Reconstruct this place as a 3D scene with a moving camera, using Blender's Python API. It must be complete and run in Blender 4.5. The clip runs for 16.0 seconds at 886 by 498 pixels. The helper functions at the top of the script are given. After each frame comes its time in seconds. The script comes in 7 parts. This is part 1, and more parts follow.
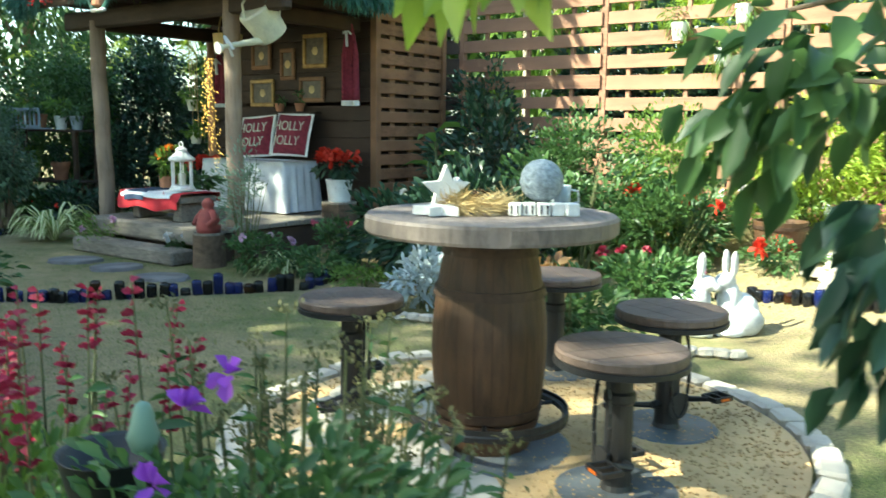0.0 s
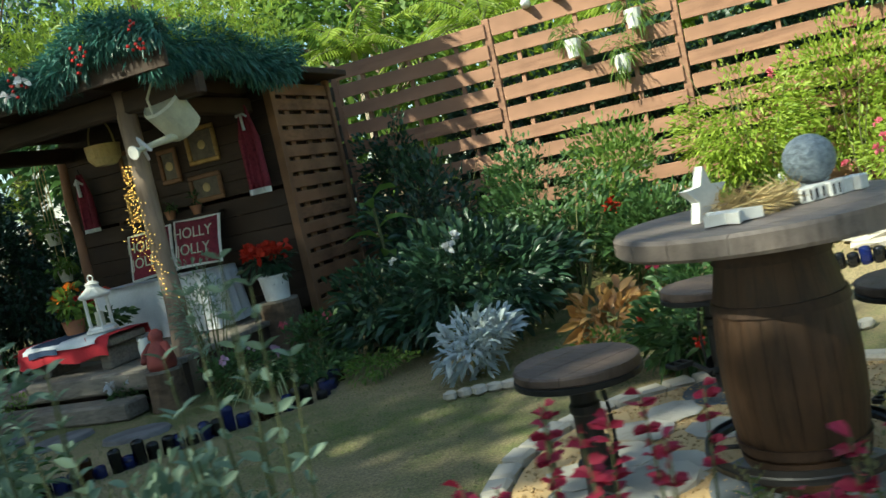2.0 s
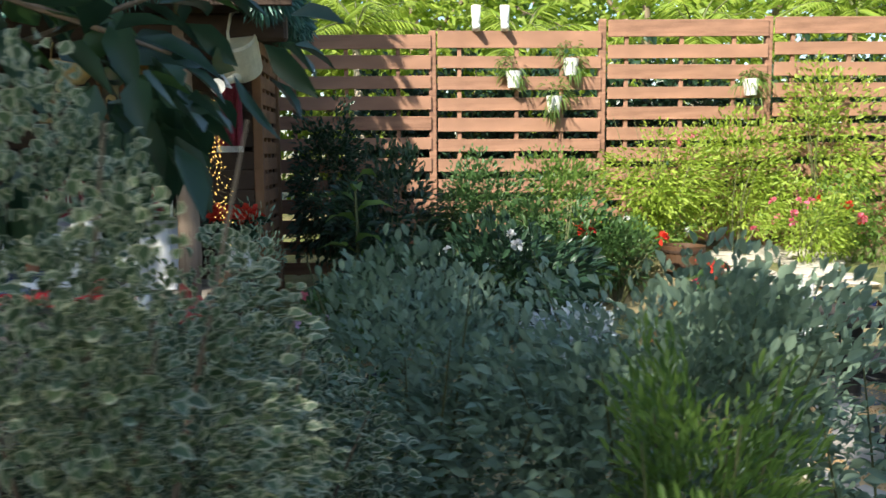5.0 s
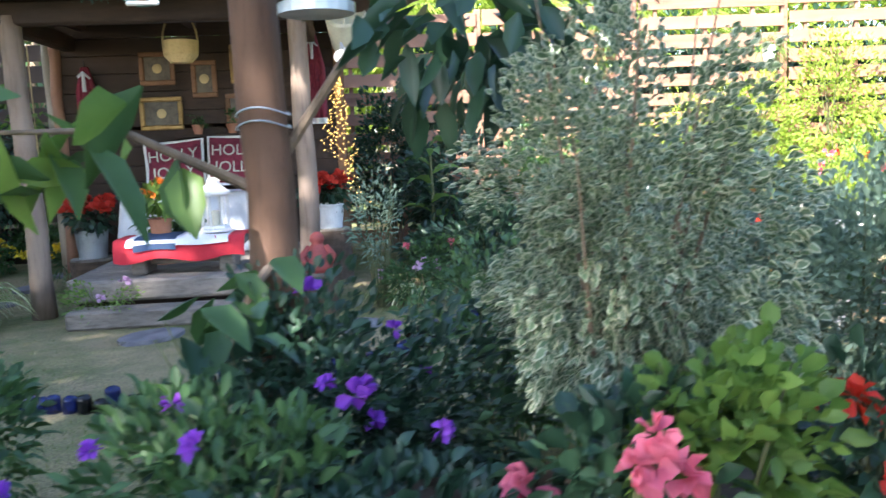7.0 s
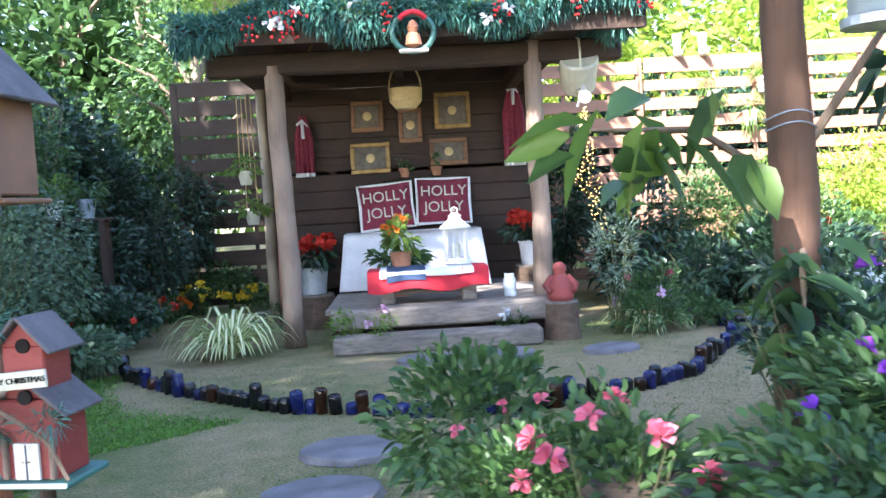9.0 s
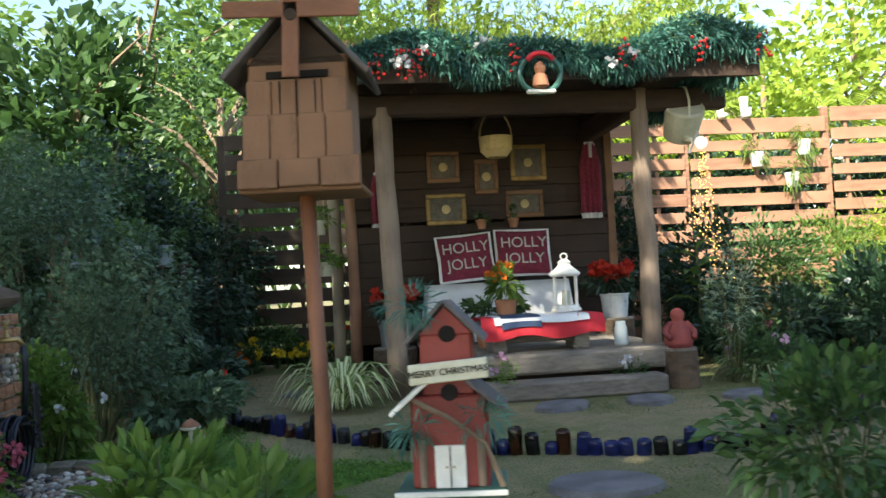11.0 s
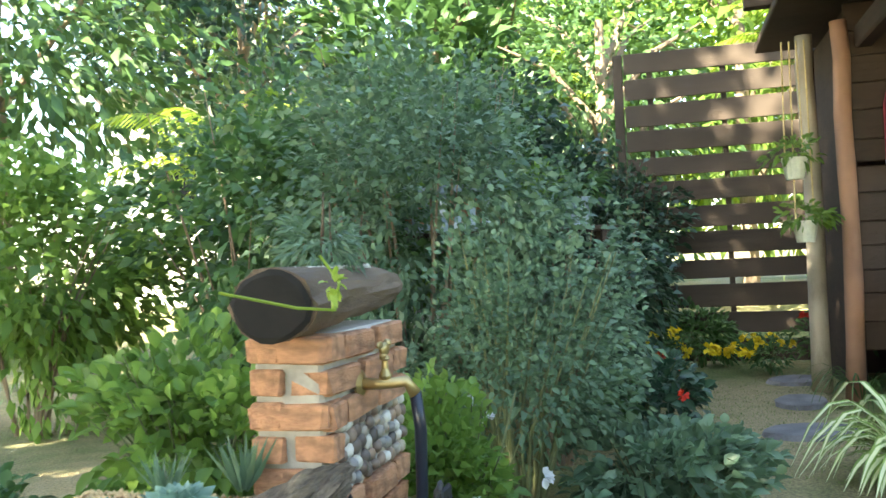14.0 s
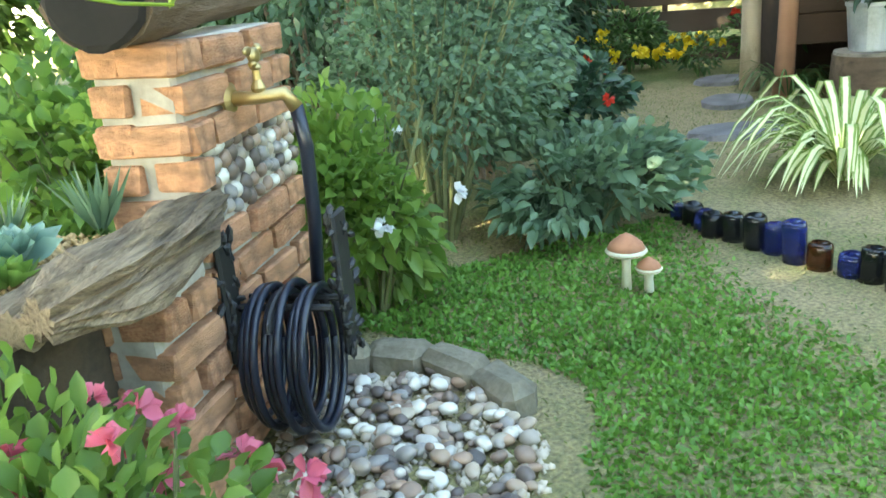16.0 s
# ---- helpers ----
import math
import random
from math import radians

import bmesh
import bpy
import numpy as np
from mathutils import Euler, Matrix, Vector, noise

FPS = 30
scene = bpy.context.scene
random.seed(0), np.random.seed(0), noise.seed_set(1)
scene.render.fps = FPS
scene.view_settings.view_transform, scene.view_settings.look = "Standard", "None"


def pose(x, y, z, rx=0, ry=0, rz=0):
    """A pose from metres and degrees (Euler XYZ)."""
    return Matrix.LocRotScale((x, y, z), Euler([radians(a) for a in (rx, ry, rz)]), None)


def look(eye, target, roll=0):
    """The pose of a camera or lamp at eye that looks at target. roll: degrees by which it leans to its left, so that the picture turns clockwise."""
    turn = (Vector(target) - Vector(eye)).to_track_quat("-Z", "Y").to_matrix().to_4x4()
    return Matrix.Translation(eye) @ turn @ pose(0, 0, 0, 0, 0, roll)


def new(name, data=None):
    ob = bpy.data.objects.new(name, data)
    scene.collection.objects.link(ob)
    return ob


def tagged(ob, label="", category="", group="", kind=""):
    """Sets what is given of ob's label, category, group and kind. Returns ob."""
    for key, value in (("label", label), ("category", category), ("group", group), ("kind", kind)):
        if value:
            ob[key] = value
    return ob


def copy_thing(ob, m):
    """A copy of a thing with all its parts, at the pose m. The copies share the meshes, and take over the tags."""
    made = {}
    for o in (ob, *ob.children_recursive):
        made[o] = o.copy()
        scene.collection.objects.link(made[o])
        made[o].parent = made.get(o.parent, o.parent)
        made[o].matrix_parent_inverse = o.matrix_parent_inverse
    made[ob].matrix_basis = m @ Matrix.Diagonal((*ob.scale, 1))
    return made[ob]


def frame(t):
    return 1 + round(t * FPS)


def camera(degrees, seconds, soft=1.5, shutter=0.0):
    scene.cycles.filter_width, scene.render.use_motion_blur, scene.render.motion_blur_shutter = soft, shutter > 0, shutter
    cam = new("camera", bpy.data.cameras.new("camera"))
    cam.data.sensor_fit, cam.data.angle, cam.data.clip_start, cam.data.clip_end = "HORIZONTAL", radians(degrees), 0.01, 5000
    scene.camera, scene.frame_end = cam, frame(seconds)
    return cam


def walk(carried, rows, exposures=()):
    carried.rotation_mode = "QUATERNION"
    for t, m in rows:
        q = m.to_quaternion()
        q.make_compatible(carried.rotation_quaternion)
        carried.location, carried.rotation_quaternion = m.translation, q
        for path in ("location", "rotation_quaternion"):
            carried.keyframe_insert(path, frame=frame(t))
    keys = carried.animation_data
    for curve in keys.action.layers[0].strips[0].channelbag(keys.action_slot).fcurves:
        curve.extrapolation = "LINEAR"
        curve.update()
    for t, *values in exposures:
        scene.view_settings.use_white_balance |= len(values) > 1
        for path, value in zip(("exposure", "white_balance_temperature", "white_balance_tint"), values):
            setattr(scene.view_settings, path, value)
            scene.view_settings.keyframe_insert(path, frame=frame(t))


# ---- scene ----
cam = camera(55.3, 16.0, shutter=0.3)
PATH = [
    (0, (0.026, -0.096, 1.361), (0.043, 2.120, 1.042), 0.7),
    (0.5, (-0.245, 0.109, 1.383), (-0.225, 2.331, 1.101), -3.9),
    (1, (-0.613, 0.373, 1.369), (-0.249, 2.557, 1.033), -11.2),
    (1.5, (-1.102, 0.624, 1.355), (-0.561, 2.782, 1.093), -11.7),
    (2, (-1.576, 0.829, 1.361), (-1.004, 2.987, 1.175), -12.3),
    (2.5, (-1.961, 1.035, 1.347), (-1.317, 3.173, 1.163), -11.1),
    (3, (-2.353, 1.314, 1.310), (-1.642, 3.429, 1.118), -9.6),
    (3.2, (-2.568, 1.354, 1.341), (-1.851, 3.469, 1.158), -8.3),
    (5.5, (-5.031, 2.240, 1.590), (-3.507, 3.862, 1.331), -0.4),
    (6, (-5.251, 2.169, 1.497), (-3.742, 3.807, 1.251), -1.9),
    (7, (-6.014, 2.206, 1.342), (-4.529, 3.860, 1.062), -2.4),
    (7.5, (-6.508, 2.298, 1.292), (-5.210, 4.106, 1.028), -6.3),
    (8, (-7.026, 2.504, 1.317), (-5.694, 4.287, 1.060), -3.5),
    (8.5, (-7.274, 2.728, 1.214), (-5.915, 4.500, 1.049), -3.8),
    (8.7, (-7.371, 2.844, 1.220), (-5.992, 4.603, 1.075), -3.6),
    (11, (-8.520, 4.171, 0.991), (-6.978, 5.794, 1.075), -2.9),
    (11.5, (-8.594, 4.585, 0.964), (-7.228, 6.359, 1.047), -2.4),
    (12, (-8.630, 5.040, 0.955), (-7.570, 7.013, 0.980), -2.5),
    (12.5, (-8.496, 5.820, 0.907), (-7.601, 7.872, 0.870), -6.9),
    (13, (-8.186, 6.400, 0.885), (-7.540, 8.543, 0.933), -2.2),
    (13.5, (-7.928, 6.719, 1.014), (-7.209, 8.840, 1.045), -0.8),
    (14, (-7.750, 7.007, 1.100), (-6.926, 9.090, 1.126), -2.6),
    (14.5, (-7.626, 7.174, 1.071), (-6.773, 9.231, 0.836), -2.1),
    (15, (-7.572, 7.222, 1.039), (-6.705, 9.225, 0.536), -3.8),
    (15.5, (-7.538, 7.252, 1.026), (-6.629, 9.204, 0.410), -4.9),
    (16, (-7.552, 7.243, 1.026), (-6.657, 9.171, 0.316), -4.9),
]
EXPOSURES = [(0, 2.1, 6500, -10), (0.5, 1.6, 6500, -10), (1.0, 1.15, 6500, -12), (2.0, 0.9, 6500, -8), (3.2, 0.85, 6400, -8), (5.5, 1.1, 6400, 12), (6.0, 1.1, 6400, 14), (6.5, 1.9, 6000, 14), (7.5, 2.85, 5800, 17), (8.0, 3.15, 5700, 18), (8.5, 3.1, 5700, 20), (11, 1.7, 6700, 7), (11.5, 2.05, 6800, 8), (12, 3.0, 6800, 4), (12.5, 3.5, 6800, 4), (13.5, 3.5, 7000, 3), (14.0, 3.35, 7200, 3), (14.5, 3.15, 7400, -2), (15, 3.75, 7600, -4), (15.5, 3.85, 7600, -3), (16, 3.95, 7600, -4)]
walk(cam, [(t, look(eye, target, roll)) for t, eye, target, roll in PATH], EXPOSURES)

# ---- sky and sun ----
SUN_EL, SUN_DIR = radians(41), Vector((-0.93, -0.25, 0)).normalized()
world = bpy.data.worlds.new("sky")
scene.world = world
world.use_nodes = True
wn = world.node_tree.nodes
sky = wn.new("ShaderNodeTexSky")
sky.sky_type, sky.sun_disc = "NISHITA", False
sky.sun_elevation, sky.sun_rotation = SUN_EL, math.atan2(SUN_DIR.x, SUN_DIR.y)
wn["Background"].inputs["Strength"].default_value = 0.13
world.node_tree.links.new(sky.outputs[0], wn["Background"].inputs["Color"])
sun = new("sun", bpy.data.lights.new("sun", "SUN"))
sun.data.energy, sun.data.angle, sun.data.color = 5.0, radians(0.55), (1.0, 0.93, 0.80)
to_sun = SUN_DIR * math.cos(SUN_EL) + Vector((0, 0, math.sin(SUN_EL)))
sun.matrix_world = look((-20, 6, 20), Vector((-20, 6, 20)) - to_sun)
scene.view_settings.exposure = 0.0

rng = np.random.default_rng(7)
rnd = random.Random(11)


# ---- materials ----
def material(name):
    m = bpy.data.materials.new(name)
    m.use_nodes = True
    return m, m.node_tree.nodes, m.node_tree.links, m.node_tree.nodes["Principled BSDF"]


def rgba(c):
    return (*c, 1.0)


def surface(name, dark, light, rough=0.7, scale=8.0, stretch=(1, 1, 1), bump=0.3, metal=0.0, fine=60.0, island=0.25, per_object=0.0, stain=0.35):
    """Two colours mixed by coarse and fine noise, with relief."""
    m, n, l, p = material(name)
    tc, mp = n.new("ShaderNodeTexCoord"), n.new("ShaderNodeMapping")
    mp.inputs["Scale"].default_value = stretch
    l.new(tc.outputs["Object"], mp.inputs["Vector"])
    a, b = n.new("ShaderNodeTexNoise"), n.new("ShaderNodeTexNoise")
    a.inputs["Scale"].default_value, a.inputs["Detail"].default_value = scale, 6
    b.inputs["Scale"].default_value, b.inputs["Detail"].default_value = fine, 4
    for t in (a, b):
        l.new(mp.outputs[0], t.inputs["Vector"])
    add = n.new("ShaderNodeMath")
    add.operation = "ADD"
    m1 = n.new("ShaderNodeMath")
    m1.operation, m1.inputs[1].default_value = "MULTIPLY", 0.5
    l.new(b.outputs["Fac"], m1.inputs[0])
    l.new(a.outputs["Fac"], add.inputs[0])
    l.new(m1.outputs[0], add.inputs[1])
    geo = n.new("ShaderNodeNewGeometry")
    oi = n.new("ShaderNodeObjectInfo")
    m2 = n.new("ShaderNodeMath")
    m2.operation, m2.inputs[1].default_value = "MULTIPLY_ADD", island
    l.new(geo.outputs["Random Per Island"], m2.inputs[0])
    l.new(add.outputs[0], m2.inputs[2])
    m3 = n.new("ShaderNodeMath")
    m3.operation, m3.inputs[1].default_value = "MULTIPLY_ADD", per_object
    l.new(oi.outputs["Random"], m3.inputs[0])
    l.new(m2.outputs[0], m3.inputs[2])
    ramp = n.new("ShaderNodeValToRGB")
    ramp.color_ramp.elements[0].position, ramp.color_ramp.elements[0].color = 0.45, rgba(dark)
    ramp.color_ramp.elements[1].position, ramp.color_ramp.elements[1].color = 1.05 if island + per_object > 0.3 else 0.98, rgba(light)
    l.new(m3.outputs[0], ramp.inputs[0])
    st = n.new("ShaderNodeTexNoise")
    st.inputs["Scale"].default_value, st.inputs["Detail"].default_value = 2.3, 3
    l.new(tc.outputs["Object"], st.inputs["Vector"])
    sr = n.new("ShaderNodeMapRange")
    sr.inputs["From Min"].default_value, sr.inputs["From Max"].default_value = 0.35, 0.6
    sr.inputs["To Min"].default_value, sr.inputs["To Max"].default_value = 1.0 - stain, 1.0
    l.new(st.outputs["Fac"], sr.inputs["Value"])
    mul = n.new("ShaderNodeMix")
    mul.data_type, mul.blend_type = "RGBA", "MULTIPLY"
    mul.inputs["Factor"].default_value = 1.0
    l.new(ramp.outputs[0], mul.inputs[6])
    l.new(sr.outputs[0], mul.inputs[7])
    l.new(mul.outputs[2], p.inputs["Base Color"])
    p.inputs["Roughness"].default_value, p.inputs["Metallic"].default_value = rough, metal
    if bump:
        bp = n.new("ShaderNodeBump")
        bp.inputs["Strength"].default_value, bp.inputs["Distance"].default_value = bump, 0.01
        l.new(add.outputs[0], bp.inputs["Height"])
        l.new(bp.outputs[0], p.inputs["Normal"])
    return m


def leaf_mat(name, dark, light, through_light=0.35, rough=0.45, edge=None, back=None):
    """Leaf tissue: a colour of its own for each leaf, gloss, and light let through."""
    m, n, l, p = material(name)
    geo = n.new("ShaderNodeNewGeometry")
    ramp = n.new("ShaderNodeValToRGB")
    ramp.color_ramp.elements[0].color, ramp.color_ramp.elements[1].color = rgba(dark), rgba(light)
    nz = n.new("ShaderNodeTexNoise")
    tc = n.new("ShaderNodeTexCoord")
    nz.inputs["Scale"].default_value, nz.inputs["Detail"].default_value = 5.0, 4
    l.new(tc.outputs["Object"], nz.inputs["Vector"])
    mx = n.new("ShaderNodeMath")
    mx.operation, mx.inputs[1].default_value = "MULTIPLY_ADD", 0.6
    l.new(geo.outputs["Random Per Island"], mx.inputs[0])
    sub = n.new("ShaderNodeMath")
    sub.operation, sub.inputs[1].default_value = "SUBTRACT", 0.3
    l.new(nz.outputs["Fac"], sub.inputs[0])
    l.new(sub.outputs[0], mx.inputs[2])
    l.new(mx.outputs[0], ramp.inputs[0])
    colour = ramp.outputs[0]
    if edge:
        at = n.new("ShaderNodeAttribute")
        at.attribute_name = "rim"
        wob = n.new("ShaderNodeTexNoise")
        wob.inputs["Scale"].default_value = 40.0
        l.new(tc.outputs["Object"], wob.inputs["Vector"])
        ad = n.new("ShaderNodeMath")
        ad.operation, ad.inputs[1].default_value = "MULTIPLY_ADD", 0.5
        l.new(wob.outputs["Fac"], ad.inputs[0])
        l.new(at.outputs["Fac"], ad.inputs[2])
        r2 = n.new("ShaderNodeMapRange")
        r2.inputs["From Min"].default_value, r2.inputs["From Max"].default_value = 0.85, 1.0
        l.new(ad.outputs[0], r2.inputs["Value"])
        mix = n.new("ShaderNodeMix")
        mix.data_type = "RGBA"
        l.new(r2.outputs[0], mix.inputs["Factor"])
        l.new(colour, mix.inputs[6])
        mix.inputs[7].default_value = rgba(edge)
        colour = mix.outputs[2]
    l.new(colour, p.inputs["Base Color"])
    p.inputs["Roughness"].default_value = rough
    tr = n.new("ShaderNodeBsdfTranslucent")
    l.new(colour, tr.inputs["Color"])
    ms = n.new("ShaderNodeMixShader")
    ms.inputs[0].default_value = through_light
    l.new(p.outputs[0], ms.inputs[1])
    l.new(tr.outputs[0], ms.inputs[2])
    l.new(ms.outputs[0], n["Material Output"].inputs["Surface"])
    return m


def plain(name, c, rough=0.5, metal=0.0, glow=0.0, var=0.15):
    m = surface(name, tuple(x * (1 - var) for x in c), tuple(min(1, x * (1 + var)) for x in c), rough, 12, bump=0.06, metal=metal, island=0.0, stain=0.12)
    if glow:
        p = m.node_tree.nodes["Principled BSDF"]
        p.inputs["Emission Color"].default_value, p.inputs["Emission Strength"].default_value = rgba(c), glow
    return m


def glass_mat(name, c, rough=0.08):
    m, n, l, p = material(name)
    p.inputs["Base Color"].default_value = rgba(c)
    p.inputs["Roughness"].default_value, p.inputs["Transmission Weight"].default_value, p.inputs["IOR"].default_value = rough, 0.55, 1.45
    return m


M = {}
M["post"] = surface("weathered_post", (0.11, 0.072, 0.05), (0.32, 0.235, 0.175), 0.85, 5, (6, 6, 0.7), 0.6)
M["dark_wood"] = surface("dark_stained_wood", (0.012, 0.007, 0.004), (0.052, 0.029, 0.017), 0.75, 5, (1, 1, 5), 0.5, per_object=0.3)
M["red_wood"] = surface("red_brown_board", (0.13, 0.055, 0.032), (0.38, 0.20, 0.125), 0.8, 4, (1.2, 6, 6), 0.4, per_object=0.45)
M["pallet"] = surface("pallet_panel_wood", (0.10, 0.05, 0.025), (0.27, 0.14, 0.07), 0.8, 5, (2, 2, 6), 0.4, per_object=0.3)
M["deck"] = surface("grey_sleeper_wood", (0.09, 0.075, 0.06), (0.30, 0.26, 0.215), 0.9, 5, (2, 8, 8), 0.7)
M["barrel"] = surface("oak_barrel_wood", (0.026, 0.013, 0.006), (0.10, 0.05, 0.023), 0.6, 6, (7, 7, 0.8), 0.3, per_object=0.25)
M["tabletop"] = surface("worn_table_wood", (0.065, 0.05, 0.043), (0.21, 0.17, 0.15), 0.6, 4, (9, 1.2, 3), 0.35, per_object=0.08)
M["seat"] = surface("dark_seat_wood", (0.055, 0.034, 0.026), (0.18, 0.125, 0.10), 0.6, 4, (9, 1.2, 3), 0.3, per_object=0.08)
M["black_iron"] = surface("black_painted_iron", (0.006, 0.006, 0.007), (0.018, 0.018, 0.02), 0.5, 10, bump=0.1)
M["base_iron"] = surface("grey_painted_iron_plate", (0.055, 0.065, 0.075), (0.15, 0.17, 0.19), 0.5, 6, bump=0.1, metal=0.2)
M["hoop"] = surface("rusty_hoop", (0.03, 0.02, 0.015), (0.10, 0.06, 0.04), 0.6, 20, bump=0.2, metal=0.5)
M["white"] = plain("white_paint", (0.78, 0.77, 0.73), 0.55)
M["cream"] = plain("cream_enamel", (0.62, 0.60, 0.47), 0.5)
M["zinc"] = surface("zinc_sheet", (0.32, 0.36, 0.38), (0.62, 0.66, 0.68), 0.4, 6, bump=0.1, metal=0.6)
M["red_paint"] = surface("barn_red_paint", (0.17, 0.022, 0.018), (0.31, 0.05, 0.04), 0.6, 6, bump=0.2)
M["brown_paint"] = surface("brown_birdhouse_wood", (0.075, 0.036, 0.02), (0.25, 0.13, 0.074), 0.75, 4, (5, 5, 1), 0.4, per_object=0.4)
M["dark_roof"] = surface("dark_slate_roof", (0.05, 0.045, 0.045), (0.15, 0.13, 0.13), 0.7, 10, bump=0.3)
M["pole"] = surface("red_brown_pole", (0.16, 0.055, 0.03), (0.29, 0.12, 0.065), 0.6, 6, (4, 4, 1), 0.2)
M["brick"] = surface("fired_brick", (0.25, 0.07, 0.03), (0.57, 0.285, 0.155), 0.95, 12, bump=0.7, per_object=0.5, stain=0.45)
M["mortar"] = surface("mortar", (0.30, 0.26, 0.22), (0.50, 0.45, 0.38), 0.95, 20, bump=0.5)
M["log"] = surface("log_bark", (0.035, 0.022, 0.014), (0.17, 0.115, 0.075), 0.95, 5, (1, 5, 5), 0.9)
# Near-black for the charred end and print; also painted as shade in holes.
M["near_black"] = plain("near_black_matte", (0.008, 0.006, 0.005), 0.95, var=0.4)
M["gravel"] = surface("tan_gravel", (0.30, 0.175, 0.07), (0.70, 0.48, 0.24), 0.95, 30, bump=0.6, island=0.5)
M["drift"] = surface("pale_driftwood", (0.07, 0.043, 0.025), (0.36, 0.26, 0.165), 0.95, 7, (1.5, 14, 14), 1.0, fine=30.0, stain=0.5)
M["stone"] = surface("garden_stone", (0.12, 0.11, 0.10), (0.34, 0.32, 0.29), 0.9, 8, bump=0.5, per_object=0.5)
M["slab"] = surface("slate_slab", (0.085, 0.08, 0.085), (0.20, 0.19, 0.195), 0.75, 6, bump=0.4)
M["paver"] = surface("pale_cobble", (0.34, 0.30, 0.245), (0.60, 0.545, 0.46), 0.85, 8, bump=0.4, per_object=0.4)
M["pebble"] = surface("pebbles", (0.10, 0.075, 0.055), (0.55, 0.47, 0.37), 0.6, 20, bump=0.2, island=0.9)
# Darker copy of the fence board wood; shade is put into its colour.
M["shaded_fence"] = surface("shaded_fence_board", (0.022, 0.016, 0.012), (0.085, 0.062, 0.046), 0.9, 4, (1.2, 6, 6), 0.5, per_object=0.4)
M["moss_stone"] = surface("mossy_kerb_stone", (0.07, 0.065, 0.035), (0.26, 0.23, 0.17), 0.95, 9, bump=0.8)
M["blue_grey"] = surface("blue_grey_painted_wood", (0.16, 0.20, 0.25), (0.36, 0.42, 0.47), 0.7, 6, bump=0.3)
M["timber"] = surface("rough_brown_timber", (0.04, 0.02, 0.012), (0.15, 0.082, 0.05), 0.85, 5, (6, 6, 0.8), 0.6)
M["terracotta"] = surface("terracotta", (0.25, 0.10, 0.05), (0.45, 0.2, 0.11), 0.85, 10, bump=0.2)
M["straw"] = surface("straw", (0.38, 0.26, 0.10), (0.66, 0.50, 0.24), 0.8, 30, bump=0.2, island=0.5)
M["cloth_red"] = plain("red_cloth", (0.52, 0.025, 0.04), 0.9)
M["cloth_white"] = surface("white_cloth", (0.58, 0.60, 0.64), (0.80, 0.81, 0.83), 0.95, 6, bump=0.2, stain=0.1)
M["cloth_navy"] = plain("navy_cloth", (0.035, 0.06, 0.12), 0.9)
M["figure"] = surface("faded_red_figure", (0.10, 0.03, 0.03), (0.34, 0.07, 0.06), 0.7, 14, bump=0.2)
M["tartan"] = surface("tartan_cloth", (0.10, 0.012, 0.028), (0.27, 0.035, 0.06), 0.95, 30, (1, 1, 1), 0.2)
M["gold"] = surface("gilt_frame", (0.16, 0.085, 0.02), (0.40, 0.25, 0.08), 0.45, 12, bump=0.4, metal=0.4)
M["picture"] = surface("dim_picture", (0.03, 0.025, 0.02), (0.16, 0.13, 0.09), 0.6, 14, bump=0)
M["ball"] = surface("silver_wire_ball", (0.06, 0.085, 0.11), (0.34, 0.40, 0.45), 0.5, 55, bump=0.9, fine=140)
M["statue"] = surface("white_painted_cement", (0.55, 0.56, 0.58), (0.84, 0.85, 0.86), 0.7, 12, bump=0.4)
M["glass_blue"] = glass_mat("blue_bottle_glass", (0.012, 0.024, 0.15))
M["glass_dark"] = glass_mat("dark_bottle_glass", (0.012, 0.014, 0.018))
M["glass_brown"] = glass_mat("brown_bottle_glass", (0.045, 0.016, 0.006))
M["glass_clear"] = glass_mat("clear_glass", (0.75, 0.85, 0.90))
M["hose"] = plain("black_hose", (0.012, 0.016, 0.03), 0.3)
M["brass"] = plain("worn_brass", (0.45, 0.33, 0.15), 0.4, 0.8)
M["bead_light"] = plain("warm_fairy_bulb", (1.0, 0.55, 0.12), 0.3, glow=1.8)
M["berry"] = plain("red_berry", (0.55, 0.02, 0.02), 0.3)
M["soil"] = surface("soil", (0.03, 0.022, 0.015), (0.10, 0.07, 0.045), 0.95, 10, bump=0.7)
M["stem"] = surface("green_stem", (0.05, 0.07, 0.025), (0.16, 0.17, 0.07), 0.7, 20, bump=0.1)
M["bark"] = surface("tree_bark", (0.10, 0.07, 0.045), (0.30, 0.22, 0.15), 0.9, 5, (6, 6, 1), 0.7)
M["bark_orange"] = surface("orange_brown_bark", (0.20, 0.10, 0.045), (0.42, 0.26, 0.13), 0.8, 5, (5, 5, 1), 0.4)
M["bamboo"] = surface("weathered_bamboo", (0.24, 0.18, 0.12), (0.46, 0.38, 0.28), 0.7, 4, (4, 4, 1), 0.3)
M["leaf"] = leaf_mat("leaf_green", (0.026, 0.070, 0.022), (0.115, 0.215, 0.062))
M["leaf_blue"] = leaf_mat("leaf_blue_grey_green", (0.05, 0.10, 0.058), (0.19, 0.29, 0.165), 0.35, 0.4)
M["leaf_dark"] = leaf_mat("leaf_dark_green", (0.014, 0.040, 0.022), (0.055, 0.115, 0.060), 0.25, 0.35)
M["leaf_bright"] = leaf_mat("leaf_bright_green", (0.07, 0.15, 0.025), (0.25, 0.38, 0.08), 0.5)
M["leaf_yellow"] = leaf_mat("leaf_yellow_green", (0.15, 0.26, 0.02), (0.46, 0.56, 0.09), 0.45)
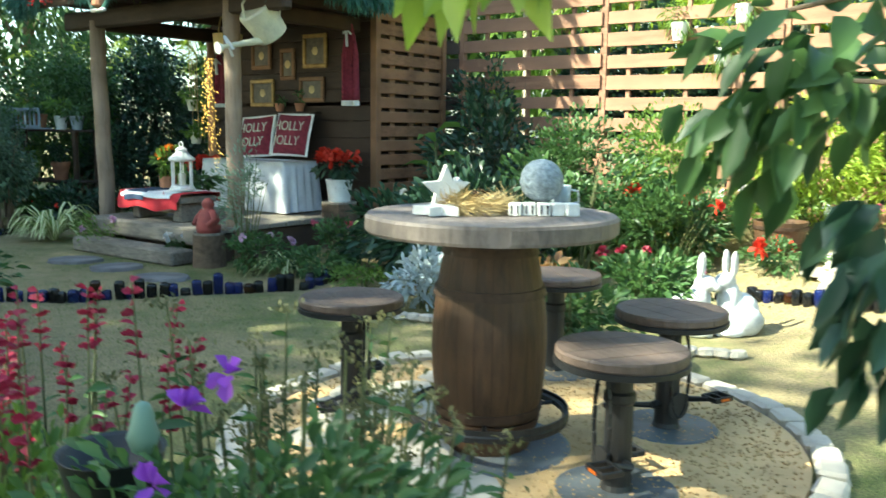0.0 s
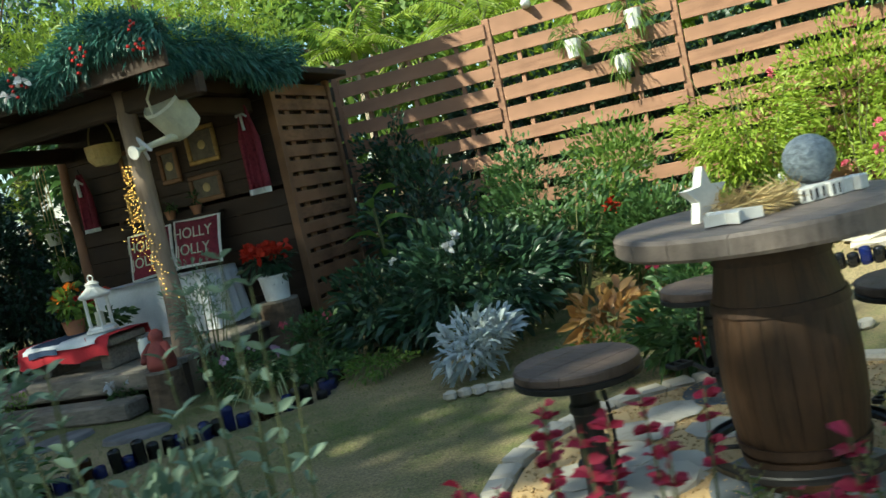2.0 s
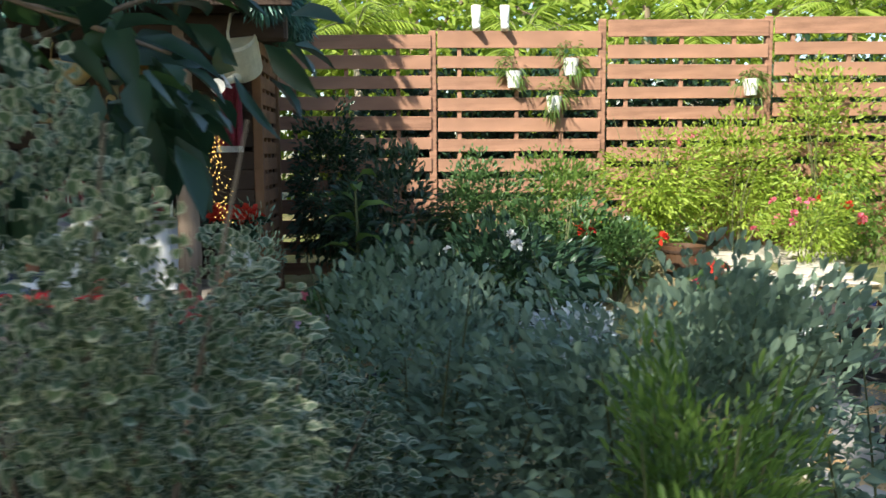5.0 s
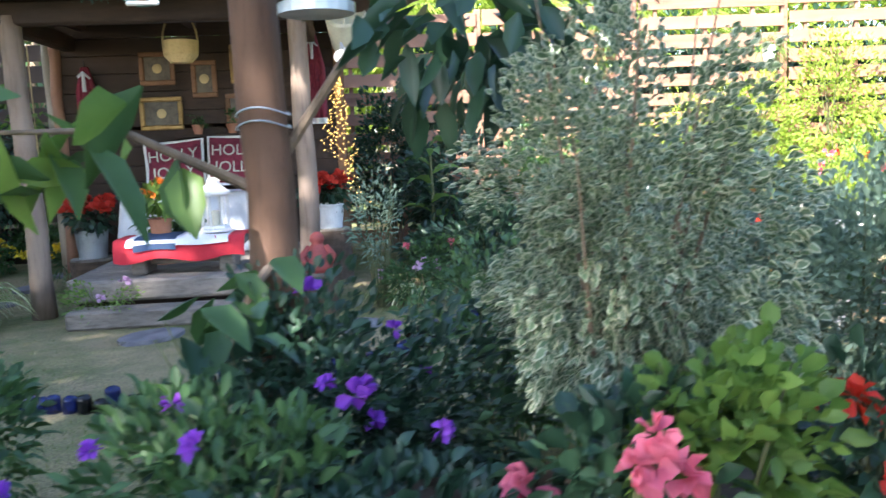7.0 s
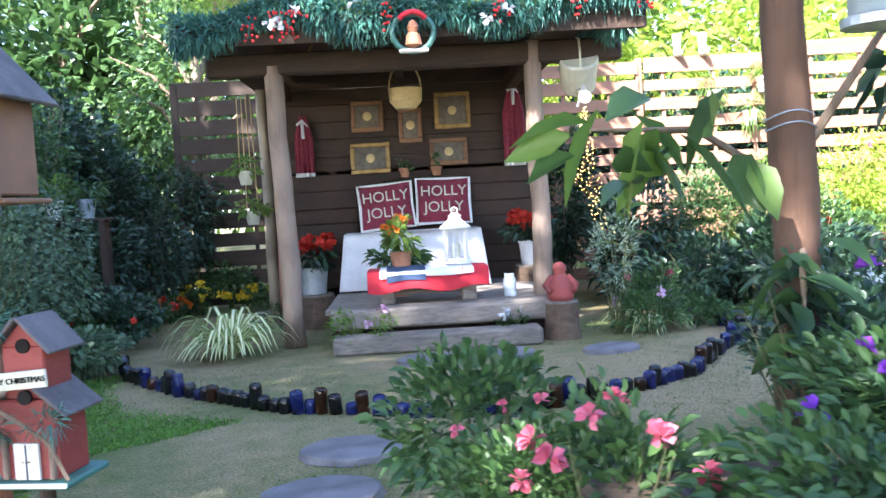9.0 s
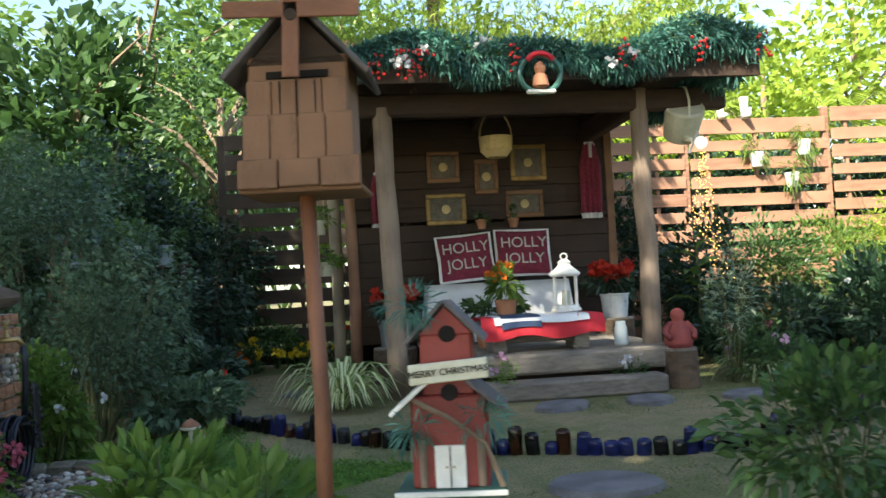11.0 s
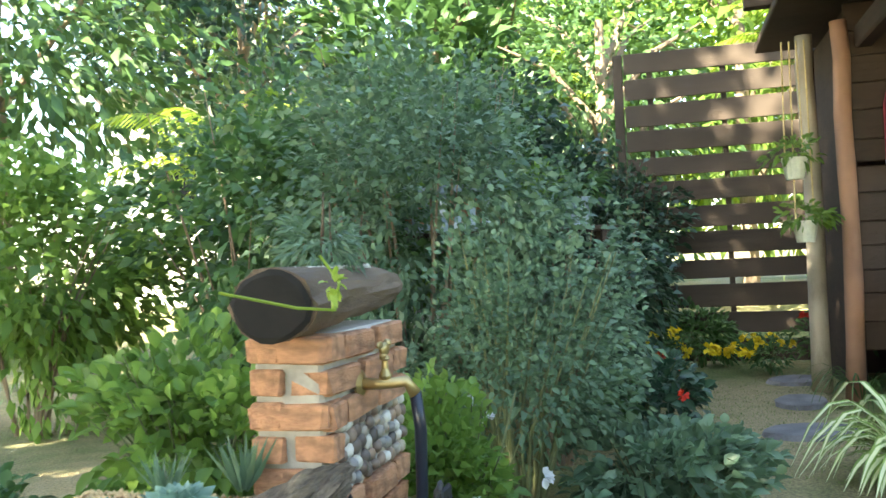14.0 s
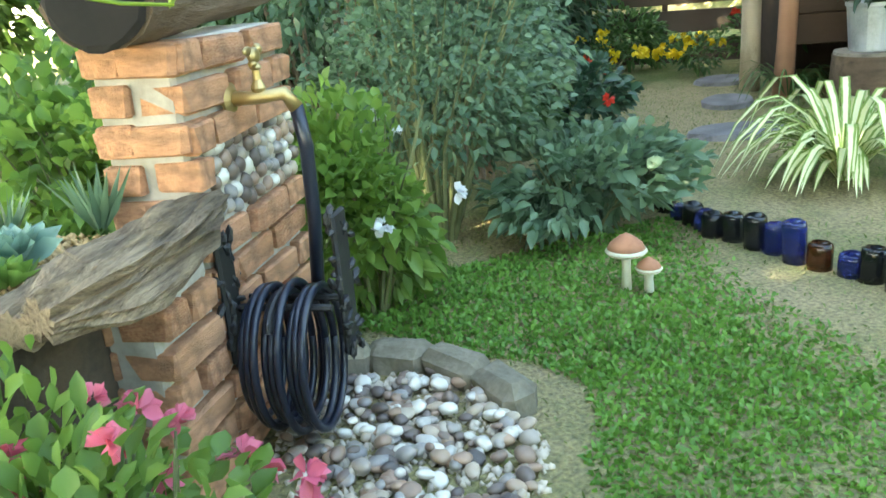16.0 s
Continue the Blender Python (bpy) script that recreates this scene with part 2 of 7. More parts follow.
M["leaf_silver"] = leaf_mat("leaf_silver_green", (0.10, 0.16, 0.11), (0.32, 0.43, 0.30), 0.25, 0.6)
M["leaf_grey"] = leaf_mat("leaf_silver_grey", (0.33, 0.40, 0.42), (0.62, 0.68, 0.70), 0.15, 0.8)
M["leaf_varieg"] = leaf_mat("leaf_variegated", (0.045, 0.085, 0.04), (0.15, 0.22, 0.11), 0.25, 0.45, edge=(0.50, 0.52, 0.36))
M["leaf_striped"] = leaf_mat("leaf_striped_cream", (0.16, 0.26, 0.05), (0.30, 0.40, 0.10), 0.35, 0.45, edge=(0.78, 0.78, 0.48))
M["leaf_croton"] = leaf_mat("leaf_croton_orange", (0.30, 0.13, 0.04), (0.62, 0.36, 0.12), 0.3)
M["leaf_purple"] = leaf_mat("leaf_purple", (0.03, 0.02, 0.04), (0.12, 0.10, 0.15), 0.2)
M["leaf_pine"] = leaf_mat("tinsel_green", (0.02, 0.09, 0.08), (0.11, 0.28, 0.22), 0.15, 0.4)
M["leaf_dry"] = leaf_mat("leaf_olive", (0.09, 0.095, 0.04), (0.24, 0.23, 0.11), 0.3, 0.7)
M["leaf_agave"] = leaf_mat("leaf_blue_green", (0.10, 0.19, 0.15), (0.25, 0.38, 0.30), 0.15, 0.5)
M["clover"] = leaf_mat("clover_leaf", (0.06, 0.16, 0.02), (0.20, 0.38, 0.06), 0.35, 0.5)
M["grass"] = leaf_mat("grass_blades", (0.07, 0.12, 0.025), (0.22, 0.26, 0.08), 0.3, 0.7)
for k, a, b in (("crimson", (0.20, 0.008, 0.03), (0.42, 0.02, 0.07)), ("red", (0.45, 0.015, 0.01), (0.75, 0.06, 0.03)), ("pink", (0.55, 0.07, 0.14), (0.82, 0.25, 0.33)),
                ("purple", (0.18, 0.03, 0.40), (0.38, 0.10, 0.65)), ("yellow", (0.65, 0.45, 0.01), (0.85, 0.68, 0.05)), ("orange", (0.75, 0.14, 0.01), (0.9, 0.30, 0.04)),
                ("whitef", (0.65, 0.65, 0.68), (0.85, 0.85, 0.86)), ("lilac", (0.45, 0.25, 0.42), (0.7, 0.48, 0.64))):
    M[k] = leaf_mat("petal_" + k, a, b, 0.3, 0.6)


def lawn_mat():
    m, n, l, p = material("dry_lawn")
    tc = n.new("ShaderNodeTexCoord")
    a, b, c = (n.new("ShaderNodeTexNoise") for _ in range(3))
    for t, s in ((a, 0.55), (b, 6.0), (c, 70.0)):
        t.inputs["Scale"].default_value, t.inputs["Detail"].default_value = s, 6
        l.new(tc.outputs["Object"], t.inputs["Vector"])
    r1, r2 = n.new("ShaderNodeValToRGB"), n.new("ShaderNodeValToRGB")
    r1.color_ramp.elements[0].position, r1.color_ramp.elements[0].color = 0.35, (0.14, 0.18, 0.05, 1)
    r1.color_ramp.elements[1].position, r1.color_ramp.elements[1].color = 0.6, (0.37, 0.30, 0.17, 1)
    mx = n.new("ShaderNodeMath")
    mx.operation, mx.inputs[1].default_value = "MULTIPLY_ADD", 0.35
    l.new(b.outputs["Fac"], mx.inputs[0])
    sb = n.new("ShaderNodeMath")
    sb.operation, sb.inputs[1].default_value = "SUBTRACT", 0.16
    l.new(a.outputs["Fac"], sb.inputs[0])
    l.new(sb.outputs[0], mx.inputs[2])
    l.new(mx.outputs[0], r1.inputs[0])
    r2.color_ramp.elements[0].position, r2.color_ramp.elements[0].color = 0.3, (0.45, 0.45, 0.45, 1)
    r2.color_ramp.elements[1].position, r2.color_ramp.elements[1].color = 0.7, (1.15, 1.1, 1.0, 1)
    l.new(c.outputs["Fac"], r2.inputs[0])
    mul = n.new("ShaderNodeMix")
    mul.data_type, mul.blend_type = "RGBA", "MULTIPLY"
    mul.inputs["Factor"].default_value = 1.0
    l.new(r1.outputs[0], mul.inputs[6])
    l.new(r2.outputs[0], mul.inputs[7])
    l.new(mul.outputs[2], p.inputs["Base Color"])
    p.inputs["Roughness"].default_value = 0.95
    bp = n.new("ShaderNodeBump")
    bp.inputs["Strength"].default_value, bp.inputs["Distance"].default_value = 0.8, 0.03
    l.new(c.outputs["Fac"], bp.inputs["Height"])
    l.new(bp.outputs[0], p.inputs["Normal"])
    return m


M["lawn"] = lawn_mat()


def river_mat():
    m, n, l, p = material("river_pebbles")
    oi, tc, nz, ramp = n.new("ShaderNodeObjectInfo"), n.new("ShaderNodeTexCoord"), n.new("ShaderNodeTexNoise"), n.new("ShaderNodeValToRGB")
    nz.inputs["Scale"].default_value, nz.inputs["Detail"].default_value = 3.0, 5
    l.new(tc.outputs["Object"], nz.inputs["Vector"])
    mx = n.new("ShaderNodeMath")
    mx.operation, mx.inputs[1].default_value = "MULTIPLY_ADD", 0.12
    l.new(nz.outputs["Fac"], mx.inputs[0])
    l.new(oi.outputs["Random"], mx.inputs[2])
    stops = ((0.0, (0.05, 0.045, 0.045)), (0.25, (0.16, 0.12, 0.10)), (0.45, (0.34, 0.22, 0.15)), (0.62, (0.40, 0.33, 0.25)), (0.8, (0.24, 0.22, 0.21)), (0.95, (0.62, 0.57, 0.49)))
    while len(ramp.color_ramp.elements) < len(stops):
        ramp.color_ramp.elements.new(0.5)
    for e, (pos, c) in zip(ramp.color_ramp.elements, stops):
        e.position, e.color = pos, rgba(c)
    l.new(mx.outputs[0], ramp.inputs[0])
    l.new(ramp.outputs[0], p.inputs["Base Color"])
    p.inputs["Roughness"].default_value = 0.45
    return m


M["river"] = river_mat()


# ---- mesh helpers ----
def part(name, bm, mat, parent=None, label="", smooth=False):
    me = bpy.data.meshes.new(name)
    bm.to_mesh(me)
    bm.free()
    if smooth:
        me.shade_smooth()
    me.materials.append(M[mat])
    ob = new(name, me)
    ob.parent = parent
    if label:
        ob["label"] = label
    return ob


def thing(name, label, category, at=(0, 0, 0), rz=0.0, group="", kind=""):
    ob = new(name)
    ob.matrix_basis = pose(*at, 0, 0, rz)
    return tagged(ob, label, category, group, kind)


def raw(name, verts, faces, mat, parent=None, label="", smooth=False):
    me = bpy.data.meshes.new(name)
    me.from_pydata([tuple(v) for v in verts], [], faces)
    if smooth:
        me.shade_smooth()
    me.materials.append(M[mat])
    ob = new(name, me)
    ob.parent = parent
    if label:
        ob["label"] = label
    return ob


def box(sx, sy, sz, at=(0, 0, 0), bevel=0.006, bm=None, turn=None, jitter=0.0):
    out = bmesh.new()
    bmesh.ops.create_cube(out, size=1.0, matrix=Matrix.Diagonal((sx, sy, sz, 1)))
    if bevel:
        bmesh.ops.bevel(out, geom=out.edges[:], offset=min(bevel, 0.4 * min(sx, sy, sz)), segments=1, affect="EDGES")
    m = Matrix.Translation(at) @ (turn or Matrix.Identity(4))
    for v in out.verts:
        if jitter:
            v.co += Vector((rnd.uniform(-jitter, jitter), rnd.uniform(-jitter, jitter), rnd.uniform(-jitter, jitter)))
        v.co = m @ v.co
    if bm is None:
        return out
    me = bpy.data.meshes.new("tmp")
    out.to_mesh(me)
    out.free()
    bm.from_mesh(me)
    bpy.data.meshes.remove(me)
    return bm


def lathe(profile, n=28, bm=None, at=(0, 0, 0), wobble=0.0, close=True):
    """A turned solid from (radius, height) pairs."""
    bm = bm or bmesh.new()
    rings = []
    for r, z in profile:
        rings.append([bm.verts.new((at[0] + r * (1 + rnd.uniform(-wobble, wobble)) * math.cos(2 * math.pi * i / n), at[1] + r * (1 + rnd.uniform(-wobble, wobble)) * math.sin(2 * math.pi * i / n), at[2] + z)) for i in range(n)])
    for a, b in zip(rings, rings[1:]):
        for i in range(n):
            bm.faces.new((a[i], a[(i + 1) % n], b[(i + 1) % n], b[i]))
    if close:
        bm.faces.new(rings[0][::-1])
        bm.faces.new(rings[-1])
    return bm


def tube(points, radii, n=8, bm=None, rough=0.0):
    """A round bar along points."""
    bm = bm or bmesh.new()
    pts = [Vector(p) for p in points]
    if not hasattr(radii, "__len__"):
        radii = [radii] * len(pts)
    rings = []
    for i, p in enumerate(pts):
        d = (pts[min(i + 1, len(pts) - 1)] - pts[max(i - 1, 0)]).normalized()
        a = d.orthogonal().normalized() if i == 0 else (a - d * a.dot(d)).normalized()
        b = d.cross(a)
        rings.append([bm.verts.new(p + (a * math.cos(2 * math.pi * k / n) + b * math.sin(2 * math.pi * k / n)) * radii[i] * (1 + rnd.uniform(-rough, rough))) for k in range(n)])
    for r, s in zip(rings, rings[1:]):
        for k in range(n):
            bm.faces.new((r[k], r[(k + 1) % n], s[(k + 1) % n], s[k]))
    bm.faces.new(rings[0][::-1])
    bm.faces.new(rings[-1])
    return bm


def norm(a):
    return a / np.maximum(np.linalg.norm(a, axis=1, keepdims=True), 1e-9)


def leaf_mesh(name, base, way, length, width, mat, parent=None, label="", fold=0.25, droop=0.25, blunt=0.5, kind="", lite=False):
    """Many leaves in one mesh. base, way: arrays n x 3; each leaf is folded along its rib, bends down and has a rim value."""
    n = len(base)
    way = norm(np.asarray(way, float))
    length = np.broadcast_to(np.asarray(length, float), (n,))[:, None]
    width = np.broadcast_to(np.asarray(width, float), (n,))[:, None]
    side = norm(np.cross(way, np.array([0, 0, 1.0]) + 0.8 * rng.normal(size=(n, 3))))
    up = np.cross(side, way)
    dz = np.array([0, 0, -1.0])
    cols = []
    rows, ks = (((0, 0.15), (0.5, 0.95), (1, 0.08)), (-1, 1)) if lite else (((0, 0.08), (0.33, 0.8), (0.68, blunt + 0.2), (1, 0.04)), (-1, 0, 1))
    for s, w in rows:
        mid = base + way * length * s + dz * length * droop * s * s
        for k in ks:
            cols.append(mid + side * width * 0.5 * w * k + up * width * fold * w * abs(k))
    nv, nc = len(cols), len(ks)
    verts = np.stack(cols, axis=1).reshape(-1, 3)
    quads = []
    for r in range(len(rows) - 1):
        for c in range(nc - 1):
            i = r * nc + c
            quads.append((i, i + 1, i + nc + 1, i + nc))
    f = (np.array(quads)[None] + nv * np.arange(n)[:, None, None]).reshape(-1, 4)
    me = bpy.data.meshes.new(name)
    me.vertices.add(len(verts))
    me.vertices.foreach_set("co", verts.astype(np.float32).ravel())
    me.loops.add(f.size)
    me.loops.foreach_set("vertex_index", f.astype(np.int32).ravel())
    me.polygons.add(len(f))
    me.polygons.foreach_set("loop_start", np.arange(0, f.size, 4, dtype=np.int32))
    me.update(calc_edges=True)
    me.shade_smooth()
    at = me.attributes.new("rim", "FLOAT", "POINT")
    at.data.foreach_set("value", np.tile(np.array([0.5] * 6 if lite else [1, 0.2, 1, 1, 0, 1, 1, 0, 1, 1, 1, 1], np.float32), n))
    me.materials.append(M[mat])
    ob = new(name, me)
    ob.parent = parent
    if label:
        ob["label"] = label
    if kind:
        ob["kind"] = kind
    return ob


def cloud(n, centre, radius, clumps=14, tight=0.38):
    """Points gathered in clumps through an uneven ellipsoid, denser towards its skin, and the way out from its middle."""
    c, r = np.array(centre, float), np.array(radius, float)
    k = norm(rng.normal(size=(clumps, 3))) * rng.uniform(0.35, 0.85, size=(clumps, 1))
    pick = rng.integers(0, clumps, n)
    q = k[pick] + norm(rng.normal(size=(n, 3))) * (rng.uniform(0.15, 1, size=(n, 1)) ** 0.5) * tight
    return c + q * r, norm(q + 0.5 * norm(rng.normal(size=(n, 3))))


def bush(name, label, at, radius, height, n, leaf, mat, width=0.45, low=0.05, stems=7, flower=None, flowers=0, flower_size=0.03, up=0.35, droop=0.3, clumps=16, tight=0.38, stem_mat="stem", category="bush", group="", lite=False):
    """A shrub: stems from one foot, a crown of clumped leaves, flower heads on its skin."""
    ob = thing(name, label, category, at, 0, group)
    n = int(n * (2.0 if lite else 1.35))
    mid, half = (height + low) / 2, (height - low) / 2
    bm = bmesh.new()
    for i in range(stems):
        a, r = rnd.uniform(0, 6.28), radius * rnd.uniform(0.25, 0.8)
        top = height * rnd.uniform(0.55, 0.92)
        pts = [(0.08 * radius * math.cos(a), 0.08 * radius * math.sin(a), -0.03), (r * 0.5 * math.cos(a), r * 0.5 * math.sin(a), top * 0.5), (r * math.cos(a + 0.2), r * math.sin(a + 0.2), top)]
        tube(pts, [0.005 + 0.004 * height, 0.004 + 0.002 * height, 0.002], 6, bm)
    part("stem_cluster", bm, stem_mat, ob)["kind"] = "stuff"
    p, w = cloud(n, (0, 0, mid), (radius, radius, half), clumps, tight)
    w[:, 2] += up
    s = leaf * rng.uniform(0.6, 1.25, n)
    keep = p[:, 2] > 0.02
    leaf_mesh("leaves", p[keep], w[keep], s[keep], s[keep] * width, mat, ob, droop=droop, kind="stuff", lite=lite)
    if flowers:
        heads(ob, (0, 0, mid), (radius, radius, half), flower, flowers, flower_size)
    return ob


def heads(ob, mid, radius, mat, count, size, petals=14):
    """Flower heads on the upper skin of a crown, each one a mesh of its own."""
    for i in range(count):
        d = Vector((rnd.gauss(0, 1), rnd.gauss(0, 1), abs(rnd.gauss(0.3, 0.8)))).normalized()
        c = Vector(mid) + Vector((d.x * radius[0], d.y * radius[1], d.z * radius[2])) * rnd.uniform(0.85, 1.0)
        bloom(ob, c, d, mat, size * rnd.uniform(0.7, 1.2), petals)


def bloom(ob, c, d, mat, size, petals=14):
    w = norm(rng.normal(size=(petals, 3)) + 0.8 * np.array(d)[None])
    return leaf_mesh("flower", np.tile(np.array(c), (petals, 1)) + w * size * 0.15, w, size, size * 0.75, mat, ob, droop=0.1, blunt=0.8)


def tree(name, label, at, height, crown, n, leaf, mat, trunk=0.12, low=0.4, bark="bark", lean=(0, 0), clumps=26, width=0.5, category="tree", tight=0.34):
    ob = thing(name, label, category, at)
    bm = bmesh.new()
    tube([(0, 0, -0.1), (lean[0] * 0.3, lean[1] * 0.3, height * 0.35), (lean[0], lean[1], height * 0.8)], [trunk, trunk * 0.75, trunk * 0.35], 10, bm, 0.08)
    for i in range(9):
        a, h = rnd.uniform(0, 6.28), height * rnd.uniform(low, 0.75)
        e = Vector((lean[0] + crown * 0.75 * math.cos(a), lean[1] + crown * 0.75 * math.sin(a), h + height * 0.18))
        s = Vector((lean[0] * h / height, lean[1] * h / height, h * 0.9))
        tube([s, s.lerp(e, 0.5) + Vector((0, 0, 0.05 * height)), e], [trunk * 0.4, trunk * 0.25, trunk * 0.06], 6, bm)
    part("trunk", bm, bark, ob)
    hh = height * (1 - low) / 2
    p, w = cloud(n, (lean[0], lean[1], height * low + hh), (crown, crown, hh * 1.05), clumps, tight)
    s = leaf * rng.uniform(0.6, 1.3, n)
    leaf_mesh("crown", p, w, s, s * width, mat, ob, kind="stuff", lite=True)
    return ob


def arching(name, label, at, n, length, width, mat, category="plant", lift=0.9, parts=7, droop=1.0, group="", parent=None):
    """A tuft of long blades that rise and bend over; each blade is a strip."""
    ob = parent or thing(name, label, category, at, 0, group)
    for i in range(n):
        a, L = rnd.uniform(0, 6.28), length * rnd.uniform(0.6, 1.1)
        d, s = Vector((math.cos(a), math.sin(a), 0)), Vector((-math.sin(a), math.cos(a), 0))
        sl = lift * rnd.uniform(0.6, 1.3)
        verts, rim = [], []
        for k in range(parts):
            f = k / (parts - 1)
            c = d * L * (0.04 + f * 0.8) + Vector((0, 0, L * (sl * f - droop * sl * 0.85 * f * f * (1 + 0.2 * f))))
            w = width * (0.55 + 0.9 * f) * (1 - f ** 3) + 0.001
            for q in (-1, -0.35, 0.35, 1):
                verts.append(c + s * w * 0.5 * q + Vector((0, 0, abs(q) * w * 0.22)))
                rim.append(1.0 if abs(q) < 0.5 else 0.0)
        faces = [(4 * k + j, 4 * k + j + 1, 4 * k + j + 5, 4 * k + j + 4) for k in range(parts - 1) for j in range(3)]
        o = raw("blade", verts, faces, mat, ob, smooth=True)
        o.data.attributes.new("rim", "FLOAT", "POINT").data.foreach_set("value", rim)
    return ob


# ---- plan ----
HUT = Matrix(((0.8, 0.6, 0, -2.0), (-0.6, 0.8, 0, 8.39), (0, 0, 1, 0), (0, 0, 0, 1)))   # u along the front, v to the back
HUT_TURN = -36.87


def hut(u, v, z=0.0):
    return HUT @ Vector((u, v, z))


def rise(x, y):
    """The ground lifts gently towards the beds on the sunny side."""
    f = min(1, max(0, (x - 2.1) / 1.4))
    return 0.33 * f * f * (3 - 2 * f) * min(1, max(0, (y - 4.5) / 1.5))


# ---- ground ----
def build_ground():
    xs = sorted(set([-400, -150, -60, -30, -20] + [round(-14 + 0.35 * i, 2) for i in range(70)] + [14, 20, 40, 150, 400]))
    ys = sorted(set([-400, -150, -50, -20, -8] + [round(-4 + 0.35 * i, 2) for i in range(62)] + [22, 30, 60, 150, 400]))
    verts = [(x, y, rise(x, y) + (0.012 * noise.noise((x * 1.3, y * 1.3, 0)) if abs(x) < 14 else 0)) for y in ys for x in xs]
    w = len(xs)
    faces = [(j * w + i, j * w + i + 1, (j + 1) * w + i + 1, (j + 1) * w + i) for j in range(len(ys) - 1) for i in range(w - 1)]
    tagged(raw("ground", verts, faces, "lawn", smooth=True), "dry patchy lawn of a cottage garden", "lawn", kind="structure")


build_ground()


# ---- fence ----
def build_fence():
    ob = thing("fence", "tall red-brown pallet board fence", "fence", (0, 0, 0), 0, kind="structure")
    ob.matrix_basis = HUT @ Matrix.Translation((0, 3.93, 0))
    bm = box(1, 0.022, 0.165, bevel=0.004)
    board = bpy.data.meshes.new("board")
    bm.to_mesh(board)
    board.materials.append(M["red_wood"])
    bm.free()
    # Same board mesh in the darker colour that stands in for shade.
    old = board.copy()
    old.materials.clear()
    old.materials.append(M["shaded_fence"])
    for k in range(-3, 4):
        # Panels left of u = 0 carry their shade in the wood colour.
        wood = "shaded_fence" if k < -1 else "red_wood"
        u0, u1 = 2.07 + 2.1 * k, 2.07 + 2.1 * (k + 1)
        top = {0: 3.02, 1: 3.16, 2: 3.20, 3: 2.95}.get(k, 2.99)
        part("post", box(0.09, 0.09, top + 0.05, (u0, 0.03, (top + 0.05) / 2 - 0.02), 0.008), wood, ob)
        z = top - 0.08
        row = 0
        while z > 0.05:
            o = new("board", old if k < -1 else board)
            o.parent = ob
            o.matrix_basis = pose((u0 + u1) / 2 + 0.02, -0.028 + rnd.uniform(-0.004, 0.004), z, rnd.uniform(-2, 2), rnd.uniform(-0.35, 0.35), 0) @ Matrix.Diagonal((2.02, 1, 1.25 if row == 0 and k >= 0 else rnd.uniform(0.88, 1.1) * (1.2 if k < -1 else 1), 1))
            z -= (0.275 if row == 0 and k >= 0 else 0.25) + rnd.uniform(-0.012, 0.012)
            row += 1
        for q in (0.35, 1.0, 1.65):
            part("stringer", box(0.05, 0.05, top - 0.12, (u0 + q + rnd.uniform(-0.06, 0.06), 0.012, top / 2), 0.004), wood, ob)


build_fence()


# ---- the garden hut ----
def plank(name, parent, mat, sx, sy, sz, at, bevel=0.006, label=""):
    return part(name, box(sx, sy, sz, at, bevel), mat, parent, label)


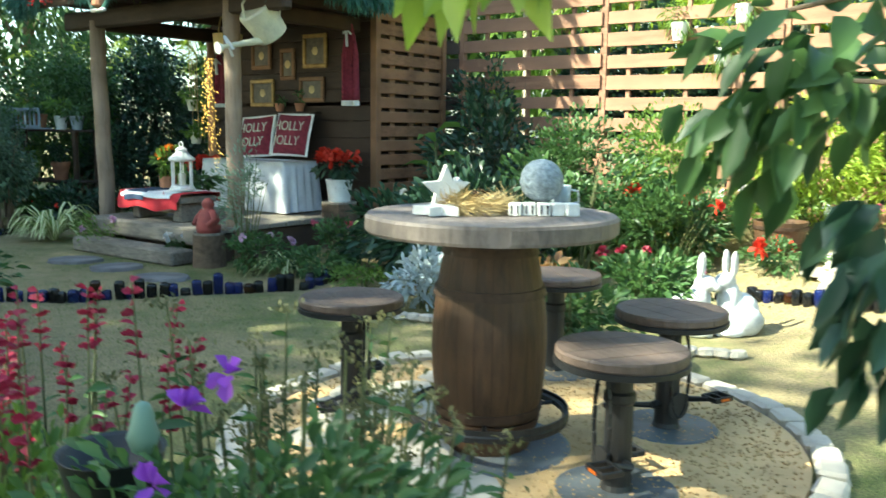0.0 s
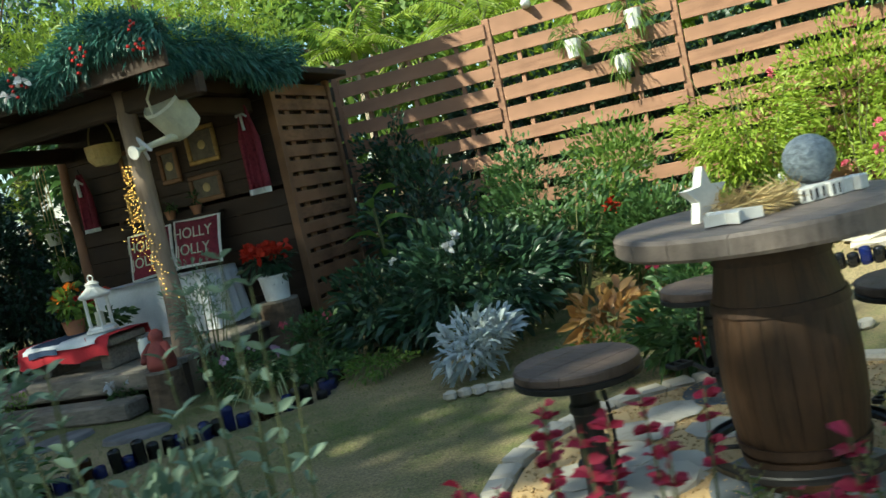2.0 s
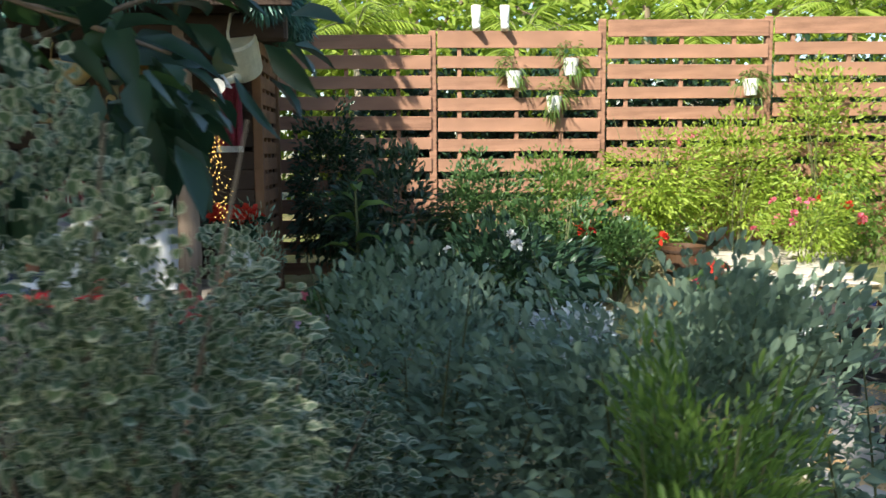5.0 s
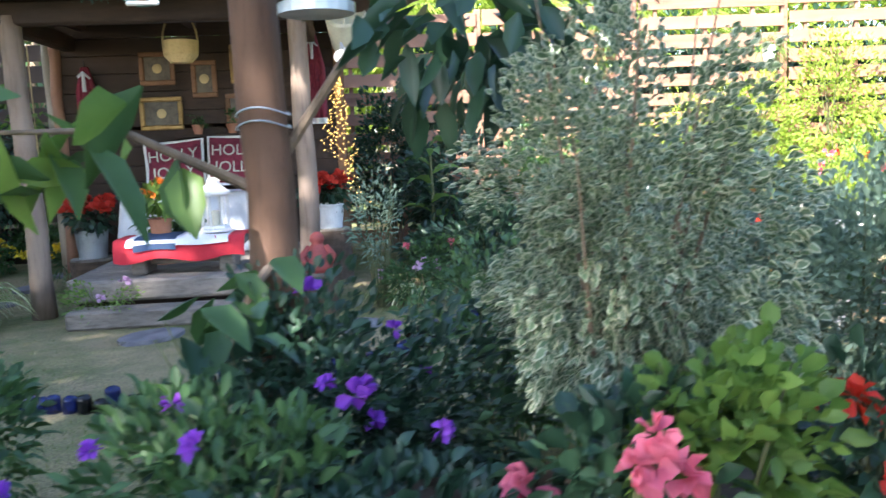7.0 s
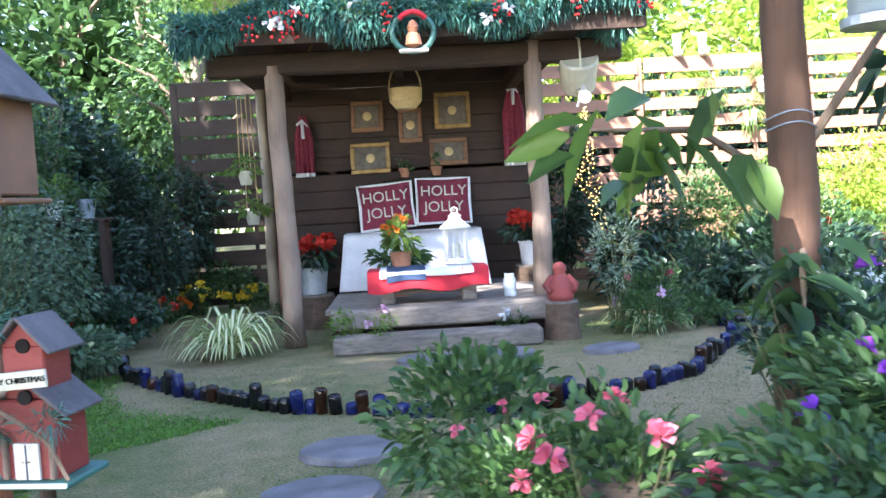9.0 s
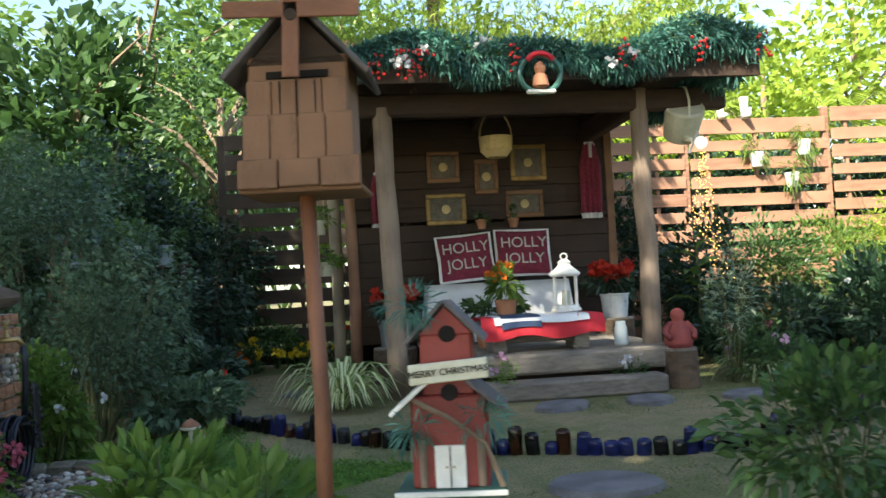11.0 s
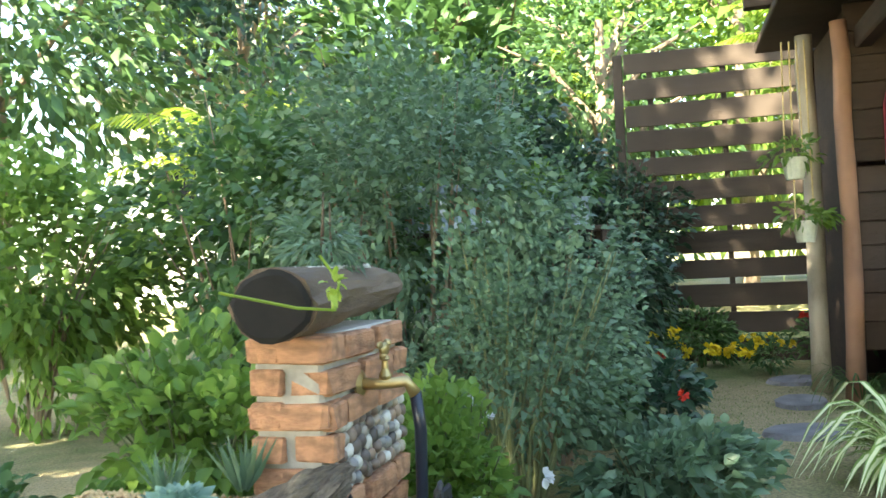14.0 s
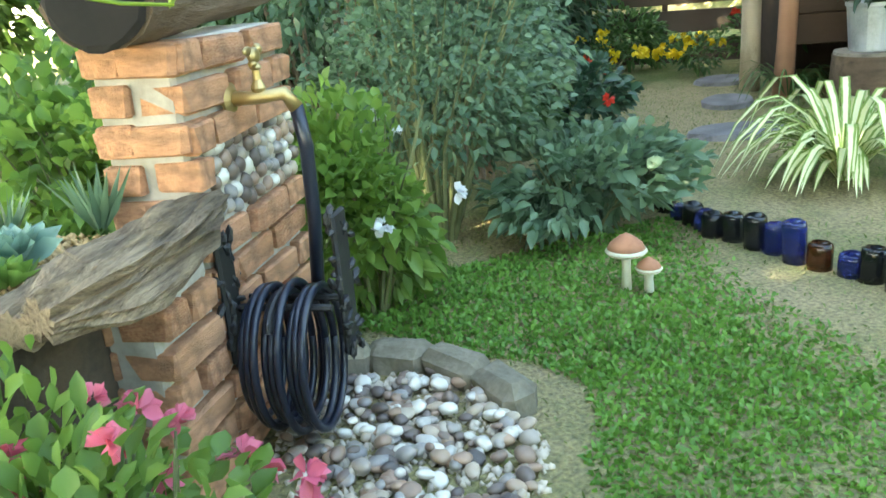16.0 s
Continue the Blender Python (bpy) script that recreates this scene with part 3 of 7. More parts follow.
def build_hut():
    ob = thing("garden_hut", "dark open-fronted garden hut with log posts and planted roof", "hut")
    ob.matrix_basis = HUT
    def log_post(u, v, z0, z1, r, lean=0.0, mat="post"):
        pts = [(u + lean * f + rnd.uniform(-0.012, 0.012), v + rnd.uniform(-0.012, 0.012), z0 + (z1 - z0) * f) for f in (0, 0.15, 0.3, 0.45, 0.6, 0.75, 0.9, 1)]
        part("post", tube(pts, [r * q for q in (1.12, 1.0, 1.03, 0.96, 0.98, 0.93, 0.95, 0.92)], 14, None, 0.05), mat, ob, smooth=True)
    log_post(0.0, 0.0, 0.0, 2.62, 0.085, 0.0)
    log_post(-2.27, 0.0, 0.0, 2.5, 0.09, -0.04)
    log_post(-2.6, 1.8, 0.0, 2.62, 0.06, mat="red_wood")
    log_post(-2.78, 2.15, 0.0, 2.62, 0.065, mat="bamboo")
    plank("beam", ob, "dark_wood", 3.7, 0.13, 0.2, (-1.05, 0.0, 2.52), 0.02)
    for u in (-2.3, -1.2, 0.0):
        plank("rafter", ob, "dark_wood", 0.09, 3.3, 0.12, (u, 1.2, 2.68))
    plank("cross_beam", ob, "dark_wood", 0.12, 1.8, 0.16, (0.0, 0.95, 2.5), 0.015)
    plank("cross_beam", ob, "dark_wood", 0.12, 1.8, 0.16, (-2.45, 0.95, 2.5), 0.015)
    part("roof", box(3.55, 3.7, 0.07, (-1.25, 1.35, 2.78), 0.01), "dark_wood", ob)
    plank("roof_board", ob, "red_wood", 2.6, 0.05, 0.22, (-1.9, 1.9, 3.55))
    part("roof_support", box(2.6, 0.1, 0.6, (-1.9, 2.0, 3.12)), "dark_wood", ob)
    plank("fascia", ob, "dark_wood", 3.9, 0.035, 0.2, (-1.05, -0.5, 2.7))
    # back wall of dark boards with narrow gaps
    z = 0.34
    while z < 2.66:
        h = rnd.uniform(0.15, 0.2)
        o = plank("wall_board", ob, "dark_wood", 2.85, 0.035, h, (-1.15, 1.82 + rnd.uniform(-0.006, 0.006), z + h / 2))
        z += h + (0.035 if 1.45 < z + h < 1.62 else 0.004)
    for u in (-2.0, -0.9):
        plank("wall_stud", ob, "dark_wood", 0.08, 0.06, 2.4, (u, 1.88, 1.45))
    # side panel of pallet slats
    plank("corner_post", ob, "pallet", 0.09, 0.09, 2.75, (0.27, 1.83, 1.37))
    plank("corner_post", ob, "pallet", 0.07, 0.07, 2.75, (0.27, 3.1, 1.37))
    plank("panel_back", ob, "dark_wood", 0.02, 1.25, 2.7, (0.2, 2.46, 1.35), 0.002)
    z = 0.15
    while z < 2.7:
        plank("slat", ob, "pallet", 0.022, 1.2, 0.125, (0.262 + rnd.uniform(-0.004, 0.004), 2.47, z))
        z += 0.165
    for v in (2.15, 2.5, 2.8):
        plank("batten", ob, "pallet", 0.03, 0.1, 2.6, (0.236, v, 1.37))
    plank("rear_wall", ob, "dark_wood", 2.9, 0.04, 2.7, (-1.15, 3.12, 1.35))
    plank("shed_wall", ob, "dark_wood", 0.04, 1.3, 2.7, (-2.55, 2.46, 1.35))
    # deck and two sleeper steps
    for i in range(9):
        plank("deck_board", ob, "deck", 2.05, 0.225, 0.05, (-0.93, -0.22 + 0.235 * i, 0.325 + rnd.uniform(-0.003, 0.003)), 0.008)
    plank("sleeper", ob, "deck", 1.95, 0.16, 0.17, (-0.93, -0.36, 0.265), 0.02)
    plank("sleeper", ob, "deck", 1.75, 0.26, 0.15, (-1.0, -0.55, 0.075), 0.02)
    plank("deck_base", ob, "dark_wood", 1.98, 1.9, 0.28, (-0.93, 0.75, 0.15))
    return ob


build_hut()


def build_roof_plants():
    n = 15000
    u, v = rng.uniform(-3.05, 0.9, n), rng.uniform(-0.55, 1.6, n) ** 1.0
    base = np.stack([-2.0 + 0.8 * u + 0.6 * v, 8.39 - 0.6 * u + 0.8 * v, np.full(n, 2.81)], 1)
    lumps = np.array([0.62 + 0.45 * noise.noise((a * 1.1, b * 1.1, 3)) for a, b in zip(u, v)])
    base[:, 2] += np.maximum(0, rng.uniform(0, 1, n) * lumps)
    way = rng.normal(size=(n, 3)) * 0.5
    way[:, 2] += 0.9
    ob = leaf_mesh("roof_plants", base, way, rng.uniform(0.06, 0.16, n), 0.016, "leaf_yellow", droop=0.4, lite=True)
    tagged(ob, "mossy green plants growing on the hut roof", "plants", kind="stuff")


build_roof_plants()


def build_garland():
    ob = thing("christmas_garland", "green tinsel garland with red berries along the eave", "garland")
    n = 15000
    u = rng.uniform(-3.05, 0.92, n)
    z = 2.86 + 0.06 * np.sin(u * 2.3) + 0.03 * u + 0.05 * np.sin(u * 5.1)
    r = 0.125 + 0.045 * np.sin(u * 3.7 + 1)
    a = rng.uniform(0, 2 * np.pi, n)
    rr = r * np.sqrt(rng.uniform(0.05, 1, n))
    v = -0.53 + 0.75 * rr * np.cos(a)
    zz = z + rr * np.sin(a)
    base = np.stack([-2.0 + 0.8 * u + 0.6 * v, 8.39 - 0.6 * u + 0.8 * v, zz], 1)
    way = np.stack([0.6 * np.cos(a), 0.8 * np.cos(a), np.sin(a) - 0.3], 1) + 0.6 * rng.normal(size=(n, 3))
    leaf_mesh("tinsel", base, way, rng.uniform(0.05, 0.13, n), 0.016, "leaf_pine", ob, kind="stuff", lite=True)
    n = 8000
    v, a = rng.uniform(-0.5, 1.7, n), rng.uniform(0, 2 * np.pi, n)
    rr = 0.19 * np.sqrt(rng.uniform(0.05, 1, n))
    u, zz = 0.68 + 0.75 * rr * np.cos(a), 2.82 + 0.05 * np.sin(v * 4) + rr * np.sin(a)
    base = np.stack([-2.0 + 0.8 * u + 0.6 * v, 8.39 - 0.6 * u + 0.8 * v, zz], 1)
    way = np.stack([0.8 * np.cos(a), -0.6 * np.cos(a), np.sin(a) - 0.3], 1) + 0.6 * rng.normal(size=(n, 3))
    leaf_mesh("tinsel", base, way, rng.uniform(0.05, 0.13, n), 0.016, "leaf_pine", ob, kind="stuff", lite=True)
    for i in range(8):
        q = rnd.uniform(-3.0, 0.85)
        bm = bmesh.new()
        for k in range(12):
            c = hut(q + rnd.uniform(-0.07, 0.07), -0.72 + rnd.uniform(-0.03, 0.03), 2.78 + 0.03 * q + rnd.uniform(-0.12, 0.12))
            bmesh.ops.create_icosphere(bm, subdivisions=1, radius=0.014, matrix=Matrix.Translation(c))
        part("berry_cluster", bm, "berry", ob)["kind"] = "stuff"
    for i in range(6):
        c = hut(rnd.uniform(-3.0, 0.8), -0.72, rnd.uniform(2.66, 2.9))
        bloom(ob, c, Vector((-0.6, -0.8, 0)), "whitef", 0.06, 8)


build_garland()


def on_hut(name, label, category, u, v, z, rz=0.0, group=""):
    ob = thing(name, label, category, (0, 0, 0), 0, group)
    ob.matrix_basis = HUT @ pose(u, v, z, 0, 0, rz)
    return ob


def picture_frame(u, z, w, h, gold):
    ob = on_hut("picture_frame", "old %s picture frame on dark boards" % ("gilt" if gold else "wooden"), "picture frame", u, 1.775, z, 0, "frames on the hut wall")
    t, mat = 0.05, "gold" if gold else "pallet"
    plank("rail", ob, mat, w, 0.035, t, (0, 0, h / 2 - t / 2), 0.01)
    plank("rail", ob, mat, w, 0.035, t, (0, 0, -h / 2 + t / 2), 0.01)
    plank("stile", ob, mat, t, 0.035, h - 2 * t, (-w / 2 + t / 2, 0, 0), 0.01)
    plank("stile", ob, mat, t, 0.035, h - 2 * t, (w / 2 - t / 2, 0, 0), 0.01)
    plank("picture", ob, "picture", w - 2 * t, 0.012, h - 2 * t, (0, 0.008, 0), 0.002)
    part("motif", lathe([(0.0, -0.004), (0.05, 0.0), (0.03, 0.006)], 14), "straw", ob).matrix_basis = pose(0, 0.0, 0, 90, 0, 0)


for u, z, w, h, g in ((-1.58, 2.22, 0.36, 0.34, 0), (-1.57, 1.76, 0.44, 0.34, 1), (-1.11, 2.1, 0.26, 0.38, 0), (-0.64, 2.24, 0.40, 0.40, 1), (-0.70, 1.79, 0.42, 0.30, 0)):
    picture_frame(u, z, w, h, g)


def text_part(words, size, mat, parent, m, name="lettering"):
    cu = bpy.data.curves.new(name, "FONT")
    cu.body, cu.size, cu.align_x, cu.align_y, cu.extrude = words, size, "CENTER", "CENTER", 0.002
    tmp = bpy.data.objects.new(name, cu)
    scene.collection.objects.link(tmp)
    bpy.context.view_layer.update()
    me = bpy.data.meshes.new_from_object(tmp)
    bpy.data.objects.remove(tmp)
    me.materials.clear()
    me.materials.append(M[mat])
    ob = new(name, me)
    ob.parent, ob.matrix_basis = parent, m
    return ob


def cushion(u, v, z, tilt):
    ob = on_hut("cushion", "dark red tartan cushion with white letters and border", "cushion", u, v, z, 0, "cushions on the bench")
    w, h, n = 0.58, 0.50, 12
    verts, faces = [], []
    for sgn in (-1, 1):
        for j in range(n + 1):
            for i in range(n + 1):
                x, y = 2 * i / n - 1, 2 * j / n - 1
                b = max(0, (1 - x ** 4) * (1 - y ** 4)) ** 0.5
                verts.append((x * w / 2 * (1 - 0.06 * (1 - abs(y)) * abs(x)), sgn * 0.075 * b, y * h / 2 * (1 - 0.06 * (1 - abs(x)) * abs(y))))
        o = len(verts) - (n + 1) ** 2
        faces += [(o + j * (n + 1) + i, o + j * (n + 1) + i + 1, o + (j + 1) * (n + 1) + i + 1, o + (j + 1) * (n + 1) + i) for j in range(n) for i in range(n)]
    c = raw("cover", verts, faces, "tartan", ob, smooth=True)
    edge = [(x * w / 2, 0, y * h / 2) for x, y in ((-1, -1), (-0.5, -0.97), (0.5, -0.97), (1, -1), (0.97, 0), (1, 1), (0.5, 0.97), (-0.5, 0.97), (-1, 1), (-0.97, 0), (-1, -1))]
    part("piping", tube(edge, 0.016, 6, None, 0.3), "white", ob)
    for k, word in enumerate(("HOLLY", "JOLLY")):
        text_part(word, 0.16, "cream", ob, pose(0, -0.084, 0.085 - 0.175 * k, 90, 0, 0))
    ob.matrix_basis = ob.matrix_basis @ pose(0, 0, 0, -14, tilt, 0)


cushion(-1.42, 1.54, 1.22, -4)
cushion(-0.80, 1.55, 1.25, 1)


def draped_cloth(name, label, u0, u1, v0, v1, top, hem, mat, folds=9):
    """A cloth over a block: flat on top, hanging in folds in front and at the sides."""
    ob = on_hut(name, label, "cloth", (u0 + u1) / 2, (v0 + v1) / 2, 0)
    a, b = (u1 - u0) / 2, (v1 - v0) / 2
    n, rows = 90, 9
    verts, faces = [], []
    for r in range(rows):
        f = r / (rows - 1)
        for k in range(n):
            t = 2 * math.pi * k / n
            ct, st = math.cos(t), math.sin(t)
            q = 1 / max(abs(ct), abs(st))
            wav = 1 + 0.05 * f * math.sin(folds * t * 1.7 + 2 * math.sin(3 * t)) + 0.06 * f
            verts.append((a * ct * q * wav, b * st * q * wav, top + (hem - top) * f))
    for r in range(rows - 1):
        faces += [(r * n + k, r * n + (k + 1) % n, (r + 1) * n + (k + 1) % n, (r + 1) * n + k) for k in range(n)]
    verts.append((0, 0, top))
    faces += [(k, (k + 1) % n, len(verts) - 1) for k in range(n)]
    raw("fabric", verts, faces, mat, ob, smooth=True)
    return ob


bench = on_hut("bench", "rough wooden bench under the white cloth", "bench", -1.15, 1.35, 0)
plank("seat", bench, "dark_wood", 1.36, 0.5, 0.07, (0, 0, 0.90))
for x in (-0.6, 0.6):
    for y in (-0.18, 0.18):
        plank("leg", bench, "dark_wood", 0.09, 0.09, 0.52, (x, y, 0.61))
draped_cloth("white_cloth", "white cotton cloth hanging in folds over the bench", -1.86, -0.45, 1.05, 1.62, 0.95, 0.37, "cloth_white")


def low_table():
    ob = on_hut("low_table", "low rustic plank table with a basket shelf", "table", -1.05, -0.02, 0.35)
    plank("tabletop", ob, "deck", 1.0, 0.46, 0.07, (0, 0, 0.235), 0.012)
    for x in (-0.36, 0.36):
        plank("leg", ob, "deck", 0.13, 0.36, 0.2, (x, 0, 0.10), 0.015)
    plank("stretcher", ob, "deck", 0.6, 0.1, 0.06, (0, 0, 0.10), 0.01)
    c = on_hut("tablecloth", "red tablecloth with white and navy panels", "tablecloth", -1.05, -0.02, 0.62)
    n = 40
    def sheet(name, x0, x1, mat, lift, hang, yb=0.27):
        verts, faces = [], []
        prof = [(-0.25 - 0.015, -hang), (-0.25 - 0.012, -hang / 2), (-0.245, 0.0), (-0.12, 0.006), (0.0, 0.004), (0.12, 0.006), (0.245, 0.0), (yb - 0.01, -hang * 0.6)]
        for i in range(n + 1):
            x = x0 + (x1 - x0) * i / n
            for y, z in prof:
                wv = 0.012 * math.sin(x * 19) * (1 if z < -0.02 else 0)
                verts.append((x, y + (wv - lift if y < 0 and z < 0 else 0), z * (1 + 0.12 * math.sin(x * 11)) + lift))
        m = len(prof)
        faces = [(i * m + j, (i + 1) * m + j, (i + 1) * m + j + 1, i * m + j + 1) for i in range(n) for j in range(m - 1)]
        raw(name, verts, faces, mat, c, smooth=True)
    sheet("red_border", -0.53, 0.53, "cloth_red", 0.03, 0.17)
    sheet("white_panel", -0.42, 0.40, "cloth_white", 0.036, 0.055)
    sheet("navy_panel", -0.36, -0.02, "cloth_navy", 0.042, 0.1)
    text_part("J", 0.07, "cloth_red", c, pose(0.30, -0.285, 0.02, 90, 0, 0))


low_table()


def lantern():
    ob = on_hut("candle_lantern", "white metal candle lantern with arched glass sides", "lantern", -0.78, -0.05, 0.675)
    part("base", lathe([(0.135, 0), (0.135, 0.02), (0.12, 0.03), (0.115, 0.05)], 8), "white", ob)
    for k in range(6):
        a = math.pi * k / 3 + 0.3
        part("upright", box(0.026, 0.014, 0.27, (0.105 * math.cos(a), 0.105 * math.sin(a), 0.18), 0.004, None, Matrix.Rotation(a, 4, "Z")), "white", ob)
    part("top_ring", lathe([(0.12, 0.30), (0.14, 0.315), (0.14, 0.33), (0.10, 0.36), (0.06, 0.395), (0.055, 0.42), (0.065, 0.425), (0.03, 0.45), (0.012, 0.455)], 12), "white", ob)
    part("finial", tube([(0.03 * math.cos(t), 0, 0.475 + 0.028 * math.sin(t)) for t in [i * math.pi / 6 for i in range(13)]], 0.006), "white", ob)
    part("candle", lathe([(0.038, 0.05), (0.038, 0.17), (0.03, 0.175), (0.004, 0.172)], 14), "cream", ob)


lantern()


def pail_plant(u, v, z, r, h, mat, label, flower, name="poinsettia", leafmat="leaf_dark", n=160, fl=26):
    ob = on_hut(name, label, "potted plant", u, v, z)
    part("pail", lathe([(r * 0.8, 0), (r * 0.83, 0.01), (r * 0.98, h * 0.9), (r * 1.04, h * 0.93), (r * 1.04, h), (r * 0.95, h), (r * 0.9, h * 0.9)], 24), mat, ob, smooth=False)
    part("soil", lathe([(r * 0.9, h * 0.85), (r * 0.9, h * 0.88)], 16), "soil", ob)
    p, w = cloud(n, (0, 0, h + 0.13), (r * 1.5, r * 1.5, 0.15), 9, 0.5)
    leaf_mesh("leaves", p, w, 0.10, 0.055, leafmat, ob, kind="stuff")
    if flower:
        for i in range(fl):
            a, q = rnd.uniform(0, 6.28), r * 1.5 * rnd.random() ** 0.5
            bloom(ob, (q * math.cos(a), q * math.sin(a), h + 0.24 + rnd.uniform(-0.05, 0.05)), (0, 0, 1), flower, 0.075, 9)
    return ob


def stump(u, v, z, r, h, label="sawn tree stump used as a stand"):
    ob = on_hut("tree_stump", label, "stump", u, v, z)
    part("trunk", lathe([(r * 1.08, 0), (r * 1.02, h * 0.3), (r, h - 0.02)], 22, None, (0, 0, 0), 0.04), "log", ob)
    part("cut_face", lathe([(r * 0.98, h - 0.02), (r * 0.97, h)], 22), "deck", ob)


stump(0.12, 1.38, 0.0, 0.2, 0.52)
pail_plant(0.12, 1.38, 0.52, 0.15, 0.25, "white", "red poinsettia in a whitewashed square tub", "red")
stump(-2.22, 1.25, 0.0, 0.22, 0.35)
pail_plant(-2.22, 1.25, 0.35, 0.16, 0.28, "zinc", "red poinsettia in a zinc pail", "red")
pail_plant(-1.28, -0.02 + 0.15, 0.665, 0.10, 0.13, "terracotta", "leafy plant in a terracotta pot on the table", "orange", "potted_plant", "leaf_bright", 130, 5)
pail_plant(-1.35, 0.55, 0.35, 0.16, 0.2, "terracotta", "green shrub in a terracotta bowl", None, "potted_plant", "leaf", 200)
for u in (-1.2, -0.85):
    shelf_pot = on_hut("flower_pot", "small terracotta pot on the wall ledge", "flower pot", u, 1.72, 1.53, 0, "pots on the wall ledge")
    part("pot", lathe([(0.04, 0), (0.06, 0.08), (0.065, 0.08), (0.065, 0.1), (0.055, 0.1)], 16), "terracotta", shelf_pot)
    p, w = cloud(40, (0, 0, 0.16), (0.07, 0.07, 0.08), 5, 0.6)
    leaf_mesh("leaves", p, w, 0.06, 0.025, "leaf", shelf_pot)
ledge = tagged(plank("wall_ledge", None, "dark_wood", 0.9, 0.1, 0.03, (0, 0, 0)), "narrow dark ledge on the hut wall", "shelf", kind="structure")
ledge.matrix_basis = HUT @ pose(-1.0, 1.74, 1.513)


def watering_can():
    ob = on_hut("watering_can", "cream enamel watering can hung from the beam", "watering can", 0.42, 0.04, 2.33)
    g = lathe([(0.15, -0.16), (0.155, -0.15), (0.175, 0.14), (0.16, 0.16), (0.15, 0.15)], 24)
    tilt = pose(0, 0, 0, 0, 43, -97)
    o = part("body", g, "cream", ob, smooth=False)
    o.matrix_basis = tilt
    part("spout", tube([(0.12, 0, -0.12), (0.30, 0, -0.01), (0.52, 0, 0.12)], [0.04, 0.028, 0.02], 10), "cream", ob).matrix_basis = tilt
    part("rose", lathe([(0.02, 0), (0.055, 0.05), (0.055, 0.06)], 16), "white", ob).matrix_basis = tilt @ pose(0.51, 0, 0.11, 0, 58, 0)
    part("handle", tube([(-0.17, 0, -0.08), (-0.27, 0, 0.0), (-0.25, 0, 0.2), (-0.08, 0, 0.3), (0.08, 0, 0.26), (0.15, 0, 0.14)], 0.011, 8), "cream", ob).matrix_basis = tilt
    part("ribbon", tube([(0.43, -0.04, 0.07), (0.46, 0.05, 0.05), (0.43, 0.0, 0.17), (0.46, -0.05, -0.03)], 0.014, 6), "whitef", ob).matrix_basis = tilt
    part("hanger", tube([(0.05, -0.05, 0.2), (0.02, -0.04, 0.36)], 0.004, 6), "black_iron", ob)


watering_can()


def fairy_lights():
    """Strings of small warm bulbs that pour from the can's rose."""
    ob = on_hut("fairy_lights", "string of warm fairy lights pouring from the watering can", "fairy lights", 0.33, -0.55, 0)
    bm, wire = bmesh.new(), bmesh.new()
    for s in range(7):
        x, y = 0.0, 0.0
        pts = []
        for i in range(26):
            f = i / 25
            pts.append((0.02 * (s - 3) * f * 2.2 + rnd.uniform(-0.06, 0.06) * (0.2 + f), rnd.uniform(-0.05, 0.05) + 0.02 * (s % 3) * f, 1.95 - 1.15 * f * (0.5 + 0.07 * s)))
        tube(pts, 0.0012, 3, wire)
        for p in pts:
            bmesh.ops.create_icosphere(bm, subdivisions=1, radius=0.0042, matrix=Matrix.Translation(p))
    part("wire", wire, "brass", ob)
    part("bulb_string", bm, "bead_light", ob, "tiny glowing warm bulbs")["kind"] = "stuff"


fairy_lights()


def hanging_towel(u, v, z, w, h, label, name, mat="tartan"):
    ob = on_hut(name, label, "towel", u, v, z)
    n, m = 14, 10
    verts = [((i / n - 0.5) * w * (0.35 + 0.65 * min(1, j / 4)), 0.03 * math.sin(i * 1.9) * (0.3 + j / m), -h * j / m) for j in range(m + 1) for i in range(n + 1)]
    faces = [(j * (n + 1) + i, j * (n + 1) + i + 1, (j + 1) * (n + 1) + i + 1, (j + 1) * (n + 1) + i) for j in range(m) for i in range(n)]
    part("hook", tube([(0, 0, 0.06), (0, 0.02, 0)], 0.006, 6), "black_iron", ob)
    o = raw("cloth", verts, faces, mat, ob, smooth=True)
    sol = o.modifiers.new("thick", "SOLIDIFY")
    sol.thickness = 0.008
    v2 = [((i / n - 0.5) * w * 1.02, 0.03 * math.sin(i * 1.9) * 1.3 - 0.006, -h * (1.0 + 0.07 * j)) for j in range(2) for i in range(n + 1)]
    o2 = raw("border", v2, [(i, i + 1, n + 2 + i, n + 1 + i) for i in range(n)], "white", ob, smooth=True)
    part("bow", tube([(-0.06, -0.03, -0.1), (0, -0.05, -0.06), (0.06, -0.03, -0.12), (0, -0.05, -0.06), (0.0, -0.04, -0.25)], 0.018, 6, None, 0.3), "whitef", ob)


hanging_towel(-2.28, 1.68, 2.25, 0.2, 0.62, "tartan towel with a white border and bow", "hanging_towel")
hanging_towel(0.02, 1.66, 2.5, 0.24, 0.85, "tartan dress-shaped wall hanging with white hem", "wall_hanging")


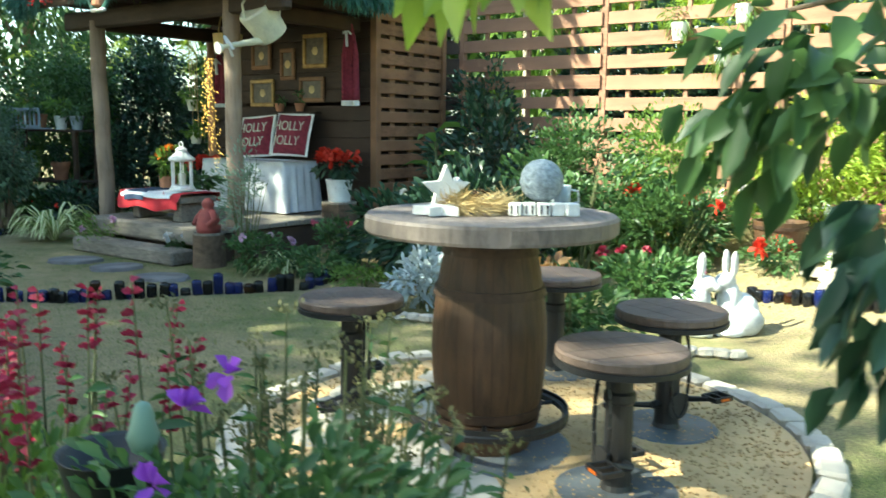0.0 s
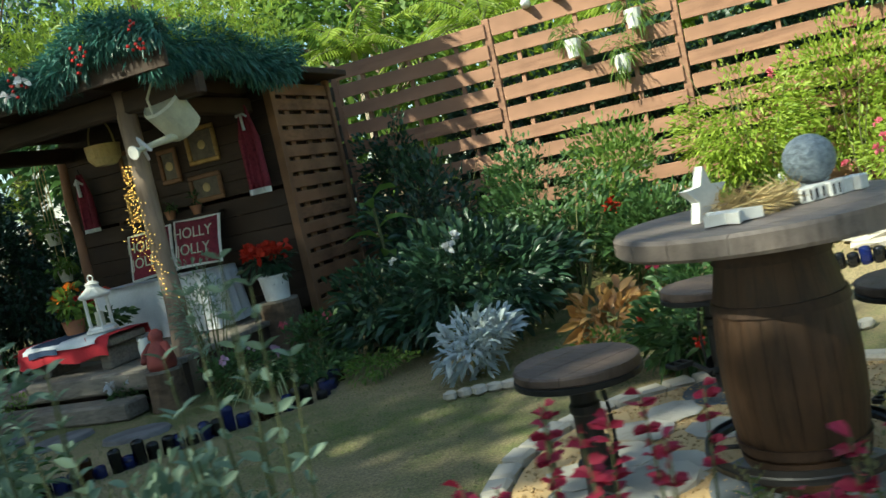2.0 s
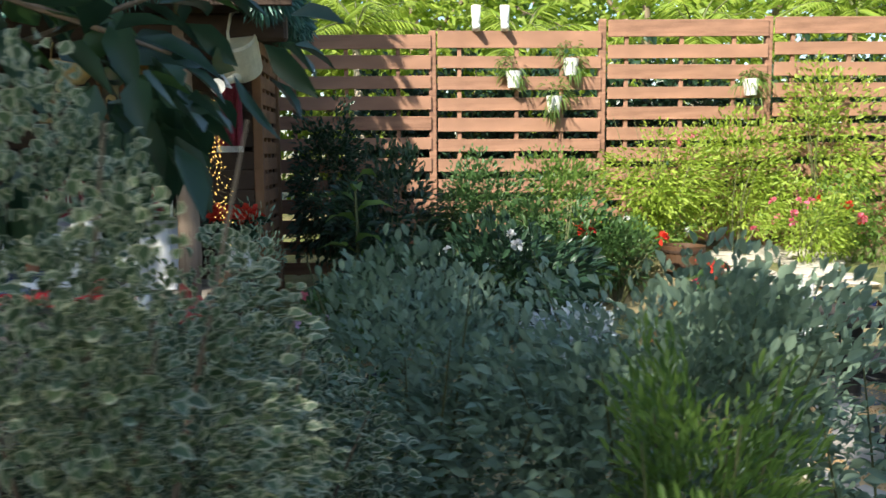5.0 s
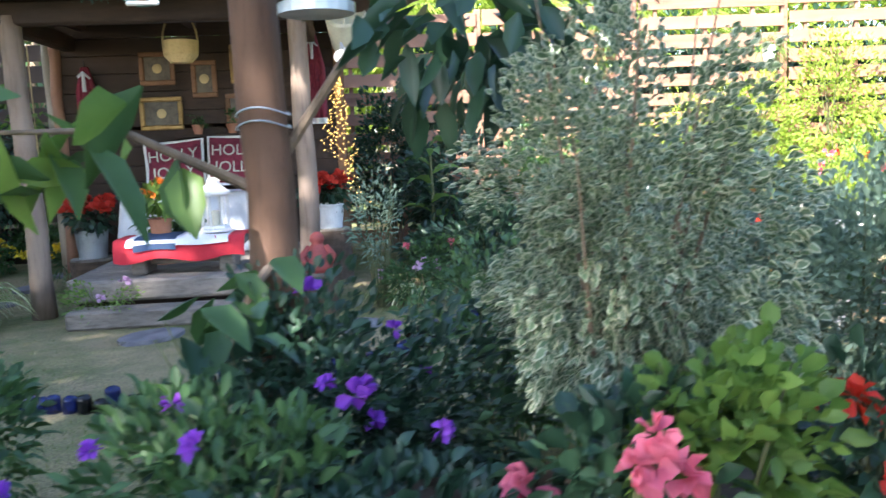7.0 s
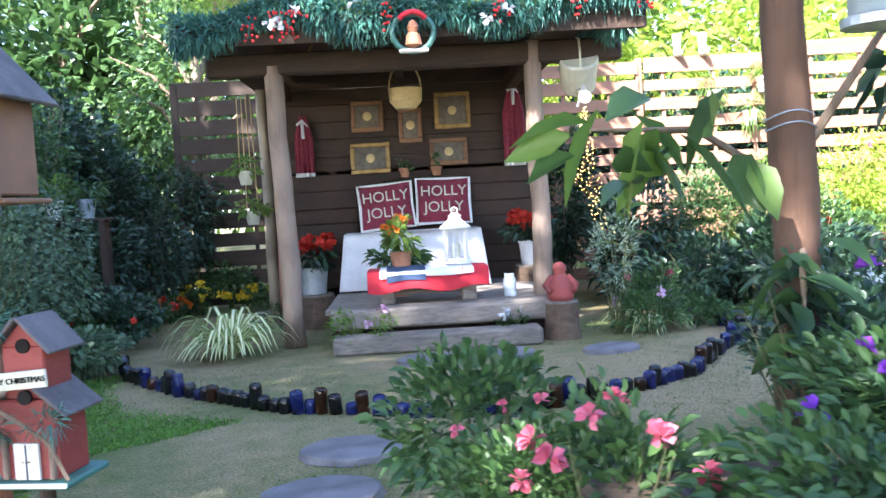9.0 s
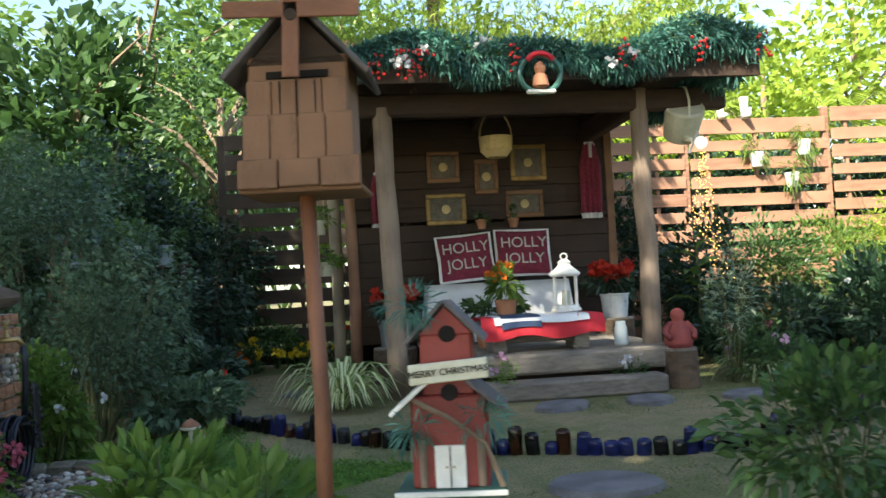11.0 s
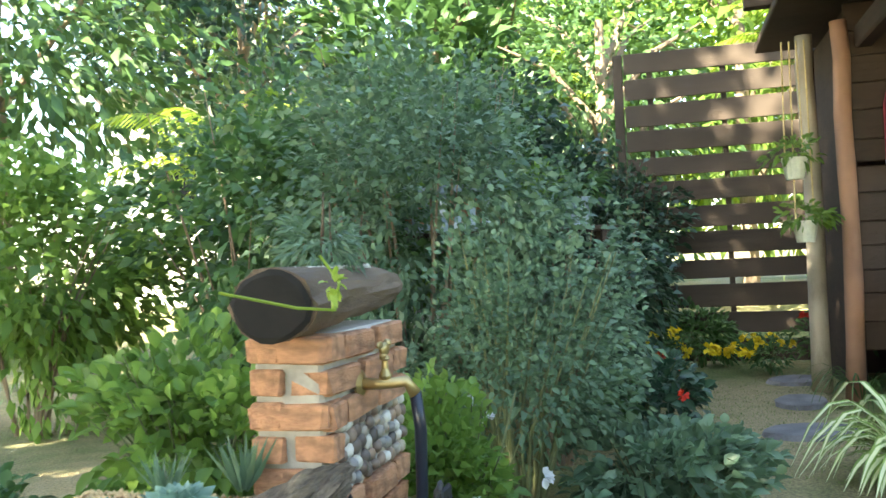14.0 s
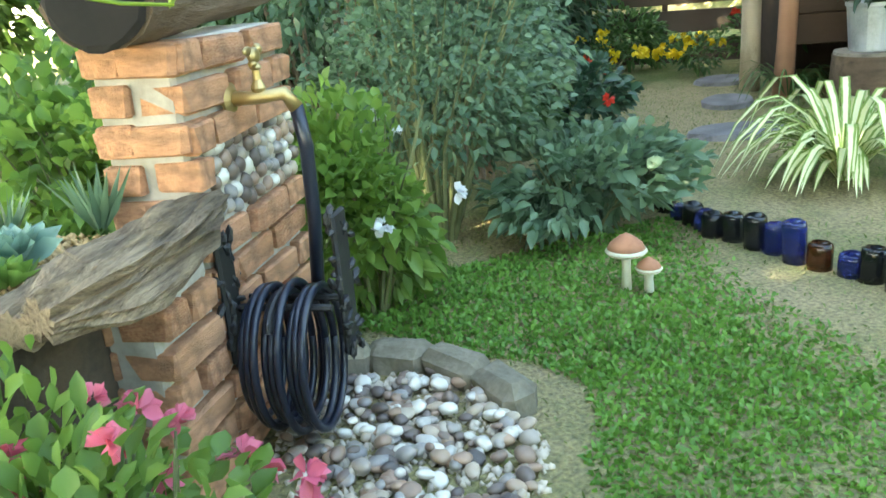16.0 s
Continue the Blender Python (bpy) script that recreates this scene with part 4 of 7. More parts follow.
def welcome_sign():
    ob = on_hut("welcome_plaque", "round painted welcome plaque on the garland", "plaque", -1.07, -0.74, 2.6)
    part("wreath", tube([(0.17 * math.cos(t), 0, 0.15 * math.sin(t)) for t in [math.pi * 2 * i / 18 for i in range(19)]], 0.022, 7, None, 0.2), "leaf_pine", ob)
    part("figure", lathe([(0.03, -0.12), (0.07, -0.1), (0.055, -0.02), (0.035, 0.0), (0.05, 0.04), (0.03, 0.085), (0.01, 0.1)], 12), "terracotta", ob)
    part("arch", tube([(0.13 * math.cos(t), -0.025, 0.03 + 0.13 * math.sin(t)) for t in [0.6 + 0.24 * i for i in range(9)]], 0.022, 7), "cloth_red", ob)
    plank("snow_base", ob, "white", 0.24, 0.04, 0.035, (0, -0.01, -0.145), 0.012)


welcome_sign()
basket = on_hut("hanging_basket", "wicker basket hanging from the hut roof", "basket", -1.15, 0.9, 2.3)
part("basket_bowl", lathe([(0.10, -0.12), (0.16, -0.05), (0.17, 0.08), (0.15, 0.08), (0.14, -0.03)], 18), "straw", basket)
part("basket_handle", tube([(0.16 * math.cos(t), 0, 0.08 + 0.26 * math.sin(t)) for t in [math.pi * i / 10 for i in range(11)]], 0.01, 6), "straw", basket)

for k, (du, z) in enumerate(((-0.02, 1.62), (0.03, 1.18))):
    hp = on_hut("hanging_pot", "white pot of ferny greens hung on rope by the bamboo post", "hanging pot", -2.92 + du, 1.75, z, 0, "rope-hung pots")
    part("pot", lathe([(0.06, -0.08), (0.085, 0.05), (0.09, 0.05), (0.09, 0.07), (0.08, 0.07)], 16), "cream", hp)
    p, w = cloud(120, (0, 0, 0.12), (0.19, 0.19, 0.1), 8, 0.5)
    leaf_mesh("leaves", p, w, 0.075, 0.04, "leaf_bright", hp)
    for q in (-0.06, 0.06):
        part("rope", tube([(q, 0, 0.05), (q * 0.8, 0, 2.5 - z)], 0.006, 5), "straw", hp)

jar = on_hut("glass_jar", "clear glass jar on the sleeper step", "jar", -0.32, -0.1, 0.352)
part("jar_body", lathe([(0.055, 0), (0.06, 0.02), (0.06, 0.15), (0.045, 0.18), (0.045, 0.21), (0.04, 0.21)], 16), "glass_clear", jar, smooth=True)
stump(0.08, -0.40, 0.0, 0.15, 0.33)
gnome = on_hut("garden_figure", "small painted figure in a red coat on a stump", "figurine", 0.08, -0.40, 0.33)
bm = lathe([(0.11, 0), (0.12, 0.05), (0.10, 0.15), (0.055, 0.22), (0.045, 0.235), (0.06, 0.26), (0.055, 0.3), (0.02, 0.33)], 16)
for q in (-1, 1):
    tube([(q * 0.06, 0, 0.2), (q * 0.13, -0.03, 0.13), (q * 0.10, -0.09, 0.08)], [0.035, 0.03, 0.025], 8, bm)
gnome_body = part("figure", bm, "figure", gnome, smooth=True)


# ---- barrel table and stools ----
def barrel_table():
    ob = thing("barrel_table", "round wooden table on an oak barrel with a foot ring", "table", (0.25, 3.37, 0))
    part("base_plate", lathe([(0.36, 0), (0.36, 0.025), (0.34, 0.032)], 40), "base_iron", ob)
    zs = [0.035 + 0.905 * i / 12 for i in range(13)]
    def rad(z):
        q = (z - 0.47) / 0.44
        return 0.238 - 0.062 * q * q
    n = 20
    for k in range(n):
        bm = bmesh.new()
        rows = []
        for z in zs:
            row = []
            for a, d in ((k + 0.02, 0), (k + 0.5, 0.004), (k + 0.98, 0)):
                t = 2 * math.pi * a / n
                row.append(bm.verts.new(((rad(z) + d) * math.cos(t), (rad(z) + d) * math.sin(t), z)))
            rows.append(row)
        for a, b in zip(rows, rows[1:]):
            for j in range(2):
                bm.faces.new((a[j], a[j + 1], b[j + 1], b[j]))
        part("stave", bm, "barrel", ob, smooth=True)
    part("barrel_core", lathe([(rad(z) - 0.006, z) for z in zs], 24), "dark_wood", ob)
    for z in (0.15, 0.2, 0.70, 0.87):
        part("hoop", lathe([(rad(z - 0.02) + 0.003, z - 0.018), (rad(z - 0.02) + 0.012, z - 0.018), (rad(z + 0.02) + 0.012, z + 0.018), (rad(z + 0.02) + 0.003, z + 0.018)], 40, None, (0, 0, 0), 0, False), "hoop", ob)
    ring = [(0.33 * math.cos(t), 0.33 * math.sin(t), 0.17) for t in [2 * math.pi * i / 40 for i in range(41)]]
    part("foot_ring", tube(ring, 0.016, 8), "black_iron", ob)
    part("foot_ring_band", lathe([(0.335, 0.15), (0.342, 0.15), (0.342, 0.20), (0.335, 0.20)], 40, None, (0, 0, 0), 0, False), "black_iron", ob)
    for k in range(3):
        a = 2.1 * k + 0.4
        part("bracket", tube([(0.2 * math.cos(a), 0.2 * math.sin(a), 0.17), (0.335 * math.cos(a), 0.335 * math.sin(a), 0.17)], 0.01, 6), "black_iron", ob)
    round_planks(ob, 0.52, 0.94, 0.075, 6, "tabletop", "top_plank", 0.012)
    return ob


def round_planks(ob, r, z0, h, n, mat, name, bevel):
    """A disc sawn from planks: each plank is a mesh of its own with rounded rim."""
    for k in range(n):
        y0, y1 = -r + 2 * r * k / n + 0.0015, -r + 2 * r * (k + 1) / n - 0.0015
        bm = bmesh.new()
        rows = []
        for i in range(11):
            y = y0 + (y1 - y0) * i / 10
            x = math.sqrt(max(0, r * r - y * y))
            rows.append([bm.verts.new(p) for p in ((-x + min(bevel, x), y, z0), (-x, y, z0 + bevel), (-x, y, z0 + h - bevel), (-max(0, x - bevel), y, z0 + h), (max(0, x - bevel), y, z0 + h), (x, y, z0 + h - bevel), (x, y, z0 + bevel), (x - min(bevel, x), y, z0))])
        for a, b in zip(rows, rows[1:]):
            for j in range(8):
                bm.faces.new((a[j], b[j], b[(j + 1) % 8], a[(j + 1) % 8]))
        bm.faces.new(rows[0])
        bm.faces.new(rows[-1][::-1])
        bmesh.ops.remove_doubles(bm, verts=bm.verts[:], dist=0.0005)
        bmesh.ops.recalc_face_normals(bm, faces=bm.faces[:])
        part(name, bm, mat, ob)


barrel_table()


def stool():
    ob = thing("bar_stool", "round wooden stool on black iron post with bicycle pedals", "stool", (0, 0, 0), 0, "stools round the barrel table")
    part("base_plate", lathe([(0.235, 0), (0.235, 0.022), (0.22, 0.03)], 36), "base_iron", ob)
    part("post", lathe([(0.062, 0.03), (0.055, 0.05), (0.052, 0.36), (0.06, 0.37), (0.06, 0.40), (0.05, 0.41), (0.05, 0.48), (0.09, 0.505)], 18), "black_iron", ob, smooth=False)
    part("rim", lathe([(0.235, 0.505), (0.25, 0.51), (0.25, 0.53), (0.235, 0.535)], 36), "black_iron", ob)
    round_planks(ob, 0.245, 0.532, 0.04, 4, "seat", "seat_plank", 0.008)
    crank = part("crank_axle", tube([(0, -0.09, 0.14), (0, 0.09, 0.14)], 0.018, 10), "black_iron", ob)
    for s in (-1, 1):
        part("crank_arm", tube([(0, s * 0.09, 0.14), (s * 0.15, s * 0.10, 0.14 + s * 0.04)], [0.014, 0.011], 8), "black_iron", ob)
        bm = bmesh.new()
        cx, cy, cz = s * 0.15, s * 0.155, 0.14 + s * 0.04
        for dx in (-0.04, 0.04):
            box(0.012, 0.10, 0.025, (cx + dx, cy, cz), 0.003, bm)
        for dy in (-0.05, 0.0, 0.05):
            box(0.09, 0.012, 0.022, (cx, cy + dy, cz), 0.003, bm)
        pd = part("pedal", bm, "black_iron", ob)
        part("reflector", box(0.003, 0.05, 0.012, (cx + s * 0.048, cy, cz), 0.001), "orange", pd, "amber pedal reflector")
    chain = []
    for i in range(24):
        t = 2 * math.pi * i / 24
        chain.append((0.072, 0.055 * math.cos(t), 0.29 + 0.2 * math.sin(t)))
    for i, c in enumerate(chain):
        d = Vector(chain[(i + 1) % 24]) - Vector(c)
        part("chain_link", box(0.012 if i % 2 else 0.007, 0.016, d.length * 0.95, Vector(c) + d / 2, 0.002, None, d.to_track_quat("Z", "X").to_matrix().to_4x4()), "black_iron", ob)
    part("sprocket", lathe([(0.025, -0.004), (0.06, -0.004), (0.06, 0.004), (0.025, 0.004)], 22), "black_iron", ob).matrix_basis = pose(0.07, 0, 0.14, 0, 90, 0)
    return ob


st = stool()
st.matrix_basis = pose(-0.37, 3.80, 0, 0, 0, 20)
for x, y, r in ((1.08, 3.6, -60), (0.71, 2.92, 200), (0.69, 4.5, 100)):
    copy_thing(st, pose(x, y, 0, 0, 0, r))


def table_things():
    z = 1.016
    x0, y0 = 0.25, 3.37
    ob = thing("ornament_ball", "silver-white wire ornament ball", "ornament", (x0 + 0.20, y0 - 0.03, z + 0.135))
    bm = bmesh.new()
    bmesh.ops.create_icosphere(bm, subdivisions=4, radius=0.088)
    for v in bm.verts:
        v.co *= 1 + 0.02 * noise.noise(v.co * 60)
    part("ball", bm, "ball", ob, smooth=True)
    for i in range(5):
        b = thing("letter_block", "white wooden block with dark stripes", "block", (x0 + 0.09 + 0.055 * i, y0 - 0.11 + 0.01 * (i % 2), z), 8 * i - 14, "white blocks on the table")
        part("block", box(0.05, 0.06, 0.052, (0, 0, 0.026), 0.004), "white", b)
        if i < 3:
            for q in (-0.012, 0.012):
                part("stripe", box(0.006, 0.002, 0.034, (q, -0.031, 0.026), 0), "near_black", b)
    def star(rot, at, tilt, size, label):
        s = thing("wooden_star", label, "star", at, rot, "white stars on the table")
        pts = [(size * (1 if k % 2 == 0 else 0.45) * math.sin(math.pi * k / 5), size * (1 if k % 2 == 0 else 0.45) * math.cos(math.pi * k / 5)) for k in range(10)]
        bm = bmesh.new()
        lo, hi = ([bm.verts.new((x, d, y)) for x, y in pts] for d in (-0.018, 0.018))
        bm.faces.new(lo)
        bm.faces.new(hi[::-1])
        for k in range(10):
            bm.faces.new((lo[k], hi[k], hi[(k + 1) % 10], lo[(k + 1) % 10]))
        bmesh.ops.recalc_face_normals(bm, faces=bm.faces[:])
        part("star", bm, "white", s)
        s.matrix_basis = s.matrix_basis @ pose(0, 0, 0, tilt, 0, 0)
    star(15, (x0 - 0.19, y0 + 0.04, z + 0.088), 0, 0.105, "white wooden star standing on the table")
    star(-20, (x0 - 0.22, y0 - 0.14, z + 0.022), 90, 0.10, "white wooden star lying on the table")
    w = thing("straw_wreath", "bundled straw wreath with a pine cone", "wreath", (x0 - 0.05, y0 - 0.06, z))
    n = 900
    t = rng.uniform(0, 2 * np.pi, n)
    r = 0.11 + 0.03 * rng.normal(size=n)
    base = np.stack([r * np.cos(t), 0.6 * r * np.sin(t), 0.02 + 0.03 * rng.uniform(0, 1.4, n)], 1)
    way = np.stack([-np.sin(t), np.cos(t), 0.25 * rng.normal(size=n)], 1) + 0.35 * rng.normal(size=(n, 3))
    leaf_mesh("straw", base, way, rng.uniform(0.05, 0.12, n), 0.005, "straw", w, droop=0.05, kind="stuff")
    p, d = cloud(70, (0.0, 0.07, 0.06), (0.035, 0.035, 0.045), 8, 0.5)
    leaf_mesh("pine_cone", p, d, 0.025, 0.02, "hoop", w, "brown pine cone")
    mug = thing("glass_mug", "clear glass mug behind the ball", "mug", (x0 + 0.30, y0 + 0.1, z))
    part("cup", lathe([(0.04, 0), (0.042, 0.11), (0.038, 0.11), (0.036, 0.01)], 20), "glass_clear", mug, smooth=True)
    part("handle", tube([(0.04, 0, 0.09), (0.07, 0, 0.085), (0.075, 0, 0.04), (0.04, 0, 0.02)], 0.006, 6), "glass_clear", mug)


table_things()


# ---- stones, bottles, paving ----
def paving_ring():
    c = Vector((0.42, 3.55, 0))
    g = tagged(part("gravel_bed", lathe([(1.2, 0.0), (1.2, 0.022), (0.0, 0.028)], 48, None, c, 0, False), "gravel"), "fine tan gravel inside the cobble ring", "gravel", kind="structure")
    n = 5200
    a, r = rng.uniform(0, 6.283, n), 1.18 * np.sqrt(rng.uniform(0, 1, n))
    chips("gravel_chips", np.stack([c.x + r * np.cos(a), c.y + r * np.sin(a), np.full(n, 0.028)], 1), 0.009, "gravel", "loose tan gravel chips round the table")
    ob = thing("cobble_ring", "ring of pale cobbles round the gravel", "paving", c, 0, kind="structure")
    bm = box(0.145, 0.12, 0.06, (0, 0, 0.03), 0.014, None, None, 0.006)
    me = bpy.data.meshes.new("cobble")
    bm.to_mesh(me)
    bm.free()
    me.materials.append(M["paver"])
    for k in range(48):
        t = 2 * math.pi * k / 48
        o = new("cobble", me)
        o.parent = ob
        o.matrix_basis = pose(1.27 * math.cos(t), 1.27 * math.sin(t), rnd.uniform(-0.012, 0.004), rnd.uniform(-2, 2), rnd.uniform(-2, 2), math.degrees(t) + 90 + rnd.uniform(-4, 4))
    for i in range(16):
        a, r = rnd.uniform(1.6, 4.4), rnd.uniform(0.5, 1.05)
        s = part("flagstone", lathe([(rnd.uniform(0.12, 0.17), 0.02), (0.15, 0.04), (0.13, 0.044)], 8, None, (0, 0, 0), 0.15), "paver", ob)
        s.matrix_basis = pose(r * math.cos(a), r * math.sin(a), -0.012 + 0.0011 * i, rnd.uniform(-1, 1), rnd.uniform(-1, 1), rnd.uniform(0, 90))


def chips(name, pos, size, mat, label):
    n = len(pos)
    t = np.array([(1, 0, -0.5), (-0.5, 0.87, -0.5), (-0.5, -0.87, -0.5), (0.1, 0, 0.7), (0.6, 0.5, 0.2)])
    s = size * rng.uniform(0.5, 1.5, (n, 1, 1)) * rng.uniform(0.6, 1.3, (n, 1, 3))
    ang = rng.uniform(0, 6.28, n)
    ca, sa = np.cos(ang)[:, None], np.sin(ang)[:, None]
    q = np.stack([t[None, :, 0] * ca - t[None, :, 1] * sa, t[None, :, 0] * sa + t[None, :, 1] * ca, np.broadcast_to(t[None, :, 2], (n, 5))], 2) * s + pos[:, None]
    f = [(0, 4, 3), (4, 1, 3), (1, 2, 3), (2, 0, 3), (0, 1, 4), (0, 2, 1)]
    faces = (np.array(f)[None] + 5 * np.arange(n)[:, None, None]).reshape(-1, 3)
    me = bpy.data.meshes.new(name)
    me.from_pydata(q.reshape(-1, 3).tolist(), [], faces.tolist())
    me.shade_smooth()
    me.materials.append(M[mat])
    return tagged(new(name, me), label, "gravel", kind="stuff")


paving_ring()


def bottle_edging():
    meshes = {}
    for k in ("glass_blue", "glass_dark", "glass_brown"):
        bm = lathe([(0.038, -0.02), (0.039, 0.13), (0.036, 0.142), (0.027, 0.148), (0.018, 0.140), (0.004, 0.136)], 16)
        me = bpy.data.meshes.new("bottle")
        bm.to_mesh(me)
        bm.free()
        me.shade_smooth()
        me.materials.append(M[k])
        meshes[k] = me
    words = {"glass_blue": "blue", "glass_dark": "black", "glass_brown": "brown"}
    for line in (((-5.2, 10.2), (-5.4, 9.5), (-5.35, 8.6), (-5.1, 7.6), (-4.5, 6.65), (-4.0, 6.4), (-3.4, 6.27), (-2.83, 6.27), (-2.38, 6.45), (-1.75, 6.66), (-1.1, 6.85), (-0.85, 7.4)), ((2.2, 6.55), (2.48, 6.33), (2.76, 5.8), (3.2, 5.3))):
        pts = [Vector((*p, 0)) for p in line]
        for a, b in zip(pts, pts[1:]):
            m = max(1, round((b - a).length / 0.086))
            for i in range(m):
                p = a.lerp(b, i / m)
                k = rnd.choice(["glass_blue"] * 4 + ["glass_dark"] * 5 + ["glass_brown"])
                o = tagged(new("buried_bottle", meshes[k]), "upturned %s glass bottle half buried as lawn edging" % words[k], "bottle", "bottle edging")
                o.matrix_basis = pose(p.x + rnd.uniform(-0.015, 0.015), p.y + rnd.uniform(-0.015, 0.015), rise(p.x, p.y) - (0.0 if rnd.random() < 0.2 else rnd.uniform(0.04, 0.085)), rnd.uniform(-5, 5), rnd.uniform(-4, 4), 0) @ Matrix.Diagonal((1.05, 1.05, rnd.uniform(0.9, 1.15), 1))


bottle_edging()


def slab(x, y, r, sq, rot, mat="slab"):
    ob = part("stepping_stone", lathe([(r * 0.98, -0.02), (r, 0.0), (r * 0.97, 0.03), (r * 0.9, 0.035)], 18, None, (0, 0, 0), 0.05), mat)
    tagged(ob, "flat slate stepping stone in the lawn", "stepping stone", "stepping stones")
    ob.matrix_basis = pose(x, y, 0.0, 0, 0, rot) @ Matrix.Diagonal((1, sq, 1, 1))


for x, y, r, q, a in ((-5.3, 6.55, 0.27, 0.8, -40), (-5.75, 6.1, 0.27, 0.75, -30), (-3.55, 8.2, 0.26, 0.7, 10), (-3.0, 7.8, 0.24, 0.75, 30), (-4.05, 10.75, 0.28, 0.7, -20), (-2.75, 12.2, 0.25, 0.8, 0), (-3.4, 11.5, 0.24, 0.7, 40), (-2.4, 7.3, 0.25, 0.7, -10)):
    slab(x, y, r, q, a)
path_ob = thing("stone_path", "pale flagstone path through the sunny lawn", "path", (0, 0, 0), 0, kind="structure")
for i in range(60):
    f = rnd.random()
    x, y = 3.05 + 2.6 * f + rnd.uniform(-0.35, 0.35), 6.2 + 1.5 * f + rnd.uniform(-0.75, 0.75)
    s = part("flagstone", lathe([(0.17, -0.02), (0.175, 0.015), (0.15, 0.022)], 8, None, (0, 0, 0), 0.2), "paver", path_ob)
    s.matrix_basis = pose(x, y, rise(x, y) + 0.0004 * i, rnd.uniform(-1, 1), rnd.uniform(-1, 1), rnd.uniform(0, 90))


def rabbit(x, y, rot, s):
    """One plain mesh: haunches, chest, head, ears and feet run together."""
    bm = bmesh.new()
    for c, r in (((0, 0, 0.15), (0.12, 0.15, 0.15)), ((0, -0.09, 0.24), (0.085, 0.085, 0.15)), ((0, -0.13, 0.38), (0.06, 0.085, 0.065)), ((0, -0.2, 0.36), (0.035, 0.04, 0.035)), ((-0.045, -0.1, 0.51), (0.02, 0.03, 0.1)), ((0.045, -0.09, 0.51), (0.02, 0.03, 0.1)),
                 ((-0.1, 0.02, 0.1), (0.06, 0.11, 0.1)), ((0.1, 0.02, 0.1), (0.06, 0.11, 0.1)), ((-0.05, -0.16, 0.06), (0.035, 0.06, 0.09)), ((0.05, -0.16, 0.06), (0.035, 0.06, 0.09)), ((-0.1, -0.1, 0.03), (0.045, 0.1, 0.035)), ((0.1, -0.1, 0.03), (0.045, 0.1, 0.035)), ((0, 0.16, 0.08), (0.05, 0.05, 0.05))):
        bmesh.ops.create_uvsphere(bm, u_segments=16, v_segments=10, radius=1, matrix=Matrix.Translation(c) @ Matrix.Diagonal((*r, 1)))
    ob = part("rabbit_statue", bm, "statue", smooth=True)
    rm = ob.modifiers.new("merge", "REMESH")
    rm.mode, rm.voxel_size, rm.use_smooth_shade = "VOXEL", 0.012, True
    tagged(ob, "white painted cement rabbit sitting on the lawn", "statue", "rabbit statues")
    ob.matrix_basis = pose(x, y, rise(x, y), 0, 0, rot) @ Matrix.Diagonal((s, s, s, 1))


rabbit(2.08, 5.5, -75, 0.95)
rabbit(1.72, 5.5, 60, 0.92)
tub = thing("wooden_tub", "old half-barrel tub with iron hoops", "tub", (3.1, 7.4, 0.30))
part("tub_wall", lathe([(0.20, 0), (0.235, 0.27), (0.215, 0.27), (0.19, 0.05)], 24), "barrel", tub)
for z in (0.06, 0.2):
    part("hoop", lathe([(0.203 + 0.13 * z, z), (0.212 + 0.13 * z, z), (0.214 + 0.13 * z, z + 0.03), (0.204 + 0.13 * z, z + 0.03)], 30, None, (0, 0, 0), 0, False), "hoop", tub)


